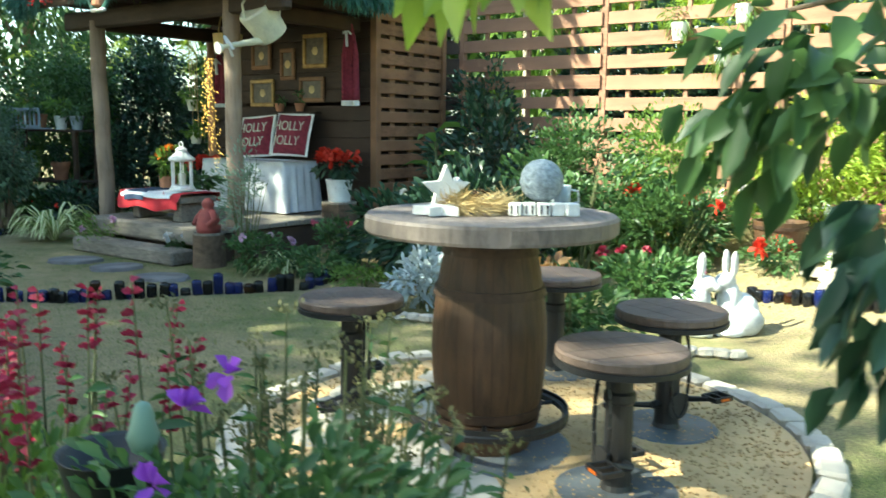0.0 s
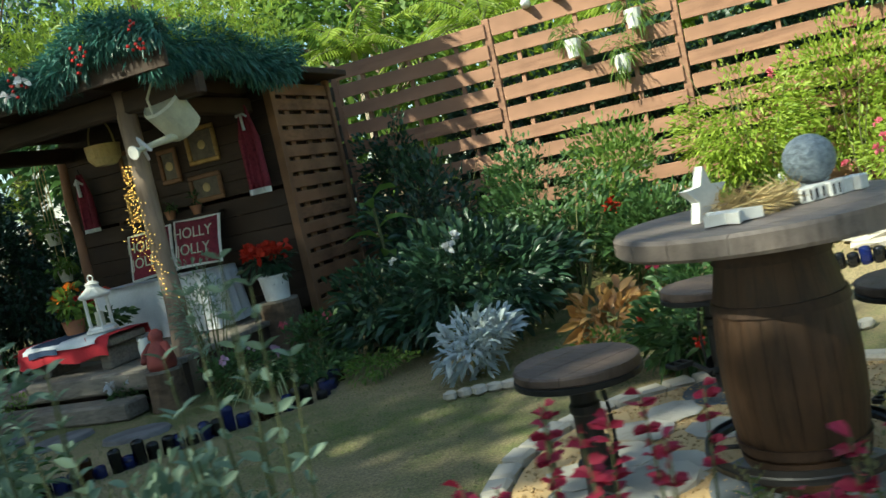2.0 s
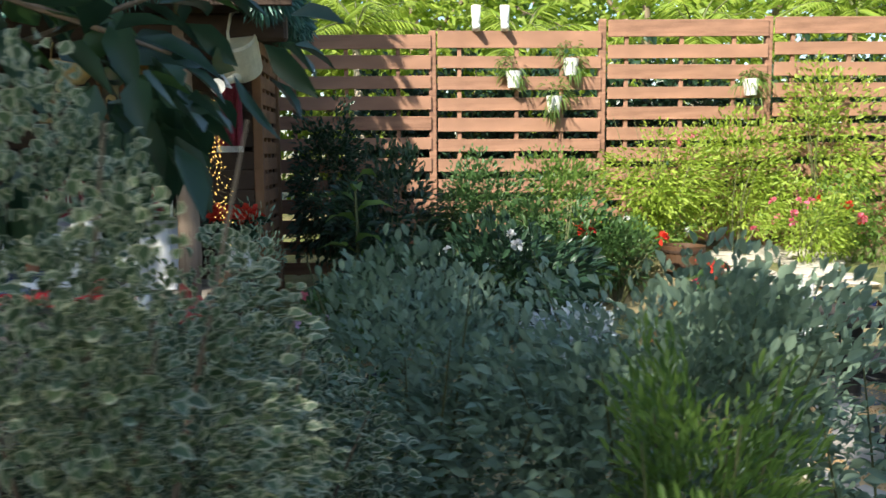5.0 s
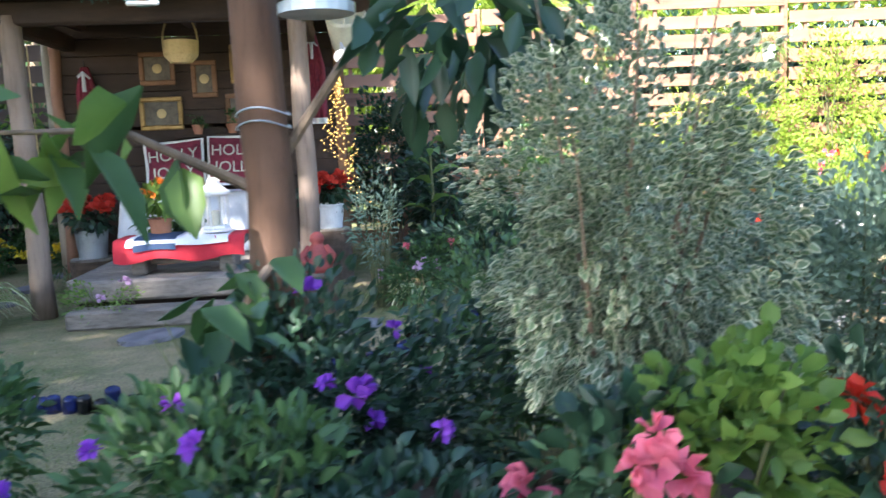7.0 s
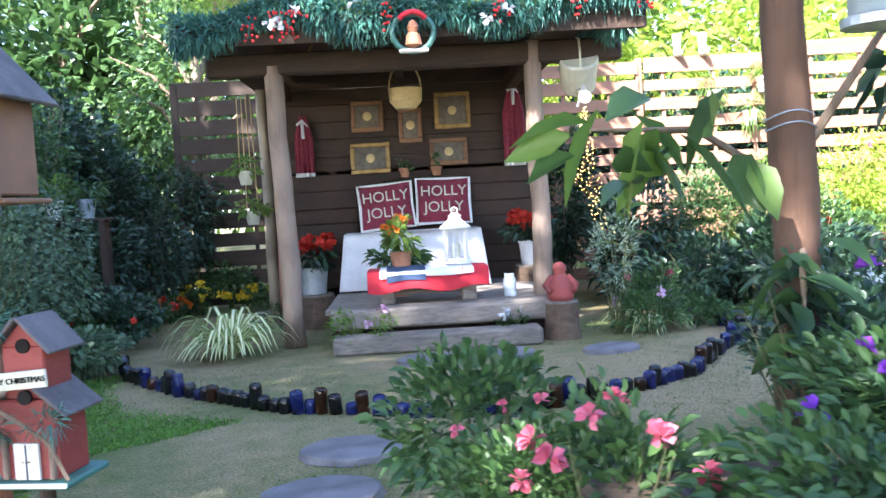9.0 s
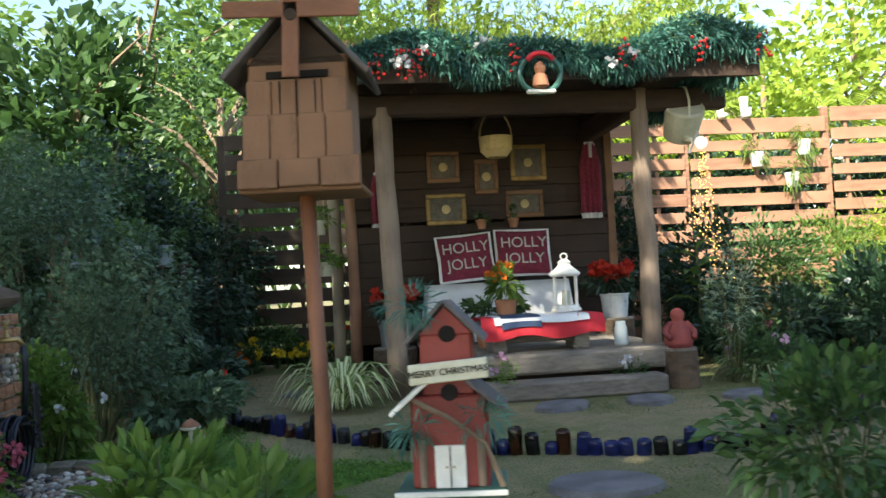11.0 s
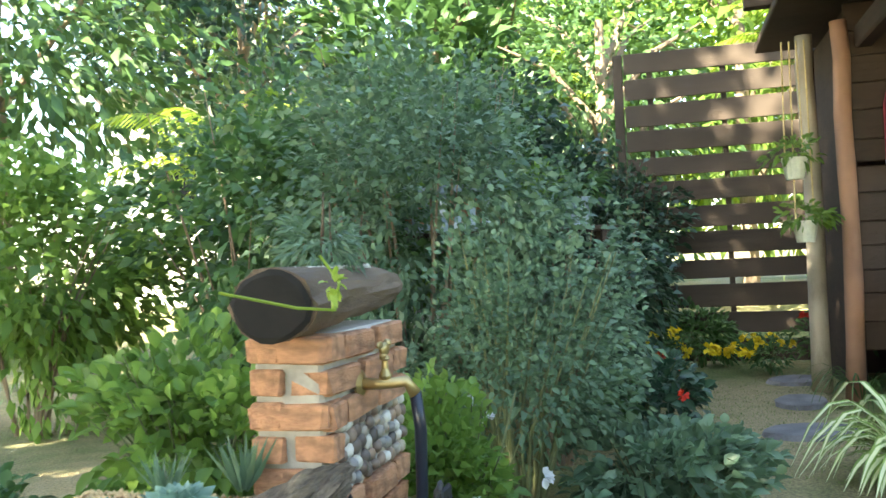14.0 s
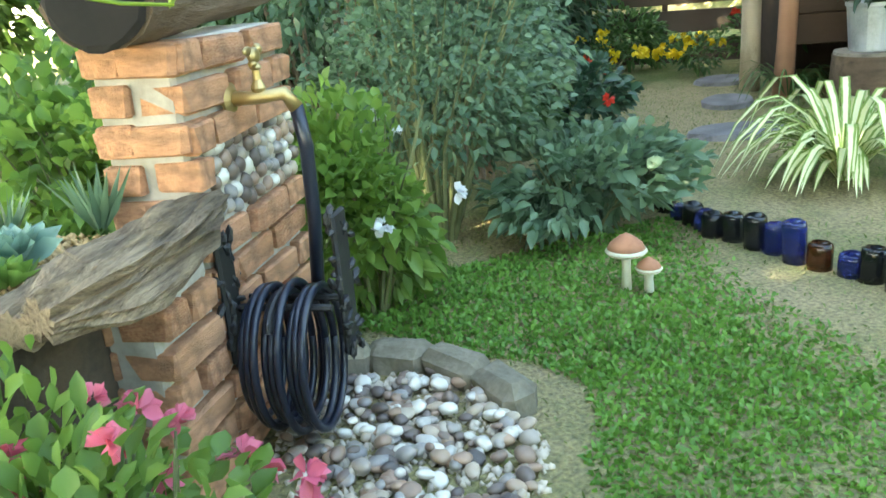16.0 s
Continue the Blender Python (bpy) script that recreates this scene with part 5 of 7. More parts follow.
# ---- bird houses ----
def wood_birdhouse():
    ob = thing("wooden_birdhouse", "brown shingled windmill birdhouse on a tall pole", "birdhouse", (-6.87, 6.55, 0), -45)
    part("pole", tube([(0, 0, -0.1), (0.012, 0, 0.6), (-0.01, 0, 1.32)], [0.03, 0.028, 0.026], 12), "pole", ob, smooth=True)
    part("body", box(0.33, 0.26, 0.42, (0, 0, 1.54), 0.008), "brown_paint", ob)
    plank("floor_board", ob, "brown_paint", 0.40, 0.32, 0.02, (0, 0, 1.31))
    for row, (z, h, w) in enumerate(((1.60, 0.13, 0.33), (1.475, 0.15, 0.36), (1.36, 0.09, 0.40))):
        n = 4 if row < 2 else 3
        for k in range(n):
            ww = w / n
            part("shingle", box(ww * 0.97, 0.022, h * rnd.uniform(1.0, 1.08), (-w / 2 + ww * (k + 0.5), -0.145 - 0.012 * row, z), 0.004, None, Matrix.Rotation(radians(-4), 4, "X")), "brown_paint", ob)
    # Near-black strip on the closed wall, standing for the slot's shade.
    plank("slot", ob, "near_black", 0.2, 0.02, 0.022, (0, -0.133, 1.685), 0)
    bm = bmesh.new()
    lo = [bm.verts.new(p) for p in ((-0.165, -0.13, 1.72), (0.165, -0.13, 1.72), (0, -0.13, 1.90))]
    hi = [bm.verts.new(p) for p in ((-0.165, 0.13, 1.72), (0.165, 0.13, 1.72), (0, 0.13, 1.90))]
    bm.faces.new(lo)
    bm.faces.new(hi[::-1])
    for k in range(3):
        bm.faces.new((lo[k], hi[k], hi[(k + 1) % 3], lo[(k + 1) % 3]))
    bmesh.ops.recalc_face_normals(bm, faces=bm.faces[:])
    part("gable", bm, "dark_wood", ob)
    for s in (-1, 1):
        part("roof_board", box(0.36, 0.36, 0.018, (s * 0.115, 0, 1.805), 0.004, None, Matrix.Rotation(radians(s * 47), 4, "Y")), "dark_roof", ob)
    for k in (-0.055, 0.0, 0.06):
        plank("board_gap", ob, "near_black", 0.004, 0.004, 0.12, (k, -0.158, 1.6), 0)
    part("hub", lathe([(0.02, 0), (0.02, 0.05)], 12), "dark_wood", ob).matrix_basis = pose(0, -0.16, 1.86, 90, 0, 0)
    for a in (0, 90, 180, 270):
        b = part("vane", box(0.055, 0.012, 0.2, (0, 0, 0.12), 0.003), "pole", ob)
        b.matrix_basis = pose(0, -0.2, 1.88, 0, a + 2, 0)


wood_birdhouse()


def red_birdhouse():
    ob = thing("red_birdhouse", "red two-storey birdhouse with white door and Christmas greens", "birdhouse", (-6.86, 5.92, 0), -48)
    part("stake", tube([(0, 0, -0.1), (0, 0, 0.42)], 0.025, 10), "dark_wood", ob)
    plank("base", ob, "leaf_pine", 0.30, 0.24, 0.022, (0, 0, 0.415))
    plank("base_trim", ob, "white", 0.305, 0.012, 0.014, (0, -0.126, 0.42), 0.002)
    plank("lower_body", ob, "red_paint", 0.21, 0.16, 0.25, (0, 0, 0.55))
    for x in (-0.075, 0.085):
        part("log_column", tube([(x, -0.085, 0.43), (x, -0.085, 0.56)], 0.011, 8), "post", ob)
    d = plank("door", ob, "white", 0.085, 0.012, 0.115, (0.0, -0.086, 0.485), 0.002)
    part("door_groove", box(0.003, 0.004, 0.11, (0, -0.093, 0.485), 0), "near_black", d)
    for x in (-0.01, 0.01):
        part("knob", box(0.006, 0.006, 0.006, (x, -0.096, 0.485), 0.001), "brass", d)
    for s in (-1, 1):
        part("eave", box(0.14, 0.21, 0.012, (s * 0.105, -0.01, 0.675), 0.003, None, Matrix.Rotation(radians(s * 40), 4, "Y")), "white" if s < 0 else "dark_roof", ob)
    plank("upper_body", ob, "red_paint", 0.145, 0.14, 0.17, (0, 0, 0.76))
    bm = bmesh.new()
    lo = [bm.verts.new(p) for p in ((-0.0725, -0.07, 0.845), (0.0725, -0.07, 0.845), (0, -0.07, 0.92))]
    hi = [bm.verts.new((v.co.x, 0.07, v.co.z)) for v in lo]
    bm.faces.new(lo)
    bm.faces.new(hi[::-1])
    for k in range(3):
        bm.faces.new((lo[k], hi[k], hi[(k + 1) % 3], lo[(k + 1) % 3]))
    bmesh.ops.recalc_face_normals(bm, faces=bm.faces[:])
    part("gable", bm, "red_paint", ob)
    for s in (-1, 1):
        part("roof", box(0.155, 0.19, 0.012, (s * 0.057, -0.005, 0.878), 0.003, None, Matrix.Rotation(radians(s * 46), 4, "Y")), "dark_roof", ob)
    # Near-black discs on the closed wall paint the dark of the holes.
    for z, r in ((0.845, 0.023), (0.685, 0.023)):
        o = part("entrance_hole", lathe([(r, 0), (r, 0.01), (r * 0.8, 0.01)], 20), "near_black", ob)
        o.matrix_basis = pose(0.005, -0.068 if z > 0.8 else -0.078, z, 90, 0, 0)
    sign = plank("sign_board", ob, "cream", 0.215, 0.012, 0.055, (0.06, -0.128, 0.745), 0.003)
    sign.matrix_basis = pose(0, 0, 0, 0, -4, 0)
    text_part("MERRY CHRISTMAS", 0.025, "near_black", sign, pose(0.06, -0.137, 0.745, 90, 0, 0))
    for k, (x, z) in enumerate(((-0.09, 0.60), (0.09, 0.62), (-0.09, 0.93))):
        p, w = cloud(90, (x, -0.11, z), (0.06, 0.03, 0.035), 6, 0.6)
        leaf_mesh("fir_sprig", p, w, 0.055, 0.006, "leaf_pine", ob, kind="stuff")
    part("twig", tube([(-0.09, -0.12, 0.67), (0.0, -0.13, 0.625), (0.1, -0.12, 0.55), (0.14, -0.1, 0.43)], 0.007, 6, None, 0.3), "bark", ob)


red_birdhouse()


# ---- brick tap pillar and planter ----
WALL = Matrix(((0.62, -0.785, 0, -7.29), (0.785, 0.62, 0, 8.95), (0, 0, 1, 0), (0, 0, 0, 1)))   # x along the face, y into the wall


def pillar():
    ob = thing("brick_pillar", "worn brick tap pillar with thick pale mortar joints", "brick pillar", (0, 0, 0), 0, kind="structure")
    ob.matrix_basis = WALL
    plank("core", ob, "mortar", 0.515, 0.18, 0.93, (0.27, 0.105, 0.465), 0.01)
    plank("low_core", ob, "mortar", 0.22, 0.3, 0.50, (-0.1, 0.165, 0.25), 0.01)
    meshes = []
    for k in range(6):
        bm = box(1, 1, 1, (0, 0, 0), 0.07, None, None, 0.035)
        me = bpy.data.meshes.new("brick")
        bm.to_mesh(me)
        bm.free()
        me.materials.append(M["brick"])
        meshes.append(me)

    def lay(x, y, z, sx, sy, sz):
        o = new("brick", rnd.choice(meshes))
        o.parent = ob
        o.matrix_basis = pose(x, y, z + rnd.uniform(-0.003, 0.003), rnd.uniform(-1.5, 1.5), rnd.uniform(-1.2, 1.2), rnd.uniform(-2, 2)) @ Matrix.Diagonal((sx, sy, sz, 1))
    step = 0.078
    for row in range(12):
        z = step * row + 0.039
        if row in (7, 8):     # the pebble mosaic interrupts these courses
            spans = ((0.0, 0.07),)
        else:
            spans = ((0.0, 0.105), (0.105, 0.325), (0.325, 0.54)) if row % 2 else ((0.0, 0.215), (0.215, 0.43), (0.43, 0.54))
        for a, b in spans:
            lay((a + b) / 2, 0.05 - rnd.uniform(0, 0.012), z, b - a - 0.018, 0.11, 0.062)
        lay(0.052, 0.157, z, 0.118, 0.085, 0.062)
        if row % 2:
            lay(0.052, 0.102, z, 0.116, 0.2, 0.063)
        lay(0.48, 0.15, z, 0.12, 0.09, 0.062)
        if row < 6:
            for a, b in (((-0.22, -0.115), (-0.115, 0.0)) if row % 2 else ((-0.22, 0.0),)):
                lay((a + b) / 2, 0.05 - rnd.uniform(0, 0.012), z, b - a - 0.018, 0.11, 0.062)
            for a, b in (((0.1, 0.2), (0.2, 0.31)) if row % 2 else ((0.1, 0.31),)):
                lay(-0.17, (a + b) / 2, z, 0.1, b - a - 0.018, 0.062)
    cobble = []
    for k in range(5):
        bm = bmesh.new()
        bmesh.ops.create_icosphere(bm, subdivisions=2, radius=0.5)
        for v in bm.verts:
            v.co *= 1 + 0.18 * noise.noise(v.co * 2.2 + Vector((k * 7, 0, 0)))
        me = bpy.data.meshes.new("mosaic_pebble")
        bm.to_mesh(me)
        bm.free()
        me.shade_smooth()
        me.materials.append(M["river"])
        cobble.append(me)
    for r in range(5):
        for c in range(11):
            o = new("mosaic_pebble", cobble[rnd.randrange(5)])
            o.parent = ob
            o.matrix_basis = pose(0.09 + 0.042 * c + 0.02 * (r % 2) + rnd.uniform(-0.008, 0.008), 0.012, 0.565 + 0.035 * r + rnd.uniform(-0.008, 0.008), 0, rnd.uniform(-40, 40), 0) @ Matrix.Diagonal((rnd.uniform(0.032, 0.05), 0.035, rnd.uniform(0.03, 0.048), 1))
    # pebbles in the basin under the tap
    basin = thing("pebble_basin", "basin of mixed smooth river pebbles under the tap", "pebbles", (-6.95, 8.82, 0), 0, kind="structure")
    for i in range(290):
        a, q = rnd.uniform(0, 6.28), rnd.random() ** 0.5
        o = new("pebble", cobble[rnd.randrange(5)])
        o.parent = basin
        sz = rnd.uniform(0.028, 0.058)
        o.matrix_basis = pose(0.27 * q * math.cos(a), 0.36 * q * math.sin(a), 0.012 + 0.02 * rnd.random(), rnd.uniform(-20, 20), rnd.uniform(-20, 20), rnd.uniform(0, 180)) @ Matrix.Diagonal((sz, sz * rnd.uniform(0.6, 0.95), sz * rnd.uniform(0.45, 0.7), 1))


pillar()


def on_wall(name, label, category, x, y, z, rz=0):
    ob = thing(name, label, category)
    ob.matrix_basis = WALL @ pose(x, y, z, 0, 0, rz)
    return ob


def rough_log(points, radii, flat=1.0, n=26, ridge=0.12, seed=0):
    """A weathered log: lengthwise ridges and hollows; flat squashes it."""
    bm = bmesh.new()
    pts = [Vector(p) for p in points]
    rows, steps = [], 36
    for i in range(steps + 1):
        f = i / steps * (len(pts) - 1)
        k = min(int(f), len(pts) - 2)
        g = f - k
        c, r = pts[k].lerp(pts[k + 1], g), radii[k] * (1 - g) + radii[k + 1] * g
        d = (pts[k + 1] - pts[k]).normalized()
        side = d.cross(Vector((0, 0, 1))).normalized()
        up = side.cross(d)
        row = []
        for j in range(n):
            t = 2 * math.pi * j / n
            q = 1 + ridge * noise.noise((math.cos(t) * 3.5, math.sin(t) * 3.5, i * 0.07 + seed)) + 0.6 * ridge * noise.noise((math.cos(t) * 9, math.sin(t) * 9, i * 0.12 + seed)) + 0.08 * noise.noise((math.cos(t), math.sin(t), i * 0.25 + seed))
            row.append(bm.verts.new(c + (side * math.cos(t) + up * math.sin(t) * flat) * r * q))
        rows.append(row)
    for a, b in zip(rows, rows[1:]):
        for j in range(n):
            bm.faces.new((a[j], a[(j + 1) % n], b[(j + 1) % n], b[j]))
    bm.faces.new(rows[0][::-1])
    bm.faces.new(rows[-1])
    return bm


cap = on_wall("log_cap", "dark weathered hollowed log lying across the brick pillar", "log", 0.22, 0.1, 1.015, 4)
part("log", rough_log([(-0.32, 0, -0.005), (-0.1, 0, 0.0), (0.15, 0.01, 0.0), (0.4, 0, 0.005), (0.56, 0.0, 0.01)], [0.105, 0.1, 0.088, 0.082, 0.06], 0.82, ridge=0.16), "log", cap)
part("burnt_end", lathe([(0.085, -0.006), (0.098, 0.0), (0.09, 0.004)], 22, None, (0, 0, 0), 0.05), "near_black", cap).matrix_basis = pose(-0.325, 0, -0.005, 0, 90, 0) @ Matrix.Diagonal((0.84, 1, 1, 1))
for i in range(7):
    x, y = rnd.uniform(-0.1, 0.35), rnd.uniform(-0.03, 0.04)
    part("branch_twig", tube([(x, y, 0.05), (x + rnd.uniform(-0.03, 0.03), y, 0.14), (x + rnd.uniform(-0.09, 0.09), y + rnd.uniform(-0.05, 0.05), rnd.uniform(0.18, 0.3))], [0.005, 0.004, 0.002], 6), "log", cap)
p, w = cloud(420, (0.14, 0.02, 0.15), (0.26, 0.09, 0.1), 16, 0.35)
leaf_mesh("succulent_leaves", p, w, 0.04, 0.012, "leaf_blue", cap, "grey-green succulents on the log", kind="stuff")
lp = np.array([tuple(WALL @ Vector((x, y, 1.09))) for x, y in zip(rng.uniform(0.08, 0.45, 160), rng.uniform(0.06, 0.15, 160))])
chips("log_gravel", lp, 0.008, "paver", "pale gravel in the hollow of the log")
vine = on_wall("vine_tendril", "yellow-green vine tendril curling over the log end", "vine", -0.13, 0.02, 1.02)
part("stem", tube([(-0.12, 0.1, 0.03), (-0.06, -0.05, -0.01), (0.0, -0.11, -0.02), (0.05, -0.1, 0.04), (0.04, -0.06, 0.1)], 0.0035, 6), "leaf_yellow", vine)
p, w = cloud(14, (0.0, -0.1, 0.03), (0.03, 0.02, 0.03), 4, 0.5)
leaf_mesh("leaves", p, w, 0.03, 0.018, "leaf_yellow", vine)

drift = on_wall("driftwood_coping", "pale grooved driftwood laid along the planter wall", "driftwood", 0, 0, 0)
part("driftwood", rough_log([(-0.48, 0.03, 0.565), (-0.36, -0.005, 0.57), (-0.22, -0.01, 0.575), (-0.1, -0.015, 0.59), (0.03, -0.02, 0.61)], [0.04, 0.07, 0.074, 0.066, 0.03], 0.8, 44, 0.62, 5), "drift", drift)
part("driftwood_slab", rough_log([(-0.46, 0.1, 0.54), (-0.3, 0.09, 0.56), (-0.12, 0.06, 0.585)], [0.05, 0.06, 0.035], 0.7, 40, 0.6, 9), "drift", drift)
bed = on_wall("planter_bed", "gravel-topped succulent planter behind the driftwood", "planter", -0.28, 0.4, 0)
part("bed_soil", box(0.5, 0.56, 0.54, (0.05, 0, 0.27), 0.03), "soil", bed)
pb = np.array([tuple(WALL @ Vector((x, y, 0.55))) for x, y in zip(rng.uniform(-0.47, 0.0, 1600), rng.uniform(0.13, 0.66, 1600))])
chips("planter_gravel", pb, 0.009, "gravel", "pale gravel between succulents in the planter")


def rosette(x, y, z, r, mat, n=26, spiky=0.3, label="pale blue-green succulent rosette", name="succulent"):
    ob = on_wall(name, label, "succulent", x, y, z)
    i = np.arange(n)
    a = i * 2.39996
    e = 0.15 + 1.1 * (i / n)
    way = np.stack([np.cos(a) * np.cos(e), np.sin(a) * np.cos(e), np.sin(e) + spiky], 1)
    leaf_mesh("rosette_leaves", np.zeros((n, 3)) + way * 0.01, way, r * (1 - 0.4 * i / n), r * (0.45 if spiky < 0.6 else 0.14), mat, ob, droop=0.0, blunt=0.7 if spiky < 0.6 else 0.2)


rosette(-0.22, 0.26, 0.56, 0.10, "leaf_agave", 34)
rosette(-0.33, 0.2, 0.555, 0.07, "leaf_bright", 24, label="small lime-green succulent rosette in gravel")
rosette(-0.43, 0.24, 0.555, 0.08, "leaf_silver", 28, label="open grey-green succulent rosette in gravel")
rosette(-0.44, 0.42, 0.555, 0.09, "leaf_agave", 28)
rosette(-0.05, 0.2, 0.56, 0.16, "leaf_blue", 24, 1.3, "upright striped zebra succulent")
rosette(-0.12, 0.36, 0.56, 0.13, "leaf_blue", 20, 1.2, "upright striped zebra succulent")
rosette(-0.3, 0.42, 0.555, 0.08, "leaf_agave", 24)

tap = on_wall("garden_tap", "old brass tap with an ornate handle on the brick face", "tap", 0.20, -0.0, 0.79)
part("flange", lathe([(0.036, 0), (0.036, 0.006), (0.02, 0.014)], 16), "brass", tap).matrix_basis = pose(0, 0, 0, 90, 0, 0)
part("spigot", tube([(0, 0.02, 0), (0.0, -0.07, 0), (0.02, -0.12, 0.004), (0.03, -0.14, -0.03)], [0.017, 0.014, 0.015, 0.017], 10), "brass", tap, smooth=True)
part("valve", lathe([(0.013, 0), (0.017, 0.012), (0.009, 0.03), (0.008, 0.05), (0.014, 0.055), (0.008, 0.065)], 14, None, (0.005, -0.07, 0.008)), "brass", tap)
bm = bmesh.new()
for c, r in (((0, 0, 0), (0.024, 0.012, 0.018)), ((0.022, 0, 0.012), (0.012, 0.011, 0.012)), ((-0.028, 0, 0.012), (0.022, 0.005, 0.01)), ((-0.012, 0, -0.016), (0.01, 0.01, 0.008))):
    bmesh.ops.create_uvsphere(bm, u_segments=10, v_segments=7, radius=1, matrix=Matrix.Translation(Vector(c) + Vector((0.005, -0.07, 0.088))) @ Matrix.Diagonal((*r, 1)))
part("valve_handle", bm, "brass", tap, "cast brass ornamental handle", smooth=True)
part("hose", tube([(0.03, -0.14, -0.025), (0.045, -0.145, -0.12), (0.05, -0.14, -0.28), (0.03, -0.13, -0.5)], 0.016, 10), "hose", tap, "black rubber hose", smooth=True)

holder = on_wall("hose_holder", "black cast-iron hose holder with a coiled hose", "hose holder", 0.04, -0.01, 0.36)


def cast_plate(x, y, z, w, h):
    """A leafy cast plate: a shield with many small raised leaves."""
    bm = bmesh.new()
    box(w * 0.6, 0.014, h * 0.9, (x, y, z), 0.006, bm)
    for i in range(46):
        f = rnd.uniform(-0.5, 0.5)
        half = w * 0.5 * (1 - (2 * abs(f)) ** 2.5 * 0.6)
        c = (x + rnd.uniform(-half, half), y + rnd.uniform(-0.012, 0.012), z + f * h)
        bmesh.ops.create_icosphere(bm, subdivisions=1, radius=0.5, matrix=Matrix.Translation(c) @ Matrix.Rotation(rnd.uniform(0, 3), 4, "Y") @ Matrix.Diagonal((0.016, 0.02, rnd.uniform(0.03, 0.05), 1)))
    part("cast_plate", bm, "black_iron", holder)


cast_plate(0.0, 0.0, 0.02, 0.11, 0.3)
cast_plate(0.1, -0.225, 0.03, 0.13, 0.36)
for x in (0.02, 0.08):
    part("arm", tube([(x, 0.0, 0.0), (x, -0.22, 0.0)], 0.009, 8), "black_iron", holder)
part("saddle", tube([(0.05 + 0.1 * math.cos(t), -0.1, -0.03 + 0.06 * math.sin(t)) for t in [math.pi * i / 10 for i in range(11)]], 0.008, 8), "black_iron", holder)
for k in range(9):
    r = 0.125 + 0.012 * (k % 3)
    part("hose_coil", tube([(0.05 + 0.85 * r * math.cos(t), -0.03 - 0.018 * k, -0.13 + (1.1 * r + 0.01 * (k % 2)) * math.sin(t)) for t in [2 * math.pi * i / 30 for i in range(31)]], 0.0095, 7), "hose", holder, smooth=True)
drain = on_wall("standpipe_valve", "black pipe end with a red valve wheel under the planter", "valve", -0.3, 0.16, 0.26)
part("pipe_end", lathe([(0.055, -0.05), (0.058, 0.02), (0.045, 0.025), (0.04, -0.01)], 20), "black_iron", drain).matrix_basis = pose(0, 0, 0, 90, 0, -40)
wheel = [(0.03 * math.cos(t), -0.07, -0.06 + 0.035 * math.sin(t)) for t in [2 * math.pi * i / 16 for i in range(17)]]
part("valve_wheel", tube(wheel, 0.008, 7), "cloth_red", drain, "red valve wheel")
part("valve_spoke", tube([(-0.03, -0.07, -0.06), (0.03, -0.07, -0.06)], 0.006, 6), "cloth_red", drain)
part("valve_stem", tube([(0, 0, -0.04), (0, -0.07, -0.06)], 0.008, 6), "black_iron", drain)
part("standpipe", tube([(0.02, 0.03, -0.3), (0.02, 0.03, 0.0)], 0.02, 8), "black_iron", drain)

px = np.array([(x, y, 0.006) for x, y in zip(rng.uniform(-7.35, -6.6, 1500), rng.uniform(8.4, 9.25, 1500)) if (x + 6.95) ** 2 / 0.085 + (y - 8.82) ** 2 / 0.15 < 1])
chips("basin_grit", px, 0.014, "pebble", "brown grit between the pebbles")
kerb = thing("basin_kerb", "mossy stone kerb curving round the pebble basin", "kerb")
kp = [(-7.0, 9.3), (-6.86, 9.25), (-6.74, 9.13), (-6.67, 8.96), (-6.66, 8.78)]
for (x0, y0), (x1, y1) in zip(kp, kp[1:]):
    L = math.hypot(x1 - x0, y1 - y0)
    part("kerb_stone", box(L * 1.02, 0.1, 0.12, (0, 0, 0.02), 0.025, None, None, 0.008), "moss_stone", kerb).matrix_basis = pose((x0 + x1) / 2, (y0 + y1) / 2, 0, rnd.uniform(-3, 3), 0, math.degrees(math.atan2(y1 - y0, x1 - x0)))


def mushroom(x, y, h, r):
    ob = thing("mushroom_ornament", "orange and white ceramic mushroom on the lawn", "ornament", (x, y, 0), 0, "mushroom ornaments")
    part("stalk", lathe([(0.018, -0.02), (0.014, h * 0.6), (0.016, h)], 12), "cream", ob, smooth=True)
    part("cap", lathe([(0.012, h - 0.005), (r, h), (r * 0.8, h + r * 0.45), (r * 0.35, h + r * 0.8), (0.004, h + r * 0.95)], 16), "terracotta", ob, smooth=True)
    part("cap_rim", lathe([(r * 0.9, h - 0.006), (r * 1.03, h + 0.004), (r * 0.93, h + r * 0.2)], 16, None, (0, 0, 0), 0, False), "cream", ob, smooth=True)


mushroom(-5.98, 9.27, 0.13, 0.065)
mushroom(-5.94, 9.21, 0.08, 0.042)

# raised brick bed beside the walk
bed_wall = thing("brick_bed_edging", "row of upright bricks edging the flower bed", "brick edging", (0, 0, 0), 0, kind="structure")
bed_mesh = bpy.data.meshes.new("brick")
bm = box(0.105, 0.07, 0.21, (0, 0, 0), 0.008, None, None, 0.003)
bm.to_mesh(bed_mesh)
bm.free()
bed_mesh.materials.append(M["brick"])
d = Vector((-1.22, 0.64, 0)).normalized()
for i in range(21):
    c = Vector((-4.2, 2.62, 0)) + d * 0.115 * i
    for row in range(3):
        o = new("brick", bed_mesh)
        o.parent = bed_wall
        o.matrix_basis = pose(c.x, c.y, 0.09 + 0.215 * row + rnd.uniform(-0.02, 0.02) * (row == 2), 0, rnd.uniform(-3, 3), -27.7 + rnd.uniform(-3, 3))
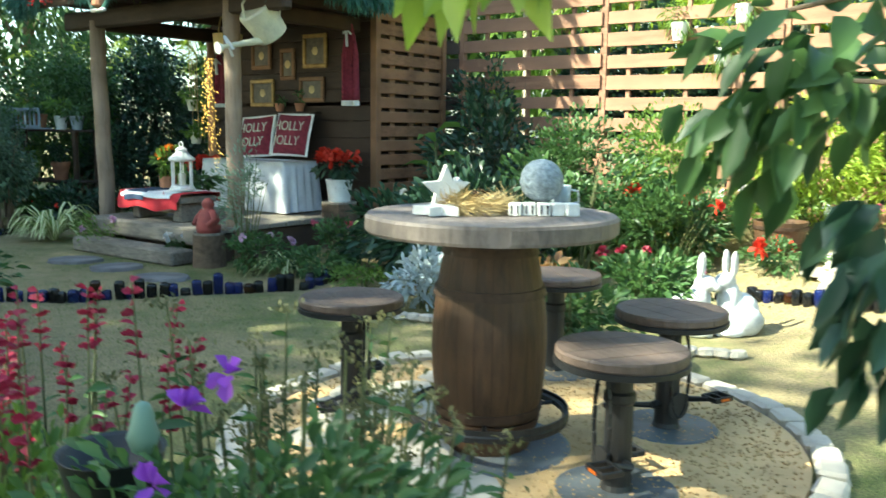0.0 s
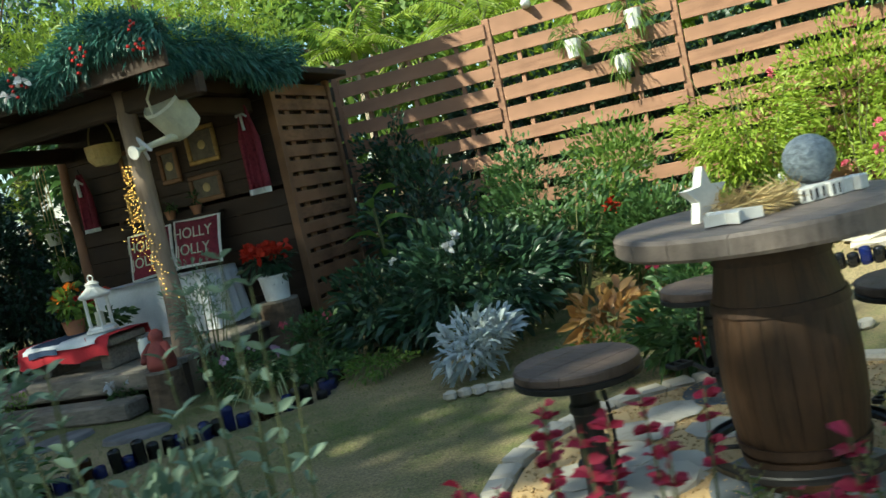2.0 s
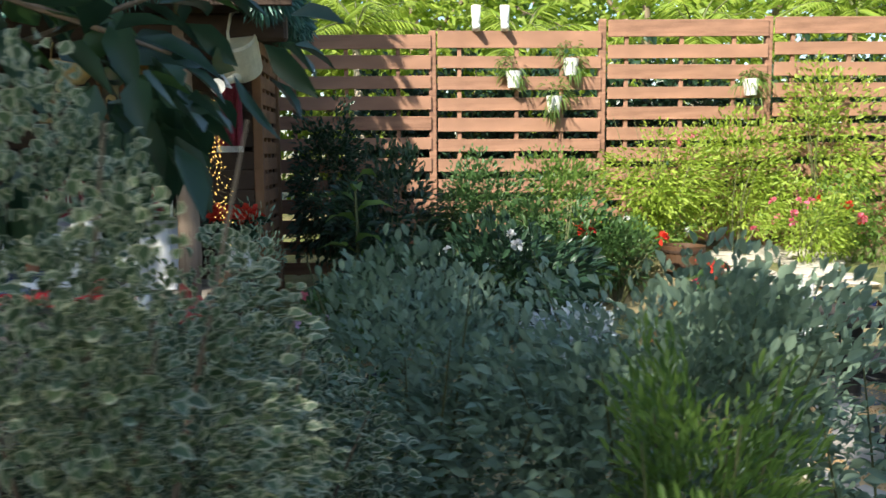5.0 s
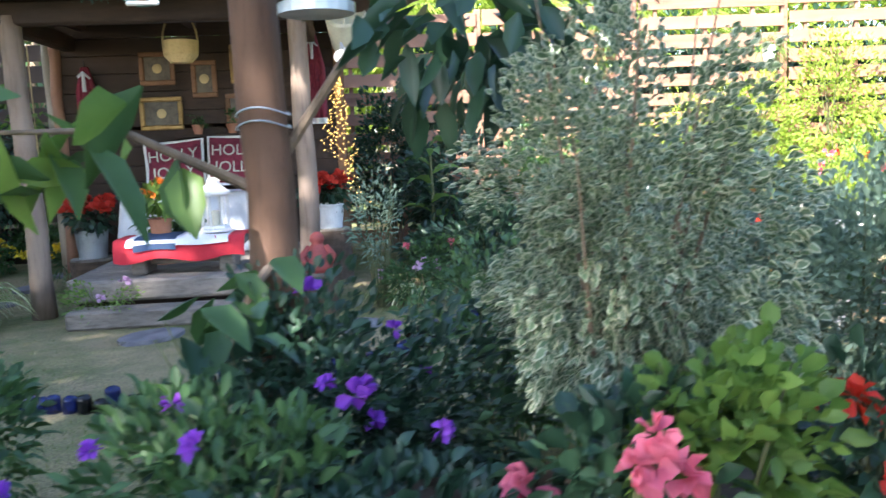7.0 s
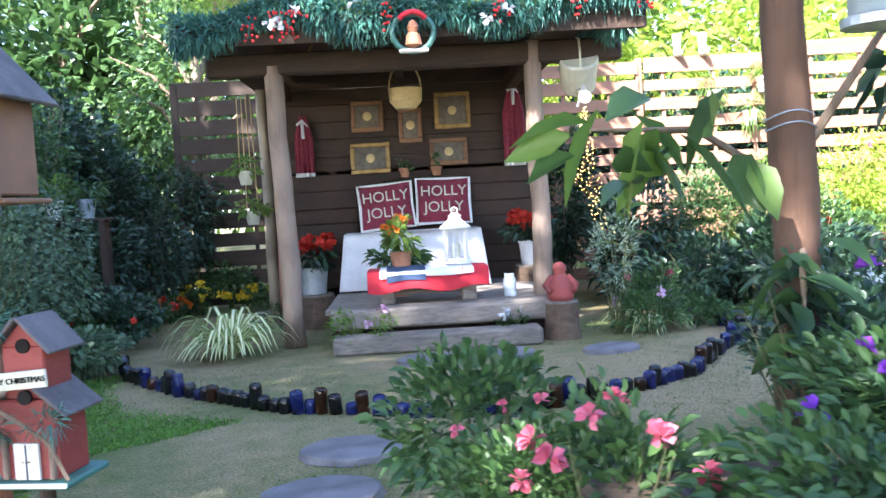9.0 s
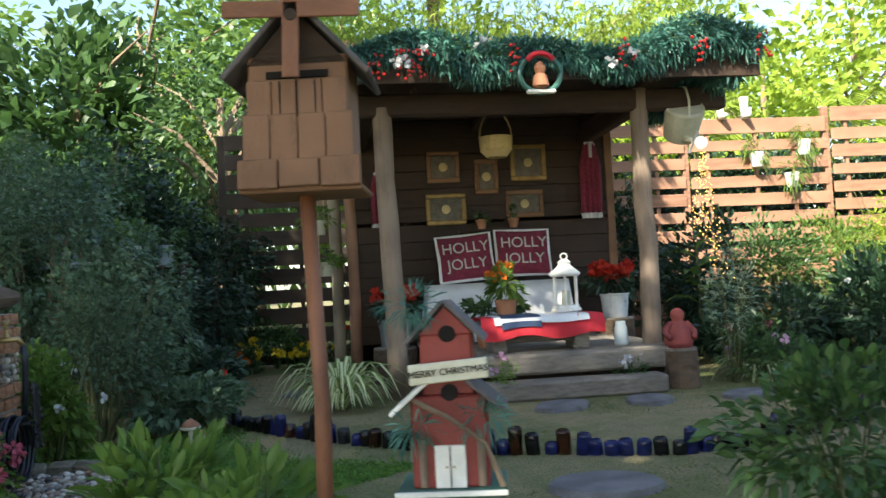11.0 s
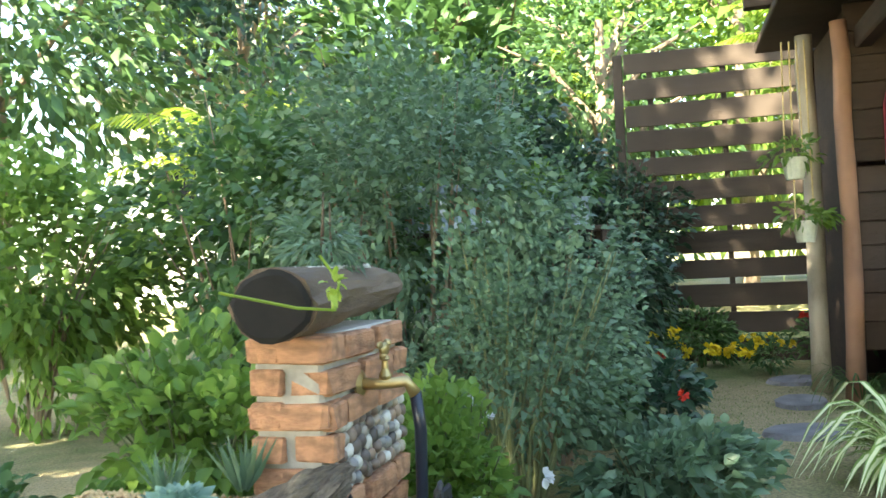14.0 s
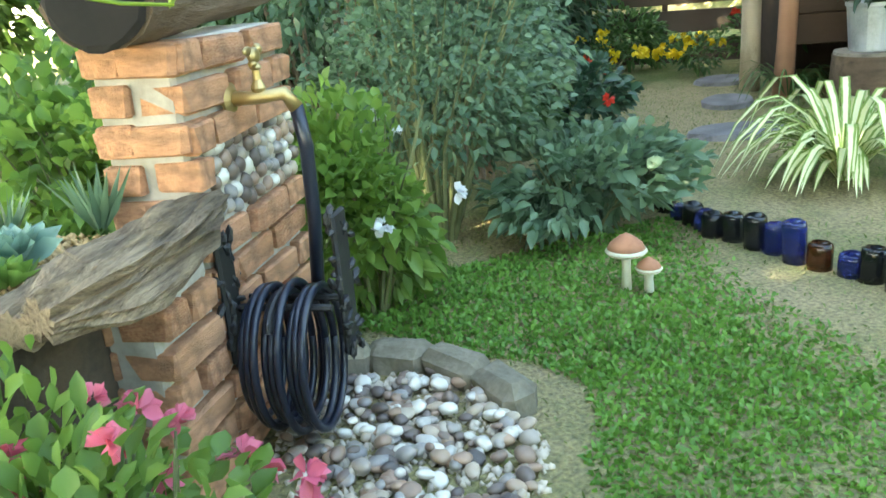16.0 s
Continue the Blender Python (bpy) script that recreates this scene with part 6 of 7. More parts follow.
part("bed_fill", box(2.4, 0.85, 0.46, (0, 0, 0.23), 0.02), "soil", bed_wall).matrix_basis = pose(-5.02, 3.6, 0, 0, 0, -27.7)

# ---- planting near the barrel table ----
def sprigs(name, label, at, spread, height, count, mat):
    """Single upright shoots with paired leaves set along them."""
    ob = thing(name, label, "bush", at)
    base, way, size = [], [], []
    for i in range(count):
        a, r = rnd.uniform(0, 6.28), spread * rnd.random() ** 0.5
        top = height * rnd.uniform(0.6, 1.0)
        foot, tip = Vector((0.4 * r * math.cos(a), 0.4 * r * math.sin(a), -0.3)), Vector((r * math.cos(a), r * math.sin(a), top))
        mid = foot.lerp(tip, 0.55) + Vector((0.03, 0, 0.04))
        part("shoot", tube([foot, mid, tip], [0.006, 0.004, 0.002], 5), "stem", ob)
        n = 15
        for k in range(n):
            f = 0.25 + 0.75 * k / (n - 1)
            c = foot.lerp(mid, f / 0.55) if f < 0.55 else mid.lerp(tip, (f - 0.55) / 0.45)
            turn = 1.57 * k + rnd.uniform(-0.3, 0.3)
            for q in (0, math.pi):
                base.append(tuple(c))
                way.append((math.cos(turn + q), math.sin(turn + q), 0.75))
                size.append(0.066 * (1.1 - 0.5 * f) * rnd.uniform(0.8, 1.2))
    size = np.array(size)
    leaf_mesh("leaves", np.array(base), np.array(way), size, size * 0.5, mat, ob, droop=0.15, kind="stuff")



bush("silver_shrub", "silver-green leafy shrub at the lawn edge", (-2.05, 2.62, 0), 0.6, 0.95, 3400, 0.05, "leaf_silver", 0.45, 0.05, 14, up=0.7, clumps=34, tight=0.2)
for x, y, w, h, n in ((-2.05, 2.5, 0.2, 1.15, 7), (-1.68, 2.5, 0.2, 1.05, 8), (-2.5, 2.9, 0.35, 1.05, 9), (-1.85, 2.35, 0.3, 0.85, 8)):
    sprigs("silver_shrub", "upright leafy sprigs of a silver-green shrub", (x, y, 0.3), w, h, n, "leaf_silver")
bush("silver_shrub", "tall grey-green shrub behind the brick bed", (-3.2, 3.95, 0), 0.65, 1.42, 4200, 0.05, "leaf_silver", 0.45, 0.1, 14, up=0.5, clumps=40, tight=0.24)
bush("silver_shrub", "silver-green leafy shrub in the flower bed", (-2.85, 3.35, 0), 0.85, 1.42, 7000, 0.052, "leaf_silver", 0.45, 0.1, 18, up=0.5, clumps=40, tight=0.24)
bush("silver_shrub", "grey-green shrub in the flower bed", (-1.35, 1.75, 0), 0.4, 0.75, 900, 0.07, "leaf", 0.4, 0.05, 10, up=0.5)


def salvia(x, y, n, spread, h):
    ob = thing("red_salvia", "tall crimson salvia stems in flower", "flowers", (x, y, 0), 0, "crimson salvia clumps")
    stems = bmesh.new()
    lb, lw = [], []
    for i in range(n):
        px, py = rnd.gauss(0, spread * 0.5), rnd.gauss(0, spread * 0.5)
        H = h * rnd.uniform(0.75, 1.08)
        lx, ly = rnd.uniform(-0.08, 0.08), rnd.uniform(-0.08, 0.08)
        tube([(px, py, 0), (px + lx * 0.4, py + ly * 0.4, H * 0.6), (px + lx, py + ly, H)], [0.005, 0.004, 0.002], 5, stems)
        fb, fw = [], []
        for k in range(8):
            f = k / 7
            zz = H - 0.16 * f
            for q in range(1 + 5 * (k % 2)):
                a = rnd.uniform(0, 6.28)
                fb.append((px + lx * (1 - 0.2 * f), py + ly * (1 - 0.2 * f), zz))
                fw.append((math.cos(a), math.sin(a), 0.7))
        leaf_mesh("flower_spike", np.array(fb), np.array(fw), 0.032 * rng.uniform(0.7, 1.3, len(fb)), 0.019, "crimson", ob, droop=0.3, blunt=0.8, kind="stuff")
        for k in range(12):
            a = rnd.uniform(0, 6.28)
            lb.append((px, py, H * rnd.uniform(0.1, 0.72)))
            lw.append((math.cos(a), math.sin(a), 0.3))
    part("stem_cluster", stems, "stem", ob)["kind"] = "stuff"
    leaf_mesh("leaves", np.array(lb), np.array(lw), 0.08 * rng.uniform(0.6, 1.2, len(lb)), 0.032, "leaf", ob, kind="stuff")


for x, y, n, s, h in ((-0.78, 1.55, 8, 0.3, 0.96), (-1.12, 1.98, 8, 0.35, 0.9), (-1.0, 2.35, 8, 0.35, 0.86), (-1.45, 2.2, 6, 0.3, 0.92), (-0.72, 1.9, 5, 0.25, 0.8)):
    salvia(x, y, n, s, h)


def seedheads(x, y, n, spread, h):
    ob = thing("sedum_plant", "olive sedum with dry seed heads", "plant", (x, y, 0), 0, "sedum plants")
    stems = bmesh.new()
    fb, fw, lb, lw = [], [], [], []
    for i in range(n):
        px, py, H = rnd.gauss(0, spread * 0.5), rnd.gauss(0, spread * 0.5), h * rnd.uniform(0.7, 1.06)
        tube([(px * 0.7, py * 0.7, 0), (px, py, H)], [0.005, 0.003], 5, stems)
        for k in range(20):
            fb.append((px + rnd.gauss(0, 0.02), py + rnd.gauss(0, 0.02), H + rnd.gauss(0, 0.012)))
            fw.append((rnd.gauss(0, 0.6), rnd.gauss(0, 0.6), 1))
        for k in range(12):
            a = rnd.uniform(0, 6.28)
            lb.append((px, py, H * rnd.uniform(0.3, 0.95)))
            lw.append((math.cos(a), math.sin(a), 0.6))
    part("stem_cluster", stems, "stem", ob)["kind"] = "stuff"
    leaf_mesh("seed_heads", np.array(fb), np.array(fw), 0.022, 0.012, "leaf_dry", ob, kind="stuff")
    leaf_mesh("leaves", np.array(lb), np.array(lw), 0.06 * rng.uniform(0.6, 1.2, len(lb)), 0.018, "leaf", ob, kind="stuff")


for x, y, n, s, h in ((-0.26, 1.75, 22, 0.32, 0.9), (-0.05, 1.62, 12, 0.25, 0.74), (-0.42, 1.9, 14, 0.3, 0.84), (-0.2, 2.1, 14, 0.3, 0.62), (-0.45, 2.3, 10, 0.3, 0.5)):
    seedheads(x, y, n, s, h)
lasi = bush("lasiandra", "green shrub with violet flowers at the bed front", (-0.27, 1.15, 0), 0.36, 0.98, 2400, 0.055, "leaf", 0.4, 0.1, 12)
for c in ((-0.07, -0.06, 0.95), (-0.1, -0.12, 0.86), (0.14, -0.15, 0.8), (-0.03, 0.05, 0.97)):
    bloom(lasi, c, (0, -0.6, 0.8), "purple", 0.036, 7)
bush("front_plant", "bright leafy bedding plant at the bed front", (-0.1, 0.98, 0), 0.3, 0.7, 900, 0.07, "leaf_bright", 0.45, 0.2, 8, up=0.5)
bush("front_plant", "green leafy bedding plant below the salvia", (-0.78, 1.42, 0), 0.42, 0.8, 2200, 0.055, "leaf_bright", 0.4, 0.1, 8, up=0.4)
bowl = thing("planter_bowl", "black plastic planter bowl with a ceramic bird", "planter", (-0.53, 1.3, 0))
part("pedestal", lathe([(0.12, 0), (0.06, 0.1), (0.05, 0.6), (0.1, 0.66)], 16), "black_iron", bowl)
part("bowl", lathe([(0.05, 0.66), (0.07, 0.72), (0.088, 0.80), (0.092, 0.805), (0.082, 0.80), (0.065, 0.74)], 26), "black_iron", bowl, smooth=True)
bird = lathe([(0.004, 0.81), (0.02, 0.82), (0.028, 0.845), (0.02, 0.87), (0.018, 0.885), (0.012, 0.9), (0.003, 0.905)], 12, None, (0.07, -0.04, 0))
part("ceramic_bird", bird, "leaf_agave", bowl, "pale green and yellow ceramic bird", smooth=True)

# beds behind the table, in front of the fence
bush("dusty_miller", "silver-white dusty miller at the lawn edge", (-0.08, 6.2, 0), 0.33, 0.5, 420, 0.12, "leaf_grey", 0.35, 0.03, 6, up=0.6)
bush("croton", "orange croton plant beside the stones", (0.75, 5.85, 0), 0.3, 0.45, 130, 0.15, "leaf_croton", 0.42, 0.05, 6, up=0.5)
for i in range(26):
    x = -0.4 + 0.09 * i
    o = tagged(part("edge_stone", lathe([(0.03, -0.01), (0.06, 0.02), (0.05, 0.05), (0.01, 0.06)], 9, None, (0, 0, 0), 0.2), "paver"), "pale rounded stone edging the flower bed", "stone", "bed edging stones")
    o.matrix_basis = pose(x, 5.85 - 0.04 * i + 0.15 * math.sin(i * 0.5) * 0.3, 0, 0, 0, rnd.uniform(0, 180)) @ Matrix.Diagonal((rnd.uniform(0.7, 1.2), rnd.uniform(0.7, 1.2), 1, 1))
for x, y, r, h, n, L, mat, fl, fc, fs in (
        (0.9, 5.0, 0.42, 0.5, 700, 0.09, "leaf", "red", 3, 0.05), (1.5, 5.9, 0.5, 0.55, 800, 0.1, "leaf", "crimson", 4, 0.05), (0.4, 5.3, 0.3, 0.35, 500, 0.05, "leaf_bright", None, 0, 0),
        (0.3, 7.3, 0.8, 1.0, 1800, 0.13, "leaf_dark", "whitef", 4, 0.05), (1.3, 7.6, 0.8, 1.25, 2000, 0.10, "leaf", None, 0, 0), (-0.3, 7.9, 0.6, 0.85, 1100, 0.12, "leaf_dark", None, 0, 0),
        (2.2, 7.6, 0.7, 0.9, 1700, 0.09, "leaf", "red", 3, 0.09), (2.4, 8.6, 0.9, 1.55, 2600, 0.085, "leaf_bright", None, 0, 0), (1.5, 8.9, 0.8, 1.7, 2200, 0.09, "leaf", None, 0, 0), (0.6, 9.2, 0.8, 1.6, 1800, 0.13, "leaf_dark", None, 0, 0),
        (3.7, 8.2, 0.75, 1.9, 3000, 0.075, "leaf_yellow", None, 0, 0), (4.6, 7.7, 0.9, 1.7, 3000, 0.075, "leaf_yellow", "pink", 5, 0.05), (4.2, 6.6, 0.6, 0.8, 1300, 0.06, "leaf_yellow", "pink", 10, 0.05), (5.2, 6.2, 0.8, 1.0, 1600, 0.07, "leaf_bright", "red", 10, 0.06),
        (5.6, 7.1, 1.0, 2.5, 3000, 0.09, "leaf_yellow", None, 0, 0), (3.2, 8.0, 0.6, 0.6, 1000, 0.06, "leaf_bright", "whitef", 4, 0.05), (6.6, 5.6, 1.0, 2.0, 2200, 0.1, "leaf_yellow", "lilac", 8, 0.05), (2.9, 6.85, 0.35, 0.3, 500, 0.06, "leaf", "red", 5, 0.07)):
    bush("garden_shrub", "leafy garden shrub%s in the fence bed" % (" with %s flowers" % {"whitef": "white"}.get(fl, fl) if fl else ""), (x, y, rise(x, y) - 0.02), r, h, n, L, mat, 0.42, 0.03, 9, fl, fc, fs, group="fence bed shrubs")
c = hut(0.85, 3.35)
bush("tall_shrub", "tall dark shrub between hut and fence", (c.x, c.y, 0), 0.6, 2.3, 2400, 0.09, "leaf_dark", 0.5, 0.1, 10, clumps=34, tight=0.25, stem_mat="bark")
big = thing("broadleaf_plant", "tall plant with large arching pale leaves", "plant", (0.0, 9.05, 0))
part("stem_cluster", tube([(0, 0, 0), (0.02, 0, 0.7), (0.0, 0, 1.25)], [0.025, 0.02, 0.012], 8), "stem", big)
aa = np.arange(9) * 2.4
for i, a in enumerate(aa):
    leaf_mesh("leaf", np.array([[0, 0, 0.5 + 0.1 * i]]), np.array([[math.cos(a), math.sin(a), 0.75]]), 0.5, 0.16, "leaf_bright", big, droop=0.55)

# pots hung on the fence, with trailing greens
for u, z in ((3.55, 2.15), (3.05, 2.45), (3.75, 2.6), (6.0, 2.35)):
    ob = thing("fence_pot", "white pot of trailing greens hung on the fence", "hanging pot", (0, 0, 0), 0, "pots on the fence")
    ob.matrix_basis = HUT @ pose(u, 3.80, z)
    part("pot", lathe([(0.07, -0.1), (0.1, 0.1), (0.09, 0.1), (0.08, 0.06)], 14), "white", ob)
    p, w = cloud(140, (0, -0.02, 0.12), (0.2, 0.12, 0.2), 8, 0.5)
    leaf_mesh("leaves", p, w, 0.12, 0.02, "leaf_bright", ob, droop=0.8)
for u in (2.6, 2.95):
    ob = thing("boot_planter", "white boot ornament standing on the fence top", "ornament", (0, 0, 0), 0, "boots on the fence")
    ob.matrix_basis = HUT @ pose(u, 3.88, 3.04)
    part("boot_leg", lathe([(0.05, 0.0), (0.05, 0.12), (0.06, 0.3), (0.05, 0.3)], 14), "white", ob, smooth=True)
    part("boot_foot", tube([(0, 0.03, 0.04), (0, -0.06, 0.04), (0, -0.15, 0.03)], [0.05, 0.048, 0.03], 10), "white", ob, smooth=True)

# potting shelf behind the hut's open side
def potting_shelf():
    at, rz = (-5.45, 11.95, 0), -25
    ob = thing("potting_shelf", "dark wooden two-tier potting shelf among the shrubs", "shelf", at, rz)
    for x in (-0.7, 0.7):
        for y in (-0.18, 0.18):
            plank("leg", ob, "dark_wood", 0.06, 0.06, 1.25, (x, y, 0.62))
    for z in (0.55, 1.25):
        for y in (-0.14, 0.0, 0.14):
            plank("shelf_board", ob, "dark_wood", 1.55, 0.125, 0.03, (0, y, z))
    base = pose(*at, 0, 0, rz)
    crate = thing("slatted_crate", "blue-grey slatted crate on the potting shelf", "crate")
    crate.matrix_basis = base @ pose(-0.3, -0.02, 1.265)
    for z in (0.03, 0.27):
        plank("rail", crate, "blue_grey", 0.62, 0.025, 0.05, (0, -0.13, z))
    for i in range(7):
        plank("slat", crate, "blue_grey", 0.045, 0.016, 0.24, (-0.27 + 0.09 * i, -0.108, 0.145), 0.003)
    plank("bottom", crate, "blue_grey", 0.6, 0.2, 0.02, (0, 0, 0.011), 0.003)
    for x, z, r, mat, leaf, lab in ((-0.5, 1.29, 0.08, "terracotta", "leaf_bright", "terracotta pot of greens in the crate"), (-0.15, 1.29, 0.09, "terracotta", "leaf", "terracotta pot of greens in the crate"), (0.25, 1.265, 0.09, "white", "leaf_bright", "white pot of pale greens on the shelf"),
                                   (0.55, 1.265, 0.09, "blue_grey", "leaf", "blue-grey pot of greens on the shelf"), (-0.45, 0.565, 0.11, "white", "leaf_bright", "white pot with drooping greens on the lower shelf"), (0.2, 0.565, 0.12, "terracotta", "leaf_dark", "terracotta pot on the lower shelf")):
        pot = thing("potted_plant", lab, "potted plant", (0, 0, 0), 0, "pots on the potting shelf")
        pot.matrix_basis = base @ pose(x, 0.0, z)
        part("pot", lathe([(r * 0.7, 0), (r, r * 1.7), (r * 1.1, r * 1.7), (r * 1.1, r * 2.1), (r * 0.95, r * 2.1), (r * 0.9, r * 1.6)], 18), mat, pot)
        q, w = cloud(150, (0, 0, r * 2.1 + 0.1), (0.17, 0.17, 0.14), 9, 0.5)
        leaf_mesh("leaves", q, w, 0.085, 0.035, leaf, pot, kind="stuff")


potting_shelf()
for x, y, r, h, n, mat in ((-4.75, 12.4, 0.5, 1.6, 1800, "leaf_dark"), (-5.2, 11.3, 0.35, 0.5, 900, "leaf")):
    bush("border_shrub", "leafy shrub filling the bed beside the hut", (x, y, 0), r, h, n, 0.08, mat, 0.5, 0.03, 10, group="shrubs beside the hut")

# by the hut
bush("grey_shrub", "wispy grey shrub beside the hut post", (-1.75, 7.75, 0), 0.3, 1.25, 420, 0.07, "leaf_silver", 0.25, 0.25, 12, up=0.7, clumps=18, tight=0.3)
arching("spider_plant", "cream-striped spider plant arching over the lawn", (-4.45, 9.72, 0), 100, 0.68, 0.046, "leaf_striped", lift=1.6, droop=0.9)
arching("spider_plant", "cream-striped spider plant beside the step", (-1.35, 7.75, 0), 36, 0.6, 0.035, "leaf_striped")
arching("grass_tuft", "green arching grass tuft by the bamboo post", (-3.0, 11.35, 0), 40, 0.55, 0.012, "leaf", lift=1.3)
for x, y, r, h, n, L, mat, fl, fc in ((-0.95, 8.0, 0.35, 0.5, 500, 0.07, "leaf", "pink", 2), (-3.6, 9.0, 0.3, 0.38, 500, 0.045, "leaf_bright", "lilac", 4), (-2.5, 8.3, 0.2, 0.3, 260, 0.05, "leaf", "whitef", 3), (-1.0, 7.4, 0.35, 0.3, 420, 0.07, "leaf", None, 0),
                                    (-0.6, 7.0, 0.3, 0.22, 380, 0.045, "leaf_bright", None, 0), (-1.6, 7.5, 0.34, 0.42, 700, 0.055, "leaf", "lilac", 4), (-3.3, 13.0, 0.35, 0.4, 420, 0.06, "leaf", "yellow", 16), (-2.6, 12.7, 0.3, 0.35, 380, 0.06, "leaf", "yellow", 14), (-3.9, 12.7, 0.3, 0.35, 380, 0.06, "leaf", "orange", 14),
                                    (-4.3, 12.2, 0.35, 0.4, 420, 0.06, "leaf", "red", 8), (-1.9, 12.6, 0.45, 0.5, 600, 0.08, "leaf", "red", 3), (-3.5, 13.6, 0.5, 0.7, 700, 0.1, "leaf_dark", "whitef", 3), (-2.7, 13.5, 0.45, 0.6, 700, 0.09, "leaf", None, 0), (-0.35, 8.55, 0.4, 0.55, 600, 0.11, "leaf_dark", None, 0)):
    bush("bedding_plant", "low bedding plant%s" % (" with %s flowers" % {"whitef": "white"}.get(fl, fl) if fl else " with small green leaves"), (x, y, 0), r, h, n, L, mat, 0.45, 0.02, 5, fl, fc, 0.05, group="bedding plants")

# the flower bed passed in the middle of the walk
vb = bush("variegated_shrub", "tall variegated shrub with cream-edged leaves", (-4.35, 3.4, 0.45), 0.5, 1.3, 7600, 0.028, "leaf_varieg", 0.8, 0.05, 10, up=0.35, clumps=46, tight=0.2, stem_mat="bark")
bush("variegated_shrub", "variegated shrub with cream-edged leaves", (-3.9, 3.75, 0.3), 0.5, 1.15, 4200, 0.03, "leaf_varieg", 0.8, 0.2, 16, up=0.35, clumps=40, tight=0.22, stem_mat="bark")
bush("coleus", "lime-green leafy coleus in the brick bed", (-4.6, 3.0, 0.5), 0.2, 0.5, 520, 0.06, "leaf_bright", 0.7, 0.0, 6, up=0.5)
bush("feathery_plant", "feathery bright green upright plant", (-3.35, 3.0, 0.2), 0.22, 1.1, 2400, 0.05, "leaf_bright", 0.2, 0.1, 10, up=0.9)
bush("feathery_plant", "feathery bright green upright plant", (-3.75, 2.75, 0.2), 0.2, 0.95, 2200, 0.05, "leaf_bright", 0.2, 0.1, 10, up=0.9)
pl = bush("lasiandra", "dark green shrub with violet flowers in the brick bed", (-5.2, 3.75, 0.3), 0.5, 0.55, 1800, 0.07, "leaf", 0.38, 0.05, 12, "purple", 9, 0.036)
bush("hydrangea", "pink hydrangea heads in the brick bed", (-4.8, 3.1, 0.45), 0.18, 0.46, 200, 0.08, "leaf_dark", 0.6, 0.02, 6, "pink", 5, 0.045)
bush("bed_cover", "low green foliage covering the brick bed", (-5.2, 3.4, 0.42), 0.5, 0.32, 1500, 0.06, "leaf_dark", 0.55, 0.0, 5)
bush("bed_cover", "low green foliage covering the brick bed", (-5.75, 3.68, 0.42), 0.5, 0.3, 1500, 0.06, "leaf", 0.5, 0.0, 5)
bush("red_salvia_bedding", "scarlet salvia in the brick bed", (-4.3, 2.85, 0.45), 0.18, 0.46, 180, 0.07, "leaf_dark", 0.6, 0.02, 6, "red", 7, 0.045)
bush("purple_foliage", "dusky purple foliage plant", (-5.9, 3.85, 0.3), 0.35, 0.3, 700, 0.06, "leaf_purple", 0.5, 0.02, 6)
bush("rose_bush", "pink-flowered bush by the lawn", (-5.8, 4.45, 0), 0.34, 0.7, 800, 0.07, "leaf", 0.42, 0.05, 10, "pink", 8, 0.04)
bush("leafy_shrub", "mid-green shrub by the stepping stones", (-5.45, 5.4, 0), 0.42, 0.68, 800, 0.075, "leaf", 0.5, 0.05, 14)
bush("vinca", "leafy plant with rose-red flowers by the lawn", (-5.75, 4.85, 0), 0.38, 0.62, 1300, 0.06, "leaf", 0.45, 0.03, 12, "pink", 6, 0.03)
bush("leafy_shrub", "dense green shrub behind the brick bed", (-3.5, 4.6, 0), 0.9, 0.9, 2400, 0.07, "leaf", 0.42, 0.05, 12)
bush("leafy_shrub", "dense dark shrub behind the brick bed", (-4.5, 4.3, 0), 0.6, 0.95, 1600, 0.07, "leaf_dark", 0.42, 0.05, 12)


def lamp_post():
    ob = thing("lantern_post", "rough red-brown timber post with a wire collar", "post", (-4.62, 4.58, 0))
    pts = [(rnd.uniform(-0.012, 0.012), rnd.uniform(-0.012, 0.012), 0.3 * i) for i in range(11)]
    part("post", tube(pts, [0.09, 0.082, 0.08, 0.078, 0.08, 0.076, 0.075, 0.074, 0.075, 0.07, 0.07], 14, None, 0.08), "timber", ob, smooth=True)
    for z in (1.42, 1.46):
        part("wire_collar", tube([(0.085 * math.cos(t), 0.085 * math.sin(t), z + 0.012 * math.sin(2 * t)) for t in [2 * math.pi * i / 20 for i in range(21)]], 0.003, 5), "zinc", ob)
    part("arm", tube([(0, 0, 2.2), (-0.05, -0.25, 2.25)], 0.012, 6), "black_iron", ob)
    lan = thing("glass_lantern", "square glass lantern hung from the timber post", "lantern", (-4.6, 4.28, 1.72))
    part("lantern_base", lathe([(0.11, 0), (0.11, 0.03), (0.08, 0.04)], 20), "zinc", lan)
    part("glass", lathe([(0.085, 0.04), (0.085, 0.22), (0.08, 0.22), (0.08, 0.045)], 20), "glass_clear", lan, smooth=True)
    part("lantern_top", lathe([(0.1, 0.22), (0.05, 0.28), (0.01, 0.30)], 20), "zinc", lan)
    part("hanger", tube([(0, 0, 0.29), (-0.03, 0.05, 0.53)], 0.005, 5), "black_iron", lan)


lamp_post()


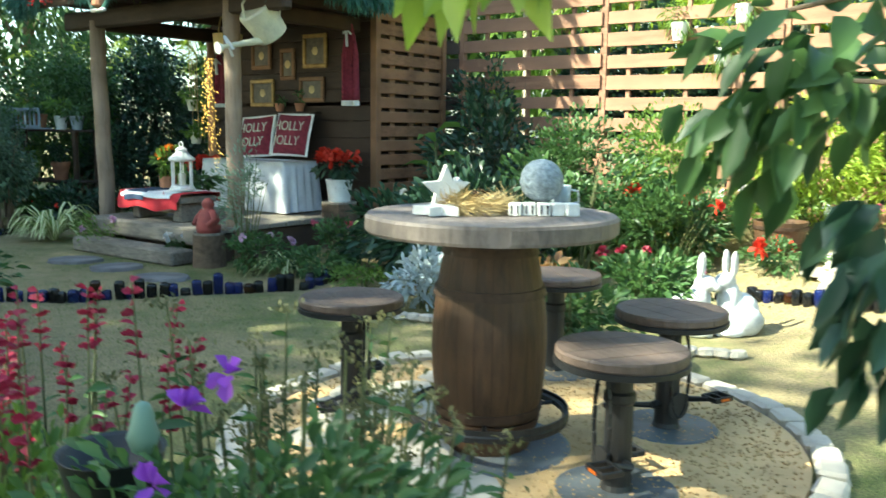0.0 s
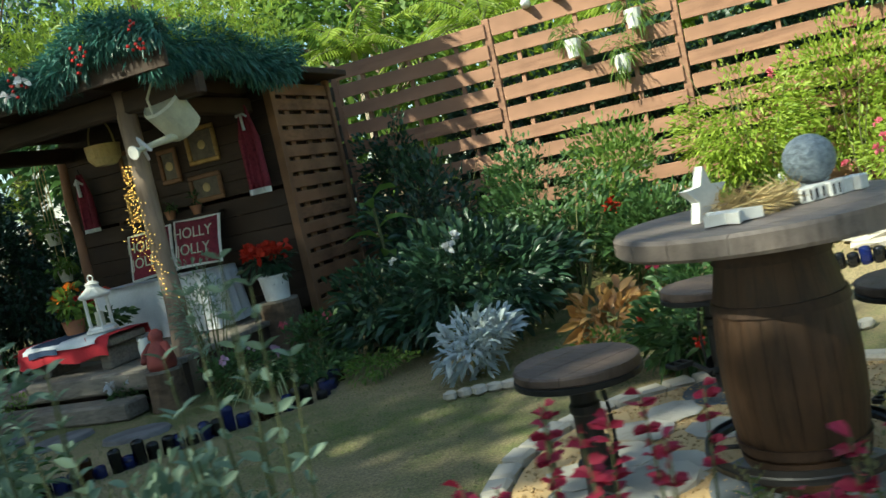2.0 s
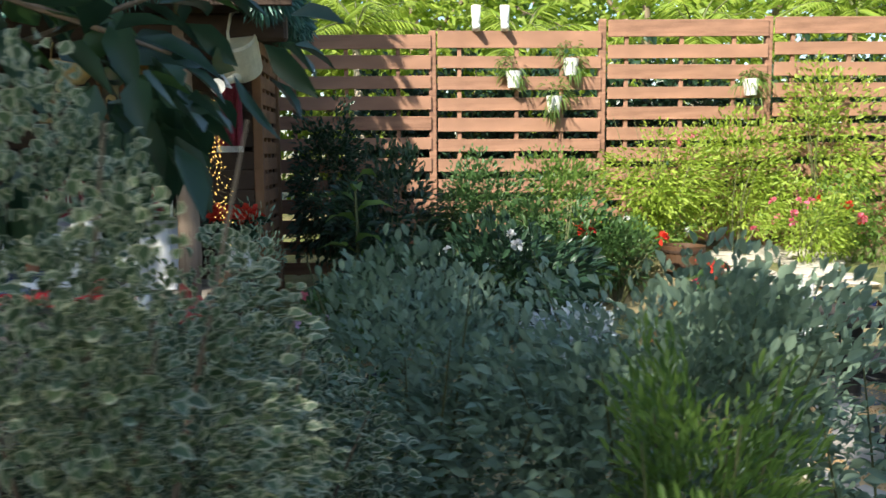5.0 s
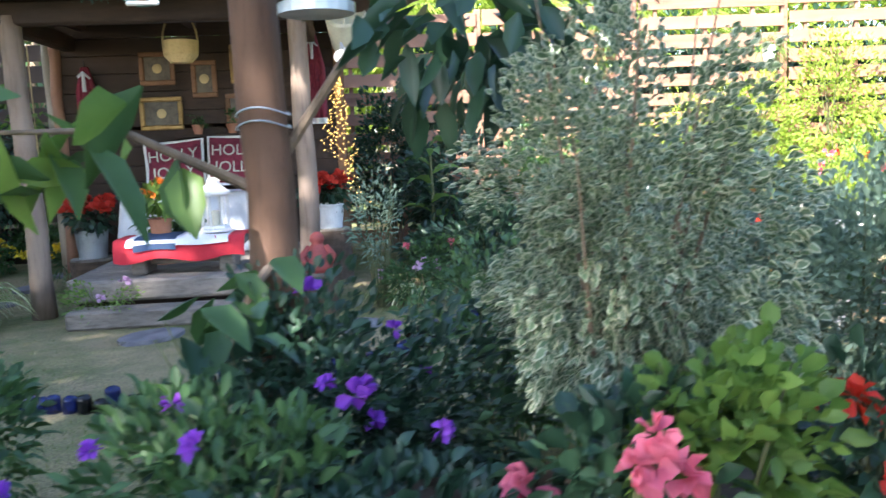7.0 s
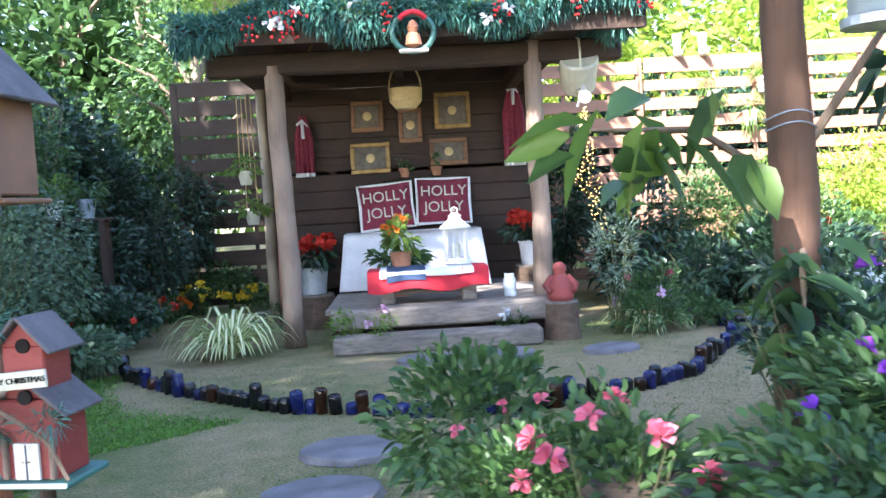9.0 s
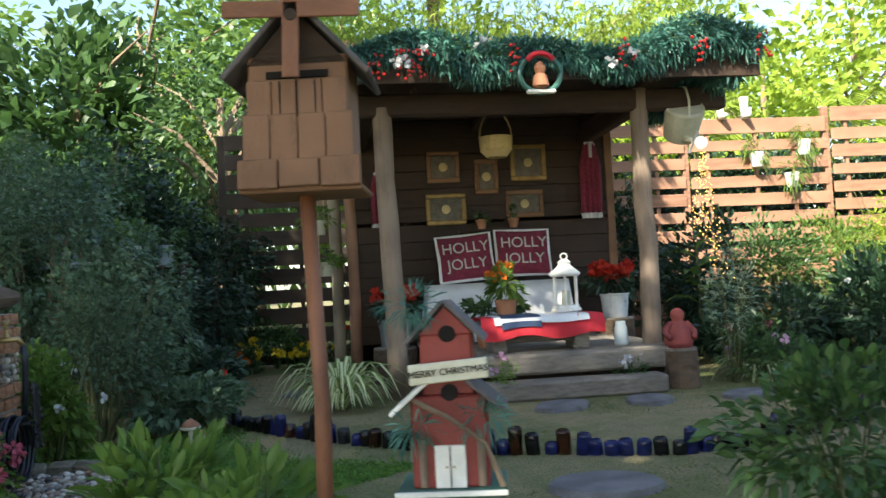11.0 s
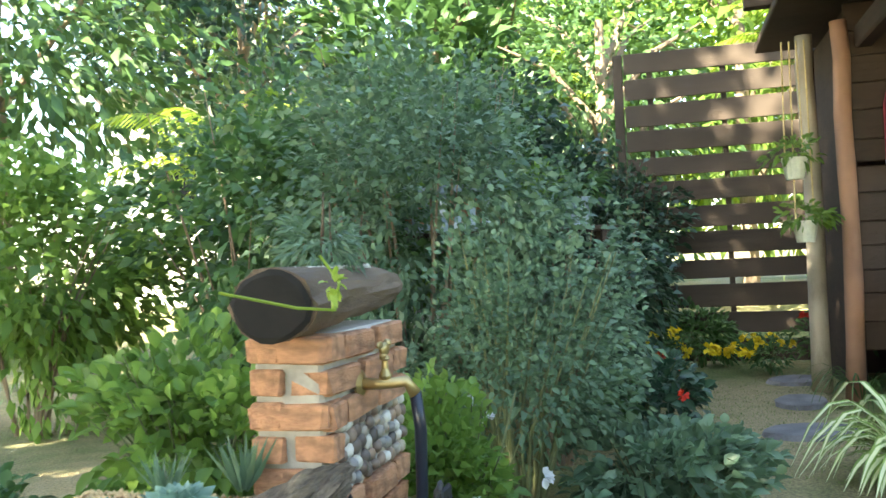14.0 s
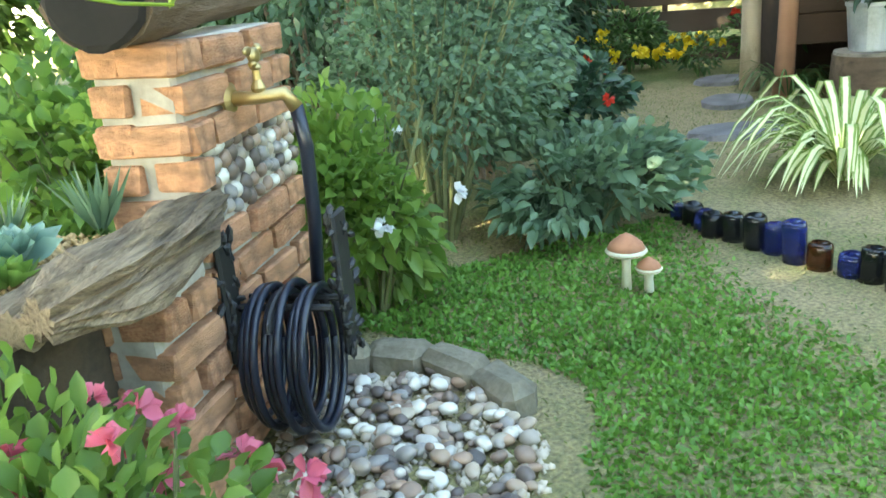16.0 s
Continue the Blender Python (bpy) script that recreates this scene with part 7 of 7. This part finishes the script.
def big_leaf_branch(name, label, foot, tip, n, L, W, mats, sag=0.5, thick=0.02):
    ob = thing(name, label, "branch", foot)
    e = Vector(tip) - Vector(foot)
    mid = e * 0.5 + Vector((0, 0, 0.12 * e.length))
    part("limb", tube([(0, 0, 0), mid, e], [thick, thick * 0.6, thick * 0.2], 8), "bark", ob)
    for k, mat in enumerate(mats):
        m = n // len(mats)
        f = rng.uniform(0.35, 1.02, m)
        base = np.array([tuple(Vector((0, 0, 0)).lerp(mid, min(1, 2 * q)) if q < 0.5 else mid.lerp(e, 2 * q - 1)) for q in f]) + 0.06 * rng.normal(size=(m, 3))
        way = rng.normal(size=(m, 3)) * np.array([1, 1, 0.5]) + np.array([e.x, e.y, 0]) / max(e.length, 0.1) * 0.6
        way[:, 2] -= 0.25
        leaf_mesh("leaves", base, way, L * rng.uniform(0.6, 1.15, m), W * rng.uniform(0.7, 1.1, m), mat, ob, droop=sag)
    return ob


big_leaf_branch("leafy_branch", "branch with large soft veined leaves by the post", (-4.62, 4.58, 1.2), (-5.45, 4.8, 1.42), 20, 0.27, 0.16, ["leaf_bright", "leaf"], 0.28)
# Backlight on this branch is put into its yellow-green leaf tints.
big_leaf_branch("leafy_branch", "branch with hanging bright leaves above the lawn", (-4.62, 4.6, 2.2), (-5.75, 5.05, 2.08), 26, 0.24, 0.12, ["leaf_yellow", "leaf_bright"], 0.35)
big_leaf_branch("leafy_branch", "branch with dark pointed leaves on the post", (-4.62, 4.55, 1.9), (-3.9, 4.0, 1.8), 40, 0.17, 0.10, ["leaf_dark", "leaf"], 0.3)
big_leaf_branch("leafy_branch", "dark drooping leaves on a vine round the post", (-4.62, 4.55, 1.0), (-4.9, 4.4, 0.75), 26, 0.17, 0.12, ["leaf_dark", "leaf"], 0.3)
bush("leafy_shrub", "dense dark shrub at the foot of the timber post", (-4.75, 4.35, 0), 0.45, 1.0, 1700, 0.06, "leaf_dark", 0.5, 0.05, 12, "purple", 3, 0.04)

vine_tree = thing("climbing_vine", "dark large-leaved vine spreading from the timber post", "vine", (-4.62, 4.58, 0))
part("limb", tube([(0.05, 0, 1.3), (0.3, -0.2, 1.75), (0.75, -0.5, 1.95)], [0.02, 0.014, 0.005], 7), "bark", vine_tree)
p, w = cloud(170, (0.55, -0.38, 1.8), (0.5, 0.45, 0.42), 22, 0.3)
w[:, 2] -= 0.4
leaf_mesh("leaves", p, w, 0.14 * rng.uniform(0.7, 1.2, len(p)), 0.085, "leaf_dark", vine_tree, droop=0.2, kind="stuff")
# overhanging tree at the start of the walk
over = thing("garden_tree", "young tree with broad drooping leaves over the walk", "tree", (1.25, 1.0, 0))
part("trunk", tube([(0, 0, 0), (0.03, 0.0, 1.0), (-0.02, 0.03, 2.2), (-0.1, 0.05, 3.0)], [0.06, 0.05, 0.04, 0.02], 10, None, 0.05), "bark", over)
for s, e in (((0, 0, 1.5), (-0.55, 0.75, 1.6)), ((0, 0, 1.9), (-0.75, 0.3, 1.95)), ((0, 0, 1.2), (-0.5, 0.4, 1.45)), ((-0.02, 0, 2.2), (-1.2, 0.3, 1.68)), ((0, 0, 1.7), (-0.3, 0.7, 1.75))):
    part("limb", tube([s, (Vector(s) + Vector(e)) / 2 + Vector((0, 0, 0.1)), e], [0.016, 0.01, 0.004], 6), "bark", over)
p, w = cloud(150, (-0.38, 0.7, 1.47), (0.38, 0.3, 0.26), 20, 0.35)
w[:, 2] -= 0.7
leaf_mesh("leaves", p, w, 0.1 * rng.uniform(0.7, 1.2, len(p)), 0.072, "leaf", over, droop=0.3)
p, w = cloud(70, (-0.34, 0.45, 1.12), (0.13, 0.2, 0.42), 14, 0.4)
w[:, 2] -= 0.9
leaf_mesh("leaves", p, w, 0.1, 0.07, "leaf_dark", over, droop=0.3)
# Yellow-green colour stands in for the light behind these hanging leaves.
p, w = cloud(13, (-1.10, 0.3, 1.66), (0.13, 0.12, 0.05), 6, 0.5)
w[:, 2] -= 1.6
leaf_mesh("leaves", p, w, 0.15, 0.075, "leaf_yellow", over, droop=0.1)

# ---- left side of the garden ----
young = thing("young_tree", "slender multi-stemmed tree with glossy leaves", "tree", (-8.35, 7.4, 0))
bm = bmesh.new()
for a, t, h in ((0.0, 0.05, 2.0), (1.8, 0.25, 2.2), (3.6, 0.3, 1.9), (5.0, 0.2, 2.3)):
    tube([(0.03 * math.cos(a), 0.03 * math.sin(a), 0), (0.5 * t * math.cos(a), 0.5 * t * math.sin(a), h * 0.45), (t * 1.6 * math.cos(a), t * 1.6 * math.sin(a), h)], [0.015, 0.011, 0.004], 8, bm)
part("trunk", bm, "timber", young)
p, w = cloud(1700, (-0.05, 0.15, 1.5), (0.62, 0.62, 0.85), 40, 0.2)
w[:, 2] += 0.45
leaf_mesh("crown", p, w, 0.07 * rng.uniform(0.6, 1.3, len(p)), 0.036, "leaf", young, kind="stuff")
p, w = cloud(1500, (0.0, 0.1, 1.5), (0.62, 0.6, 0.85), 44, 0.2)
w[:, 2] += 0.45
leaf_mesh("crown", p, w, 0.072, 0.038, "leaf_bright", young, kind="stuff")
for x, y, r, h, n, L, mat, fl, fc, lab in ((-7.85, 7.75, 0.38, 0.64, 900, 0.055, "leaf", "pink", 12, "shrub with clusters of pink flowers"),
                                          (-7.55, 8.3, 0.26, 0.5, 420, 0.055, "leaf_bright", "pink", 12, "pink-flowered bedding beside the planter"), 
                                          (-6.7, 9.62, 0.32, 0.7, 1300, 0.062, "leaf_bright", "whitef", 2, "green shrub with white flowers by the pillar"), (-5.72, 9.85, 0.45, 0.42, 1500, 0.07, "leaf_blue", None, 0, "low dark-leaved shrub beside the lawn"), (-6.2, 10.15, 0.55, 1.35, 3000, 0.04, "leaf_blue", None, 0, "twiggy green shrub behind the pillar"),
                                          (-7.4, 10.6, 0.6, 0.85, 1300, 0.09, "leaf_bright", None, 0, "bright green shrub behind the planter"), (-7.98, 8.75, 0.36, 0.6, 900, 0.07, "leaf_bright", "crimson", 6, "flowering border beside the planter"), (-8.4, 9.9, 0.6, 0.55, 1300, 0.07, "leaf", "crimson", 9, "flowering border behind the planter"), (-4.9, 11.3, 0.5, 0.55, 800, 0.08, "leaf_dark", "red", 2, "low dark shrub with red flowers")):
    bush("border_shrub", lab, (x, y, 0), r, h, n, L, mat, 0.7, 0.03, 22, fl, fc * 2, 0.03, group="border shrubs")
for x, y, r, h, n, L, mat in ((-6.3, 11.0, 0.85, 2.5, 4600, 0.055, "leaf_blue"), (-5.6, 10.9, 0.55, 1.7, 2400, 0.055, "leaf_blue"), (-5.3, 12.8, 0.8, 2.9, 3600, 0.07, "leaf"), (-6.9, 12.2, 1.1, 2.4, 3200, 0.09, "leaf"), (-4.9, 13.6, 0.9, 3.2, 3000, 0.1, "leaf_dark"), (-4.0, 14.2, 0.6, 2.6, 1600, 0.09, "leaf"), (-3.1, 13.9, 0.6, 2.3, 1500, 0.08, "leaf_dark"), (-4.2, 13.3, 0.6, 2.5, 1500, 0.08, "leaf_dark"), (-3.9, 12.9, 0.5, 1.6, 1000, 0.07, "leaf_dark"), (-8.3, 13.6, 1.2, 2.2, 2600, 0.11, "leaf_bright"), (-6.2, 14.5, 1.3, 3.0, 2800, 0.11, "leaf")):
    bush("tall_shrub", "tall dense shrub behind the lawn", (x, y, 0), r, h, n, L, mat, 0.62, 0.1, 12, up=0.0, clumps=34, tight=0.3, stem_mat="bark", group="tall shrubs", lite=True)


for x, y, r, h in ((-7.1, 7.4, 0.32, 0.42), (-7.1, 6.7, 0.34, 0.42)):
    bush("pointed_leaf_shrub", "low shrub with pale pointed leaves beside the walk", (x, y, 0), r, h, 330, 0.12, "leaf_bright", 0.34, 0.05, 12, up=0.6, droop=0.2, group="pointed-leaf shrubs")
for x, y, r, h, f in ((-7.7, 8.52, 0.2, 0.6, 5), (-7.62, 8.35, 0.16, 0.5, 6)):
    bush("pink_zinnia", "leafy plant with rose-pink heads before the planter", (x, y, 0), r, h, 260, 0.08, "leaf_bright", 0.33, 0.05, 10, "pink", f, 0.03, up=0.6, group="pink zinnias")


# ---- trees round about ----
def palm(x, y, h, n=13, L=2.0, mat="leaf_yellow"):
    ob = thing("palm", "slender palm with arching feather fronds", "palm", (x, y, 0), 0, "palms beyond the fence")
    part("trunk", tube([(0, 0, -0.1), (0.05, 0, h * 0.5), (0, 0.05, h)], [0.10, 0.075, 0.06], 10, None, 0.05), "bamboo", ob)
    for i in range(n):
        a = i * 2.4 + rnd.uniform(-0.2, 0.2)
        e = 1.15 - 0.085 * i
        base, way = [], []
        d = Vector((math.cos(a), math.sin(a), 0))
        pts = []
        for k in range(30):
            f = k / 29
            p = d * L * f * math.cos(e) + Vector((0, 0, h + L * f * math.sin(e) - 0.55 * L * f * f))
            pts.append(p)
            for s in (-1, 1):
                base.append(tuple(p))
                q = Vector((-d.y, d.x, 0)) * s + d * 0.7 + Vector((0, 0, -0.25))
                way.append(tuple(q))
        part("rib", tube(pts[::3] + [pts[-1]], [0.014] * 5 + [0.006] * 6, 5), "stem", ob)
        leaf_mesh("frond", np.array(base), np.array(way), np.repeat(L * 0.24 * (1 - 0.7 * np.abs(np.linspace(-0.4, 1, 30))), 2), 0.035, mat, ob, droop=0.3)


for u, v, h in ((1.0, 7.5, 3.6), (3.6, 7.0, 3.2), (6.5, 7.2, 3.4), (-1.8, 8.5, 4.0), (-6.0, 9.0, 3.6), (-9.5, 7.0, 2.6), (-8.2, 3.5, 2.2), (8.5, 6.0, 3.6)):
    c = hut(u, v)
    palm(c.x, c.y, h)
for u, v, h, r, n, L, mat, low in ((2.0, 10.5, 7.5, 3.2, 4200, 0.26, "leaf_yellow", 0.15), (6.5, 10.0, 6.5, 3.4, 4200, 0.26, "leaf_yellow", 0.1), (-2.5, 11.0, 8.5, 3.6, 4200, 0.28, "leaf_bright", 0.15), (11.0, 6.5, 6.5, 3.2, 3600, 0.24, "leaf_yellow", 0.1),
                                   (-7.0, 12.0, 9.0, 3.8, 4600, 0.28, "leaf", 0.12), (-11.0, 9.0, 9.0, 3.2, 4200, 0.26, "leaf_dark", 0.3), (-13.0, 14.0, 10.0, 4.0, 4200, 0.3, "leaf_bright", 0.45), (-4.6, 6.8, 5.2, 1.8, 3400, 0.14, "leaf", 0.25), (10.5, 1.5, 5.0, 2.4, 2800, 0.2, "leaf_yellow", 0.05), (14.0, -3.0, 7.0, 3.5, 2600, 0.26, "leaf", 0.1)):
    c = hut(u, v)
    tree("garden_tree", "broadleaf tree beyond the garden fence", (c.x, c.y, 0), h, r, n, L, mat, 0.16, low)
for u, v, h, r, n, mat in ((0.0, 15.0, 9.0, 4.0, 5200, "leaf_yellow"), (5.0, 14.0, 8.5, 4.0, 5200, "leaf_bright"), (10.0, 12.0, 9.0, 4.2, 5000, "leaf_yellow"), (-5.0, 16.0, 10.0, 4.2, 5200, "leaf_bright"), (14.0, 8.0, 8.5, 4.0, 4200, "leaf_bright"), (-7.2, 8.0, 6.0, 2.2, 4200, "leaf")):
    c = hut(u, v)
    tree("backdrop_tree", "sunlit broadleaf tree behind the garden", (c.x, c.y, 0), h, r, n, 0.34, mat, 0.18, 0.02, clumps=40)
for i in range(9):
    c = hut(1.6 + 0.95 * i, 4.75 + 0.2 * (i % 2))
    bush("hedge_shrub", "dark hedge shrub behind the fence", (c.x, c.y, 0), 0.75, 3.1, 1500, 0.14, "leaf_dark", 0.5, 0.1, 6, clumps=30, stem_mat="bark", group="hedge behind the fence", lite=True)
# Out of view; added to keep the sun off the left fence.
tree("shade_tree", "unseen tall tree added to shade the back garden", (-10.6, 11.8, 0), 10.5, 2.8, 5200, 0.26, "leaf", 0.2, 0.42, clumps=40)
# Hidden trunk, crown above the view; added to shade fence and hut.
c = hut(-1.2, 3.5)
tree("shade_tree", "unseen tall tree added to shade the hut and fence", (c.x, c.y, 0), 8.0, 1.6, 3600, 0.22, "leaf_dark", 0.11, 0.56, lean=(-1.68, -1.24), clumps=34)
for x, y, h, r, n, mat in ((-12.5, 17.0, 8.0, 3.0, 4200, "leaf_bright"), (-9.0, 19.0, 9.0, 3.2, 4200, "leaf")):
    tree("garden_tree", "broadleaf tree past the sunny lawn", (x, y, 0), h, r, n, 0.24, mat, 0.14, 0.12, clumps=38)
# unseen trees added on the sunward side to block the sun
for x, y, h, r, n in ((-14.0, 1.5, 15.0, 3.9, 6000), (-14.5, 6.2, 15.0, 3.9, 10500), (-15.0, 10.8, 14.5, 3.9, 7500), (-13.5, -3.5, 15.0, 4.0, 5600)):
    tree("shade_tree", "unseen large tree added to shade the garden", (x, y, 0), h, r, n, 0.36, "leaf", 0.22, 0.25, clumps=44)
for x, y in ((-3.0, -5.0), (4.0, -5.5), (-9.0, -6.0)):
    tree("garden_tree", "broadleaf tree beyond the walk", (x, y, 0), 6.5, 2.8, 2200, 0.3, "leaf", 0.16, 0.15)

house = thing("white_house", "pale house wall far behind the trees", "house", (-1.2, 36, 0), -8)
part("wall", box(12, 6, 6.2, (0, 0, 3.1), 0.02), "white", house)
part("roof", box(12.8, 6.8, 0.3, (0, 0, 6.35), 0.05), "dark_roof", house)
for i in range(4):
    w_ = part("window", box(1.2, 0.06, 1.3, (-4.2 + 2.8 * i, -3.02, 3.6), 0.01), "glass_dark", house)
    part("window_frame", box(1.34, 0.04, 0.08, (-4.2 + 2.8 * i, -3.05, 2.9), 0.01), "white", w_)



def grass(n, x0, x1, y0, y1, keep, name, label, size, mat="grass"):
    x, y = rng.uniform(x0, x1, n), rng.uniform(y0, y1, n)
    ok = np.array([keep(a, b) for a, b in zip(x, y)])
    x, y = x[ok], y[ok]
    m = len(x)
    base = np.stack([x, y, np.array([rise(a, b) for a, b in zip(x, y)]) - 0.004], 1)
    way = rng.normal(size=(m, 3)) * 0.55
    way[:, 2] = 1
    tagged(leaf_mesh(name, base, way, size * rng.uniform(0.5, 1.3, m), 0.006 if mat == "grass" else 0.013, mat, droop=0.3, lite=True), label, "grass", kind="stuff")


def patch(a, b):
    return (a - 0.42) ** 2 + (b - 3.55) ** 2 > 1.85 and noise.noise((a * 0.9, b * 0.9, 5)) > -0.12 + 0.35 * rnd.random() - 0.2


grass(70000, -7.5, 4.5, 4.2, 12.5, patch, "lawn_grass", "short patchy lawn grass", 0.03)
grass(34000, -6.9, -5.3, 7.6, 9.8, lambda a, b: (a + 6.92) ** 2 / 0.2 + (b - 8.86) ** 2 / 0.14 > 1 and a > -6.75 + 0.2 * math.sin(3 * b) and a < -5.75 + 0.25 * math.sin(2 * b) + 0.3 * rnd.random(), "clover_lawn", "lush green clover lawn by the tap", 0.032, "clover")
